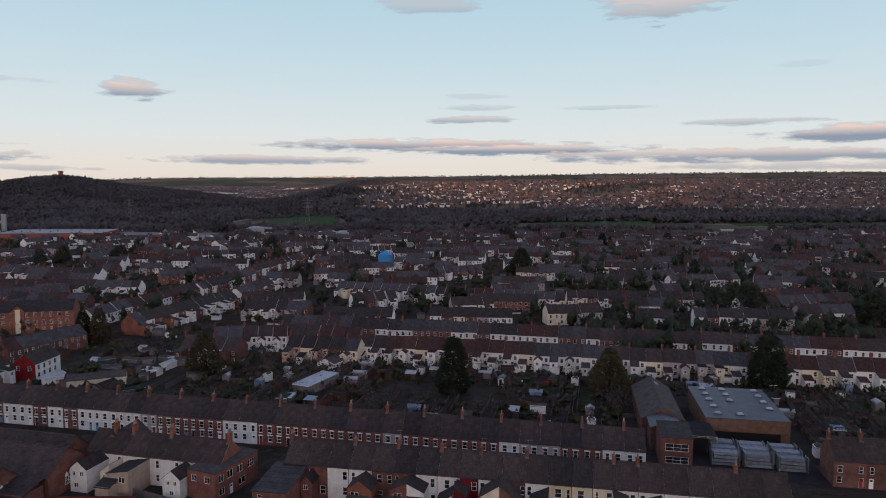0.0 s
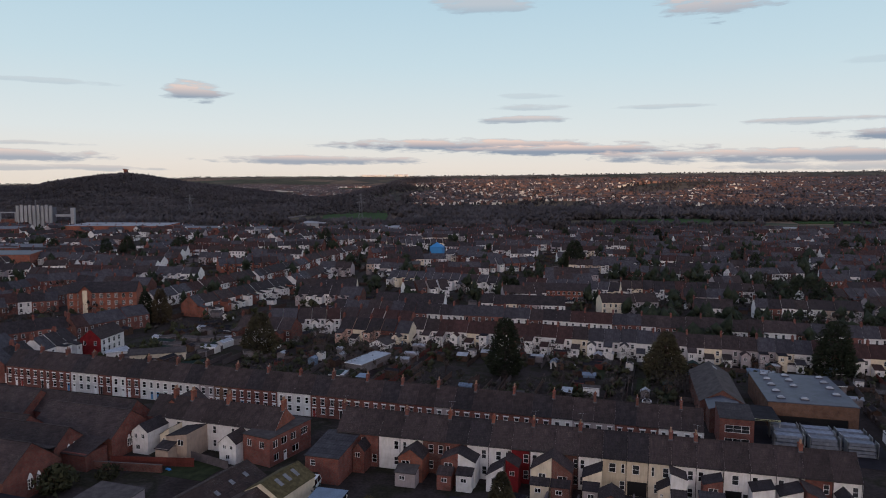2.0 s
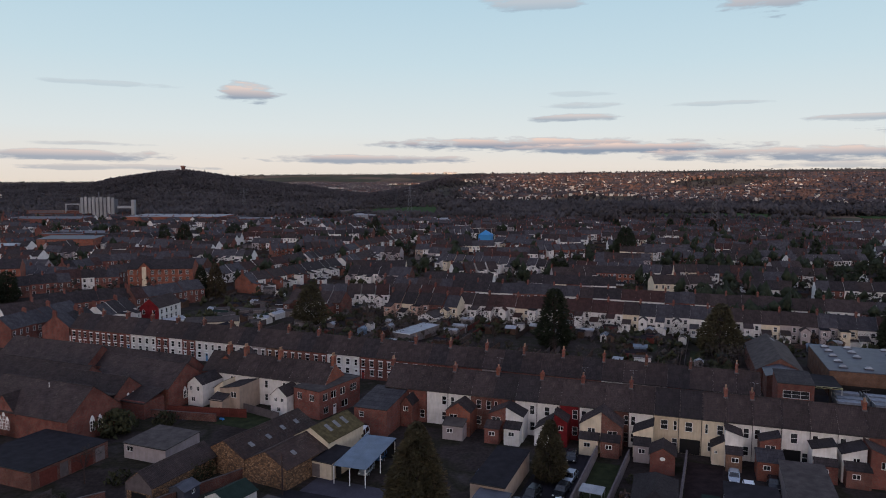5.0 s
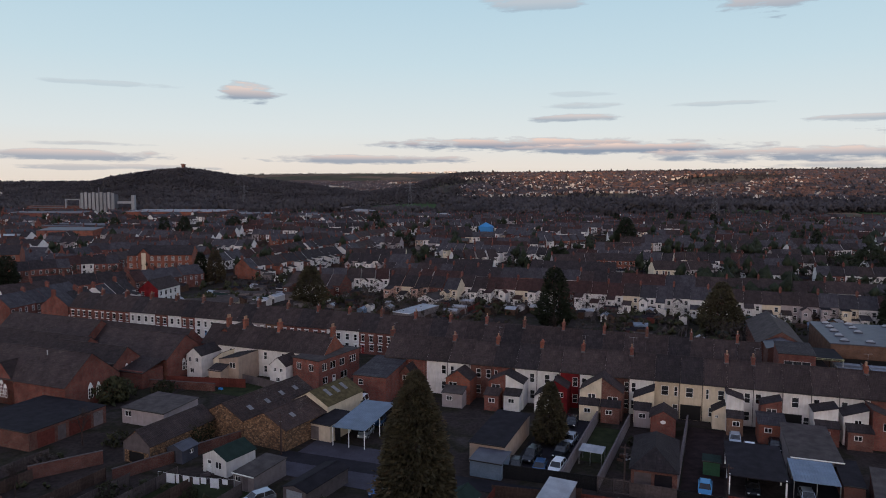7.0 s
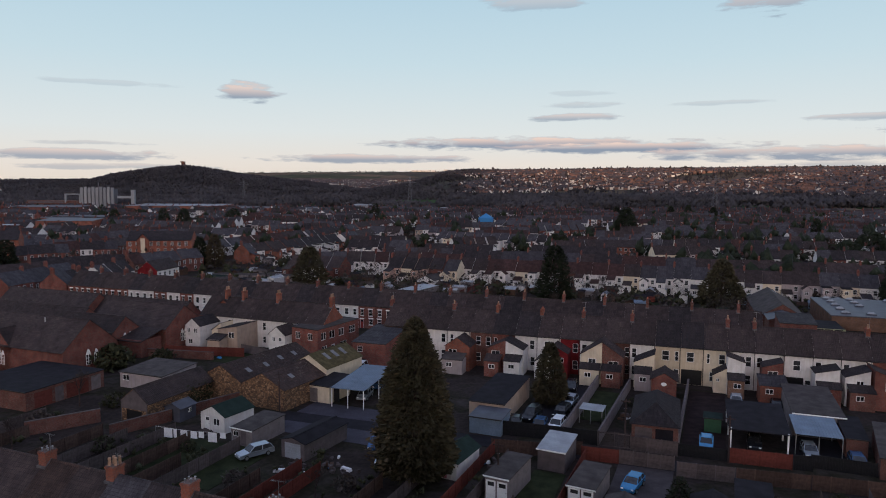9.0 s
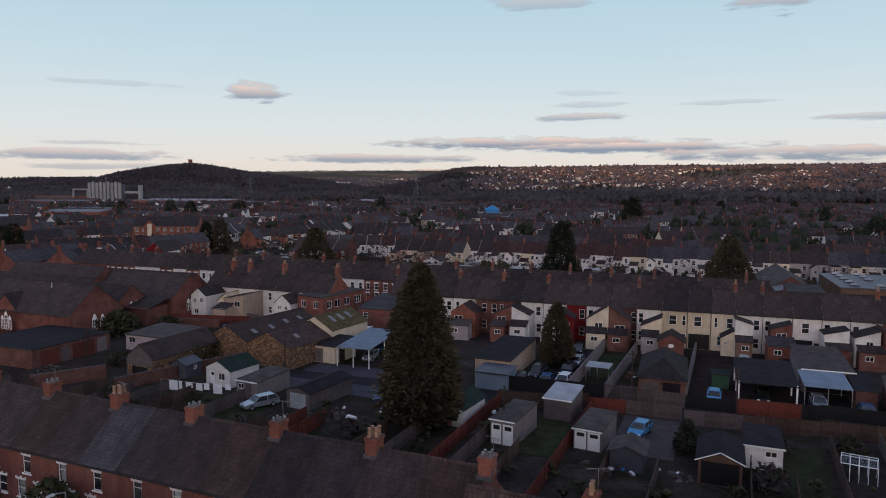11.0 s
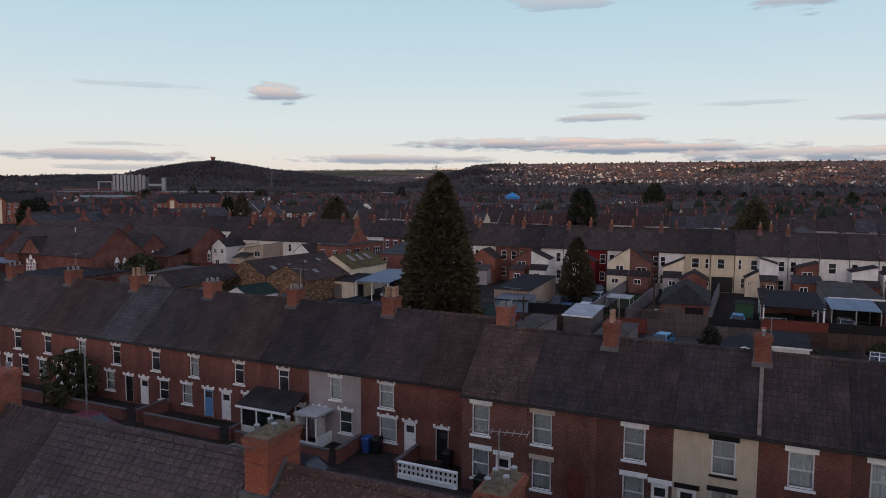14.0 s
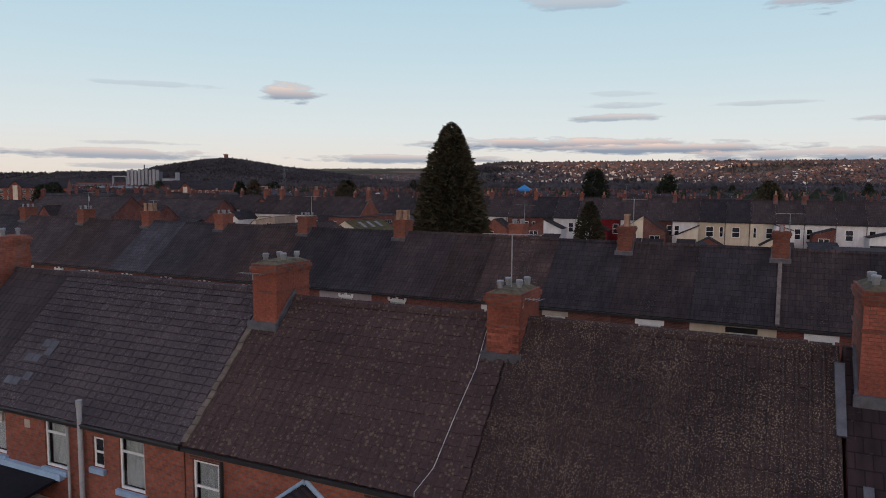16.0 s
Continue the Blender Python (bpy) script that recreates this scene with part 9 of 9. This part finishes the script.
def near_fittings():
    for i, (cx, top) in ((5, (-11.55 + 20.9, 9.68)), (6, (-4.15 + 12.05, 9.36)), (7, (3.92 + 4.15, 10.0))):
        st = [c for c in N_HOUSES[i].children if c.name.startswith("chimney")][0]
        stack_bricks(st, cx, N_RZ - 1.25, top - 0.32, 0.84, 1.6, N_D / 2, (60, 150, 60)[i - 5])
        # flaunching, aerial, cowls
        part("flaunching", MB().hexa([(cx - 0.44, N_D / 2 - 0.82, top - 0.02), (cx + 0.44, N_D / 2 - 0.82, top - 0.02), (cx + 0.44, N_D / 2 + 0.82, top - 0.02), (cx - 0.44, N_D / 2 + 0.82, top - 0.02), (cx - 0.25, N_D / 2 - 0.6, top + 0.09), (cx + 0.25, N_D / 2 - 0.6, top + 0.09), (cx + 0.25, N_D / 2 + 0.6, top + 0.09), (cx - 0.25, N_D / 2 + 0.6, top + 0.09)]), "moss_cap", st)
    # mortar verge between the grey and the brown roof, and down from the middle stack
    k = (N_RZ - N_EZ) / (N_D / 2)
    for i, x, wd in ((6, 0.05, 0.10), (7, 0.02, 0.10)):
        y1 = N_D / 2 - 0.95
        mb, n = MB(), 14
        loop_z = lambda y, dz: N_EZ + y * k + dz
        for a in range(n):
            ya, yb = -0.1 + (y1 + 0.1) * a / n, -0.1 + (y1 + 0.1) * (a + 1) / n - 0.012
            j = 0.015 * ((a * 7) % 3 - 1)
            piece = MB().slab((x - wd + j, ya, loop_z(ya, 0.11)), (x + wd + j, ya, loop_z(ya, 0.12)), (x + wd + j, yb, loop_z(yb, 0.12)), (x - wd + j, yb, loop_z(yb, 0.11)), 0.09)
            part("verge_tile", piece, "verge_mortar" if i == 6 else "tile_brown_piece", N_HOUSES[i])
    # pale replaced tiles low on the grey roof
    g5 = N_HOUSES[5]
    for x, y in ((0.9, 0.95), (1.25, 0.95), (1.6, 1.15), (1.25, 1.35), (1.6, 1.35), (0.75, 0.35), (1.1, 0.35), (1.45, 0.5)):
        part("repair_tile", MB().slab((x, y, N_EZ + y * k * 1.04 + 0.10), (x + 0.33, y, N_EZ + y * k * 1.04 + 0.10), (x + 0.33, y + 0.2, N_EZ + (y + 0.2) * k * 1.04 + 0.095), (x, y + 0.2, N_EZ + (y + 0.2) * k * 1.04 + 0.095), 0.04), "flashing", g5)
    # pipes on the back wall
    h = N_HOUSES[5]
    part("soil_pipe", MB().tube(20.9 - 15.95, -0.14, 0, 5.75, 0.075, 0.075, 10).tube(20.9 - 15.95, -0.14, 5.6, 5.8, 0.095, 0.095, 10), "gutter_grey", h, "tall white soil pipe")
    part("waste_pipe", MB().tube(20.9 - 16.55, -0.1, 1.0, 4.9, 0.04, 0.04, 8), "gutter_grey", h)
    part("gutter_run", MB().rod((0, -0.16, 5.08), (8.8, -0.16, 5.06), 0.045, 8), "gutter_dark", h)
    for x in (20.9 - 18.6, 20.9 - 19.9):
        part("vent_brick", MB().box(x, x + 0.24, -0.02, 0.02, 4.55, 4.8), "stone_sill", h)
    # rear wing under the brown roof, and lean-to beside it
    g = N_HOUSES[6]
    extension(g, 1.6, 6.2, 5.5, 3.1, 4.75, "brick_orange", "roof_brown", [], "gable")
    part("verge_flashing", MB().rod((1.45, 0.0, 3.0), (3.9, 0.0, 4.85), 0.09, 6).rod((3.9, 0.0, 4.85), (6.35, 0.0, 3.0), 0.09, 6), "blue_sill", g, "blue-painted flashing")
    part("downpipe", MB().tube(1.35, -0.12, 0, 4.9, 0.05, 0.05, 8), "gutter_dark", g)
    part("downpipe", MB().tube(5.9, -0.12, 0, 4.9, 0.05, 0.05, 8), "gutter_dark", g)
    e = part("lean_to", MB().box(0.3, 3.6, -4.5, 0, 0, 2.5), "white_render", h)
    part("roof", MB().slab((0.1, -4.7, 2.5), (3.8, -4.7, 2.5), (3.8, 0, 3.25), (0.1, 0, 3.25), 0.1), "felt_dark", e)
    part("lead_flashing", MB().box(0.0, 4.0, -0.16, 0.0, 3.2, 3.4), "blue_sill", e)
    # loose cable over the brown roof
    c = MB()
    pts = [(7.33, 3.07, 8.28), (7.38, 2.28, 7.51), (7.24, 1.24, 6.5), (7.15, 0.35, 5.63), (6.9, -0.12, 5.2), (6.92, -0.2, 3.4)]
    for a, b in zip(pts, pts[1:]):
        c.rod((a[0], a[1], a[2] + 0.03), (b[0], b[1], b[2] + 0.03), 0.005, 5)
    part("cable", c, "paint_white", g, "thin white aerial cable")
    # blue-grey lead strip on the right-hand roof
    part("lead_strip", MB().slab((0.25, -0.1, N_EZ + 0.1), (0.42, -0.1, N_EZ + 0.1), (0.42, 1.2, N_EZ + 1.35), (0.25, 1.2, N_EZ + 1.35), 0.05), "flashing", N_HOUSES[8])
    part("lead_soaker", MB().slab((-0.16, 1.9, N_EZ + 2.02), (0.02, 1.9, N_EZ + 2.02), (0.02, 3.1, N_EZ + 3.2), (-0.16, 3.1, N_EZ + 3.2), 0.08), "flashing", N_HOUSES[8])


def aerial(parent, x, y, z, hgt, turn, span=1.5):
    mb = MB().rod((x, y, z), (x, y, z + hgt), 0.018, 6)
    c, s = math.cos(turn), math.sin(turn)
    a = (x - c * span * 0.5, y - s * span * 0.5, z + hgt)
    b = (x + c * span * 0.5, y + s * span * 0.5, z + hgt)
    mb.rod(a, b, 0.012, 4)
    for k in range(9):
        t = k / 8
        p = Vector(a).lerp(Vector(b), t)
        e = 0.16 + 0.1 * t
        mb.rod((p.x + s * e, p.y - c * e, p.z), (p.x - s * e, p.y + c * e, p.z), 0.007, 3)
    part("aerial", mb, "steel", parent, "thin metal television aerial")


plain_mat("verge_mortar", (0.16, 0.125, 0.10), 0.9, scale=4, mottle=0.45)
piece_mat("brick_piece", (0.33, 0.112, 0.072), (0.17, 0.056, 0.042), (0.30, 0.25, 0.18), 0.3, vary=0.3)
plain_mat("moss_cap", (0.13, 0.105, 0.065), 0.95, scale=5, mottle=0.6, bump=0.6)
near_fittings()
aerial([c for c in N_HOUSES[6].children if c.name.startswith("chimney")][0], 7.9, 3.3, 9.3, 1.5, 0.15)
aerial([c for c in N_HOUSES[6].children if c.name.startswith("chimney")][0], 8.35, 2.9, 9.0, 0.25, -0.1, 0.9)
aerial([c for c in N_HOUSES[5].children if c.name.startswith("chimney")][0], 9.0, 2.6, 9.2, 0.2, 0.0, 0.9)


# aerials on the stacks of the two rows beyond
for _g, _pick, _hgt in (("row across the street", (0, 2, 3, 5, 7, 8, 9), 1.5), ("cream and white terrace", (0, 2, 4, 5, 7, 8), 1.9)):
    _st = [c for o in scene.objects if o.get("group") == _g for c in o.children if c.name.startswith("chimney")]
    for _k, _c in enumerate(_st):
        if _k in _pick:
            _v = [q.co for q in _c.data.vertices]
            aerial(_c, max(q.x for q in _v) - 0.12, (min(q.y for q in _v) + max(q.y for q in _v)) / 2, max(q.z for q in _v) - 0.6, _hgt + 0.3 * (_k % 3), 0.4 - 0.25 * (_k % 4), 1.3)


# ---- forecourts across the street ----
def forecourts():
    for u in (-74.8, -66.1, -57.4, -48.6, -39.9, -31.1, -26.7, -22.4, -18.2):
        garden_wall((u, 34.0), (u, 36.9), 0.9, "brick_red", "low red brick forecourt wall", 0.2)
    for u0, u1 in ((-80, -68), (-66, -58), (-57, -49), (-48, -41), (-39, -32), (-30.5, -27), (-26.2, -23)):
        garden_wall((u0, 33.9), (u1, 33.9), 0.8, "brick_red", "low red brick forecourt wall", 0.2)
    h = thing("screen_wall", S(-18.0, 33.9), "white pierced concrete block screen wall", "wall")
    part("coping", MB().box(0, 3.9, -0.12, 0.12, 0.95, 1.02), "paint_white", h)
    part("base", MB().box(0, 3.9, -0.1, 0.1, 0, 0.25), "paint_white", h)
    for k in range(13):
        for j in range(2):
            x, z = 0.02 + k * 0.3, 0.26 + j * 0.345
            b = MB().extrude([(x, z), (x + 0.28, z), (x + 0.28, z + 0.33), (x, z + 0.33), (x, z + 0.02), (x + 0.05, z + 0.05), (x + 0.05, z + 0.28), (x + 0.23, z + 0.28), (x + 0.23, z + 0.05), (x + 0.05, z + 0.05)], -0.05, 0.05, "y")
            part("block", b, "paint_white", h)
    # white porch on the grey house
    p = thing("porch", S(-26.4, 35.2), "white glazed porch with a flat grey roof", "porch")
    for x in (0.0, 0.75, 1.5):
        part("post", MB().box(x, x + 0.08, 0, 0.08, 0, 2.2), "paint_white", p)
    part("roof", MB().box(-0.15, 1.75, -0.15, 1.8, 2.2, 2.36), "gutter_grey", p)
    part("pane", MB().box(0.08, 0.75, 0.03, 0.05, 0.5, 2.1), "glass", p)
    part("pane", MB().box(0.83, 1.5, 0.03, 0.05, 0.5, 2.1), "glass", p)
    part("panel", MB().box(0.08, 1.5, 0.02, 0.06, 0.0, 0.5), "paint_white", p)
    part("side", MB().box(1.5, 1.58, 0.08, 1.8, 0, 0.8), "paint_white", p)
    # bay with a dark lean roof
    b = thing("bay_front", S(-31.0, 35.0), "bay front under a dark lean-to roof", "bay window")
    part("wall", MB().box(0, 3.9, 0.0, 1.95, 0, 0.9), "white_render", b)
    part("roof", MB().slab((-0.2, -0.3, 2.35), (4.15, -0.3, 2.35), (4.15, 2.0, 3.1), (-0.2, 2.0, 3.1), 0.1), "roof_dark", b)
    part("fascia", MB().box(-0.2, 4.15, -0.34, -0.3, 2.2, 2.36), "paint_white", b)
    for x in (0.0, 1.3, 2.6, 3.8):
        part("mullion", MB().box(x, x + 0.1, 0, 0.1, 0.9, 2.3), "paint_white", b)
    for x in (0.1, 1.4, 2.7):
        part("pane", MB().box(x, x + 1.15, 0.04, 0.06, 0.9, 2.28), "glass_dark", b)
    for u, v, c in ((-22.0, 36.2, "bin_blue"), (-21.3, 36.3, "paint_black"), (-27.6, 34.6, "bin_blue"), (-16.2, 36.2, "paint_black"), (-13.0, 33.6, "paint_black")):
        w = thing("wheelie_bin", S(u, v), "plastic wheelie bin by a house wall", "bin", "bins")
        part("body", MB().hexa([(0.04, 0.05, 0), (0.48, 0.05, 0), (0.48, 0.5, 0), (0.04, 0.5, 0), (0, 0, 0.95), (0.54, 0, 0.95), (0.54, 0.62, 0.95), (0, 0.62, 0.95)]), c, w)
        part("lid", MB().hexa([(-0.02, -0.04, 0.95), (0.56, -0.04, 0.95), (0.56, 0.66, 0.95), (-0.02, 0.66, 0.95), (0.04, 0.02, 1.03), (0.5, 0.02, 1.03), (0.5, 0.6, 1.08), (0.04, 0.6, 1.08)]), c, w)
    bush(*P(-48.2, 34.8), 2.0, 4.2, "tall dark evergreen shrub in a forecourt", 77, "leaf_ivy", n=700)
    for u, t in ((-42.5, 0), (-70.0, 180)):
        l = thing("street_lamp", S(u, 31.9), "slim steel street lamp", "street lamp", "street lamps")
        part("column", MB().tube(0, 0, 0, 5.6, 0.07, 0.05, 8), "steel", l)
        part("arm", MB().rod((0, 0, 5.55), (0, -0.9, 5.8), 0.035, 6), "steel", l)
        part("lantern", MB().hexa([(-0.1, -1.5, 5.72), (0.1, -1.5, 5.72), (0.12, -0.85, 5.72), (-0.12, -0.85, 5.72), (-0.06, -1.4, 5.86), (0.06, -1.4, 5.86), (0.08, -0.9, 5.86), (-0.08, -0.9, 5.86)]), "gutter_grey", l)
    for u, v, t, c, lab, k in ((-40.5, 32.2, 90, "car_red", "dark red hatchback parked at the kerb", "hatch"), (-58.0, 32.2, 90, "car_blue", "blue car parked at the kerb", "hatch"), (-22.3, 32.2, 90, "car_black", "dark car parked at the kerb", "estate")):
        car(u, v - 1.4, t, c, lab, k)


set_row(forecourts, M_SET)


def telegraph_pole(u, v, hgt=8.0):
    h = thing("telegraph_pole", S(u, v), "dark wooden telegraph pole", "pole", "poles")
    part("pole", MB().tube(0, 0, 0, hgt, 0.13, 0.09, 8), "bark", h)
    part("crossarm", MB().box(-0.6, 0.6, -0.05, 0.05, hgt - 0.5, hgt - 0.38), "bark", h)
    part("step_iron", MB().rod((-0.2, 0, hgt - 1.4), (0.2, 0, hgt - 1.4), 0.02, 5), "steel", h)


for _q in ((-57.6, 82.2, 6.5), (-9.0, 88.6, 6.5), (3.4, 88.0, 6.0), (-46, 151.0, 8.0), (9.0, 152, 8.5), (-20.5, 70.5, 5.5)):
    telegraph_pole(*_q)
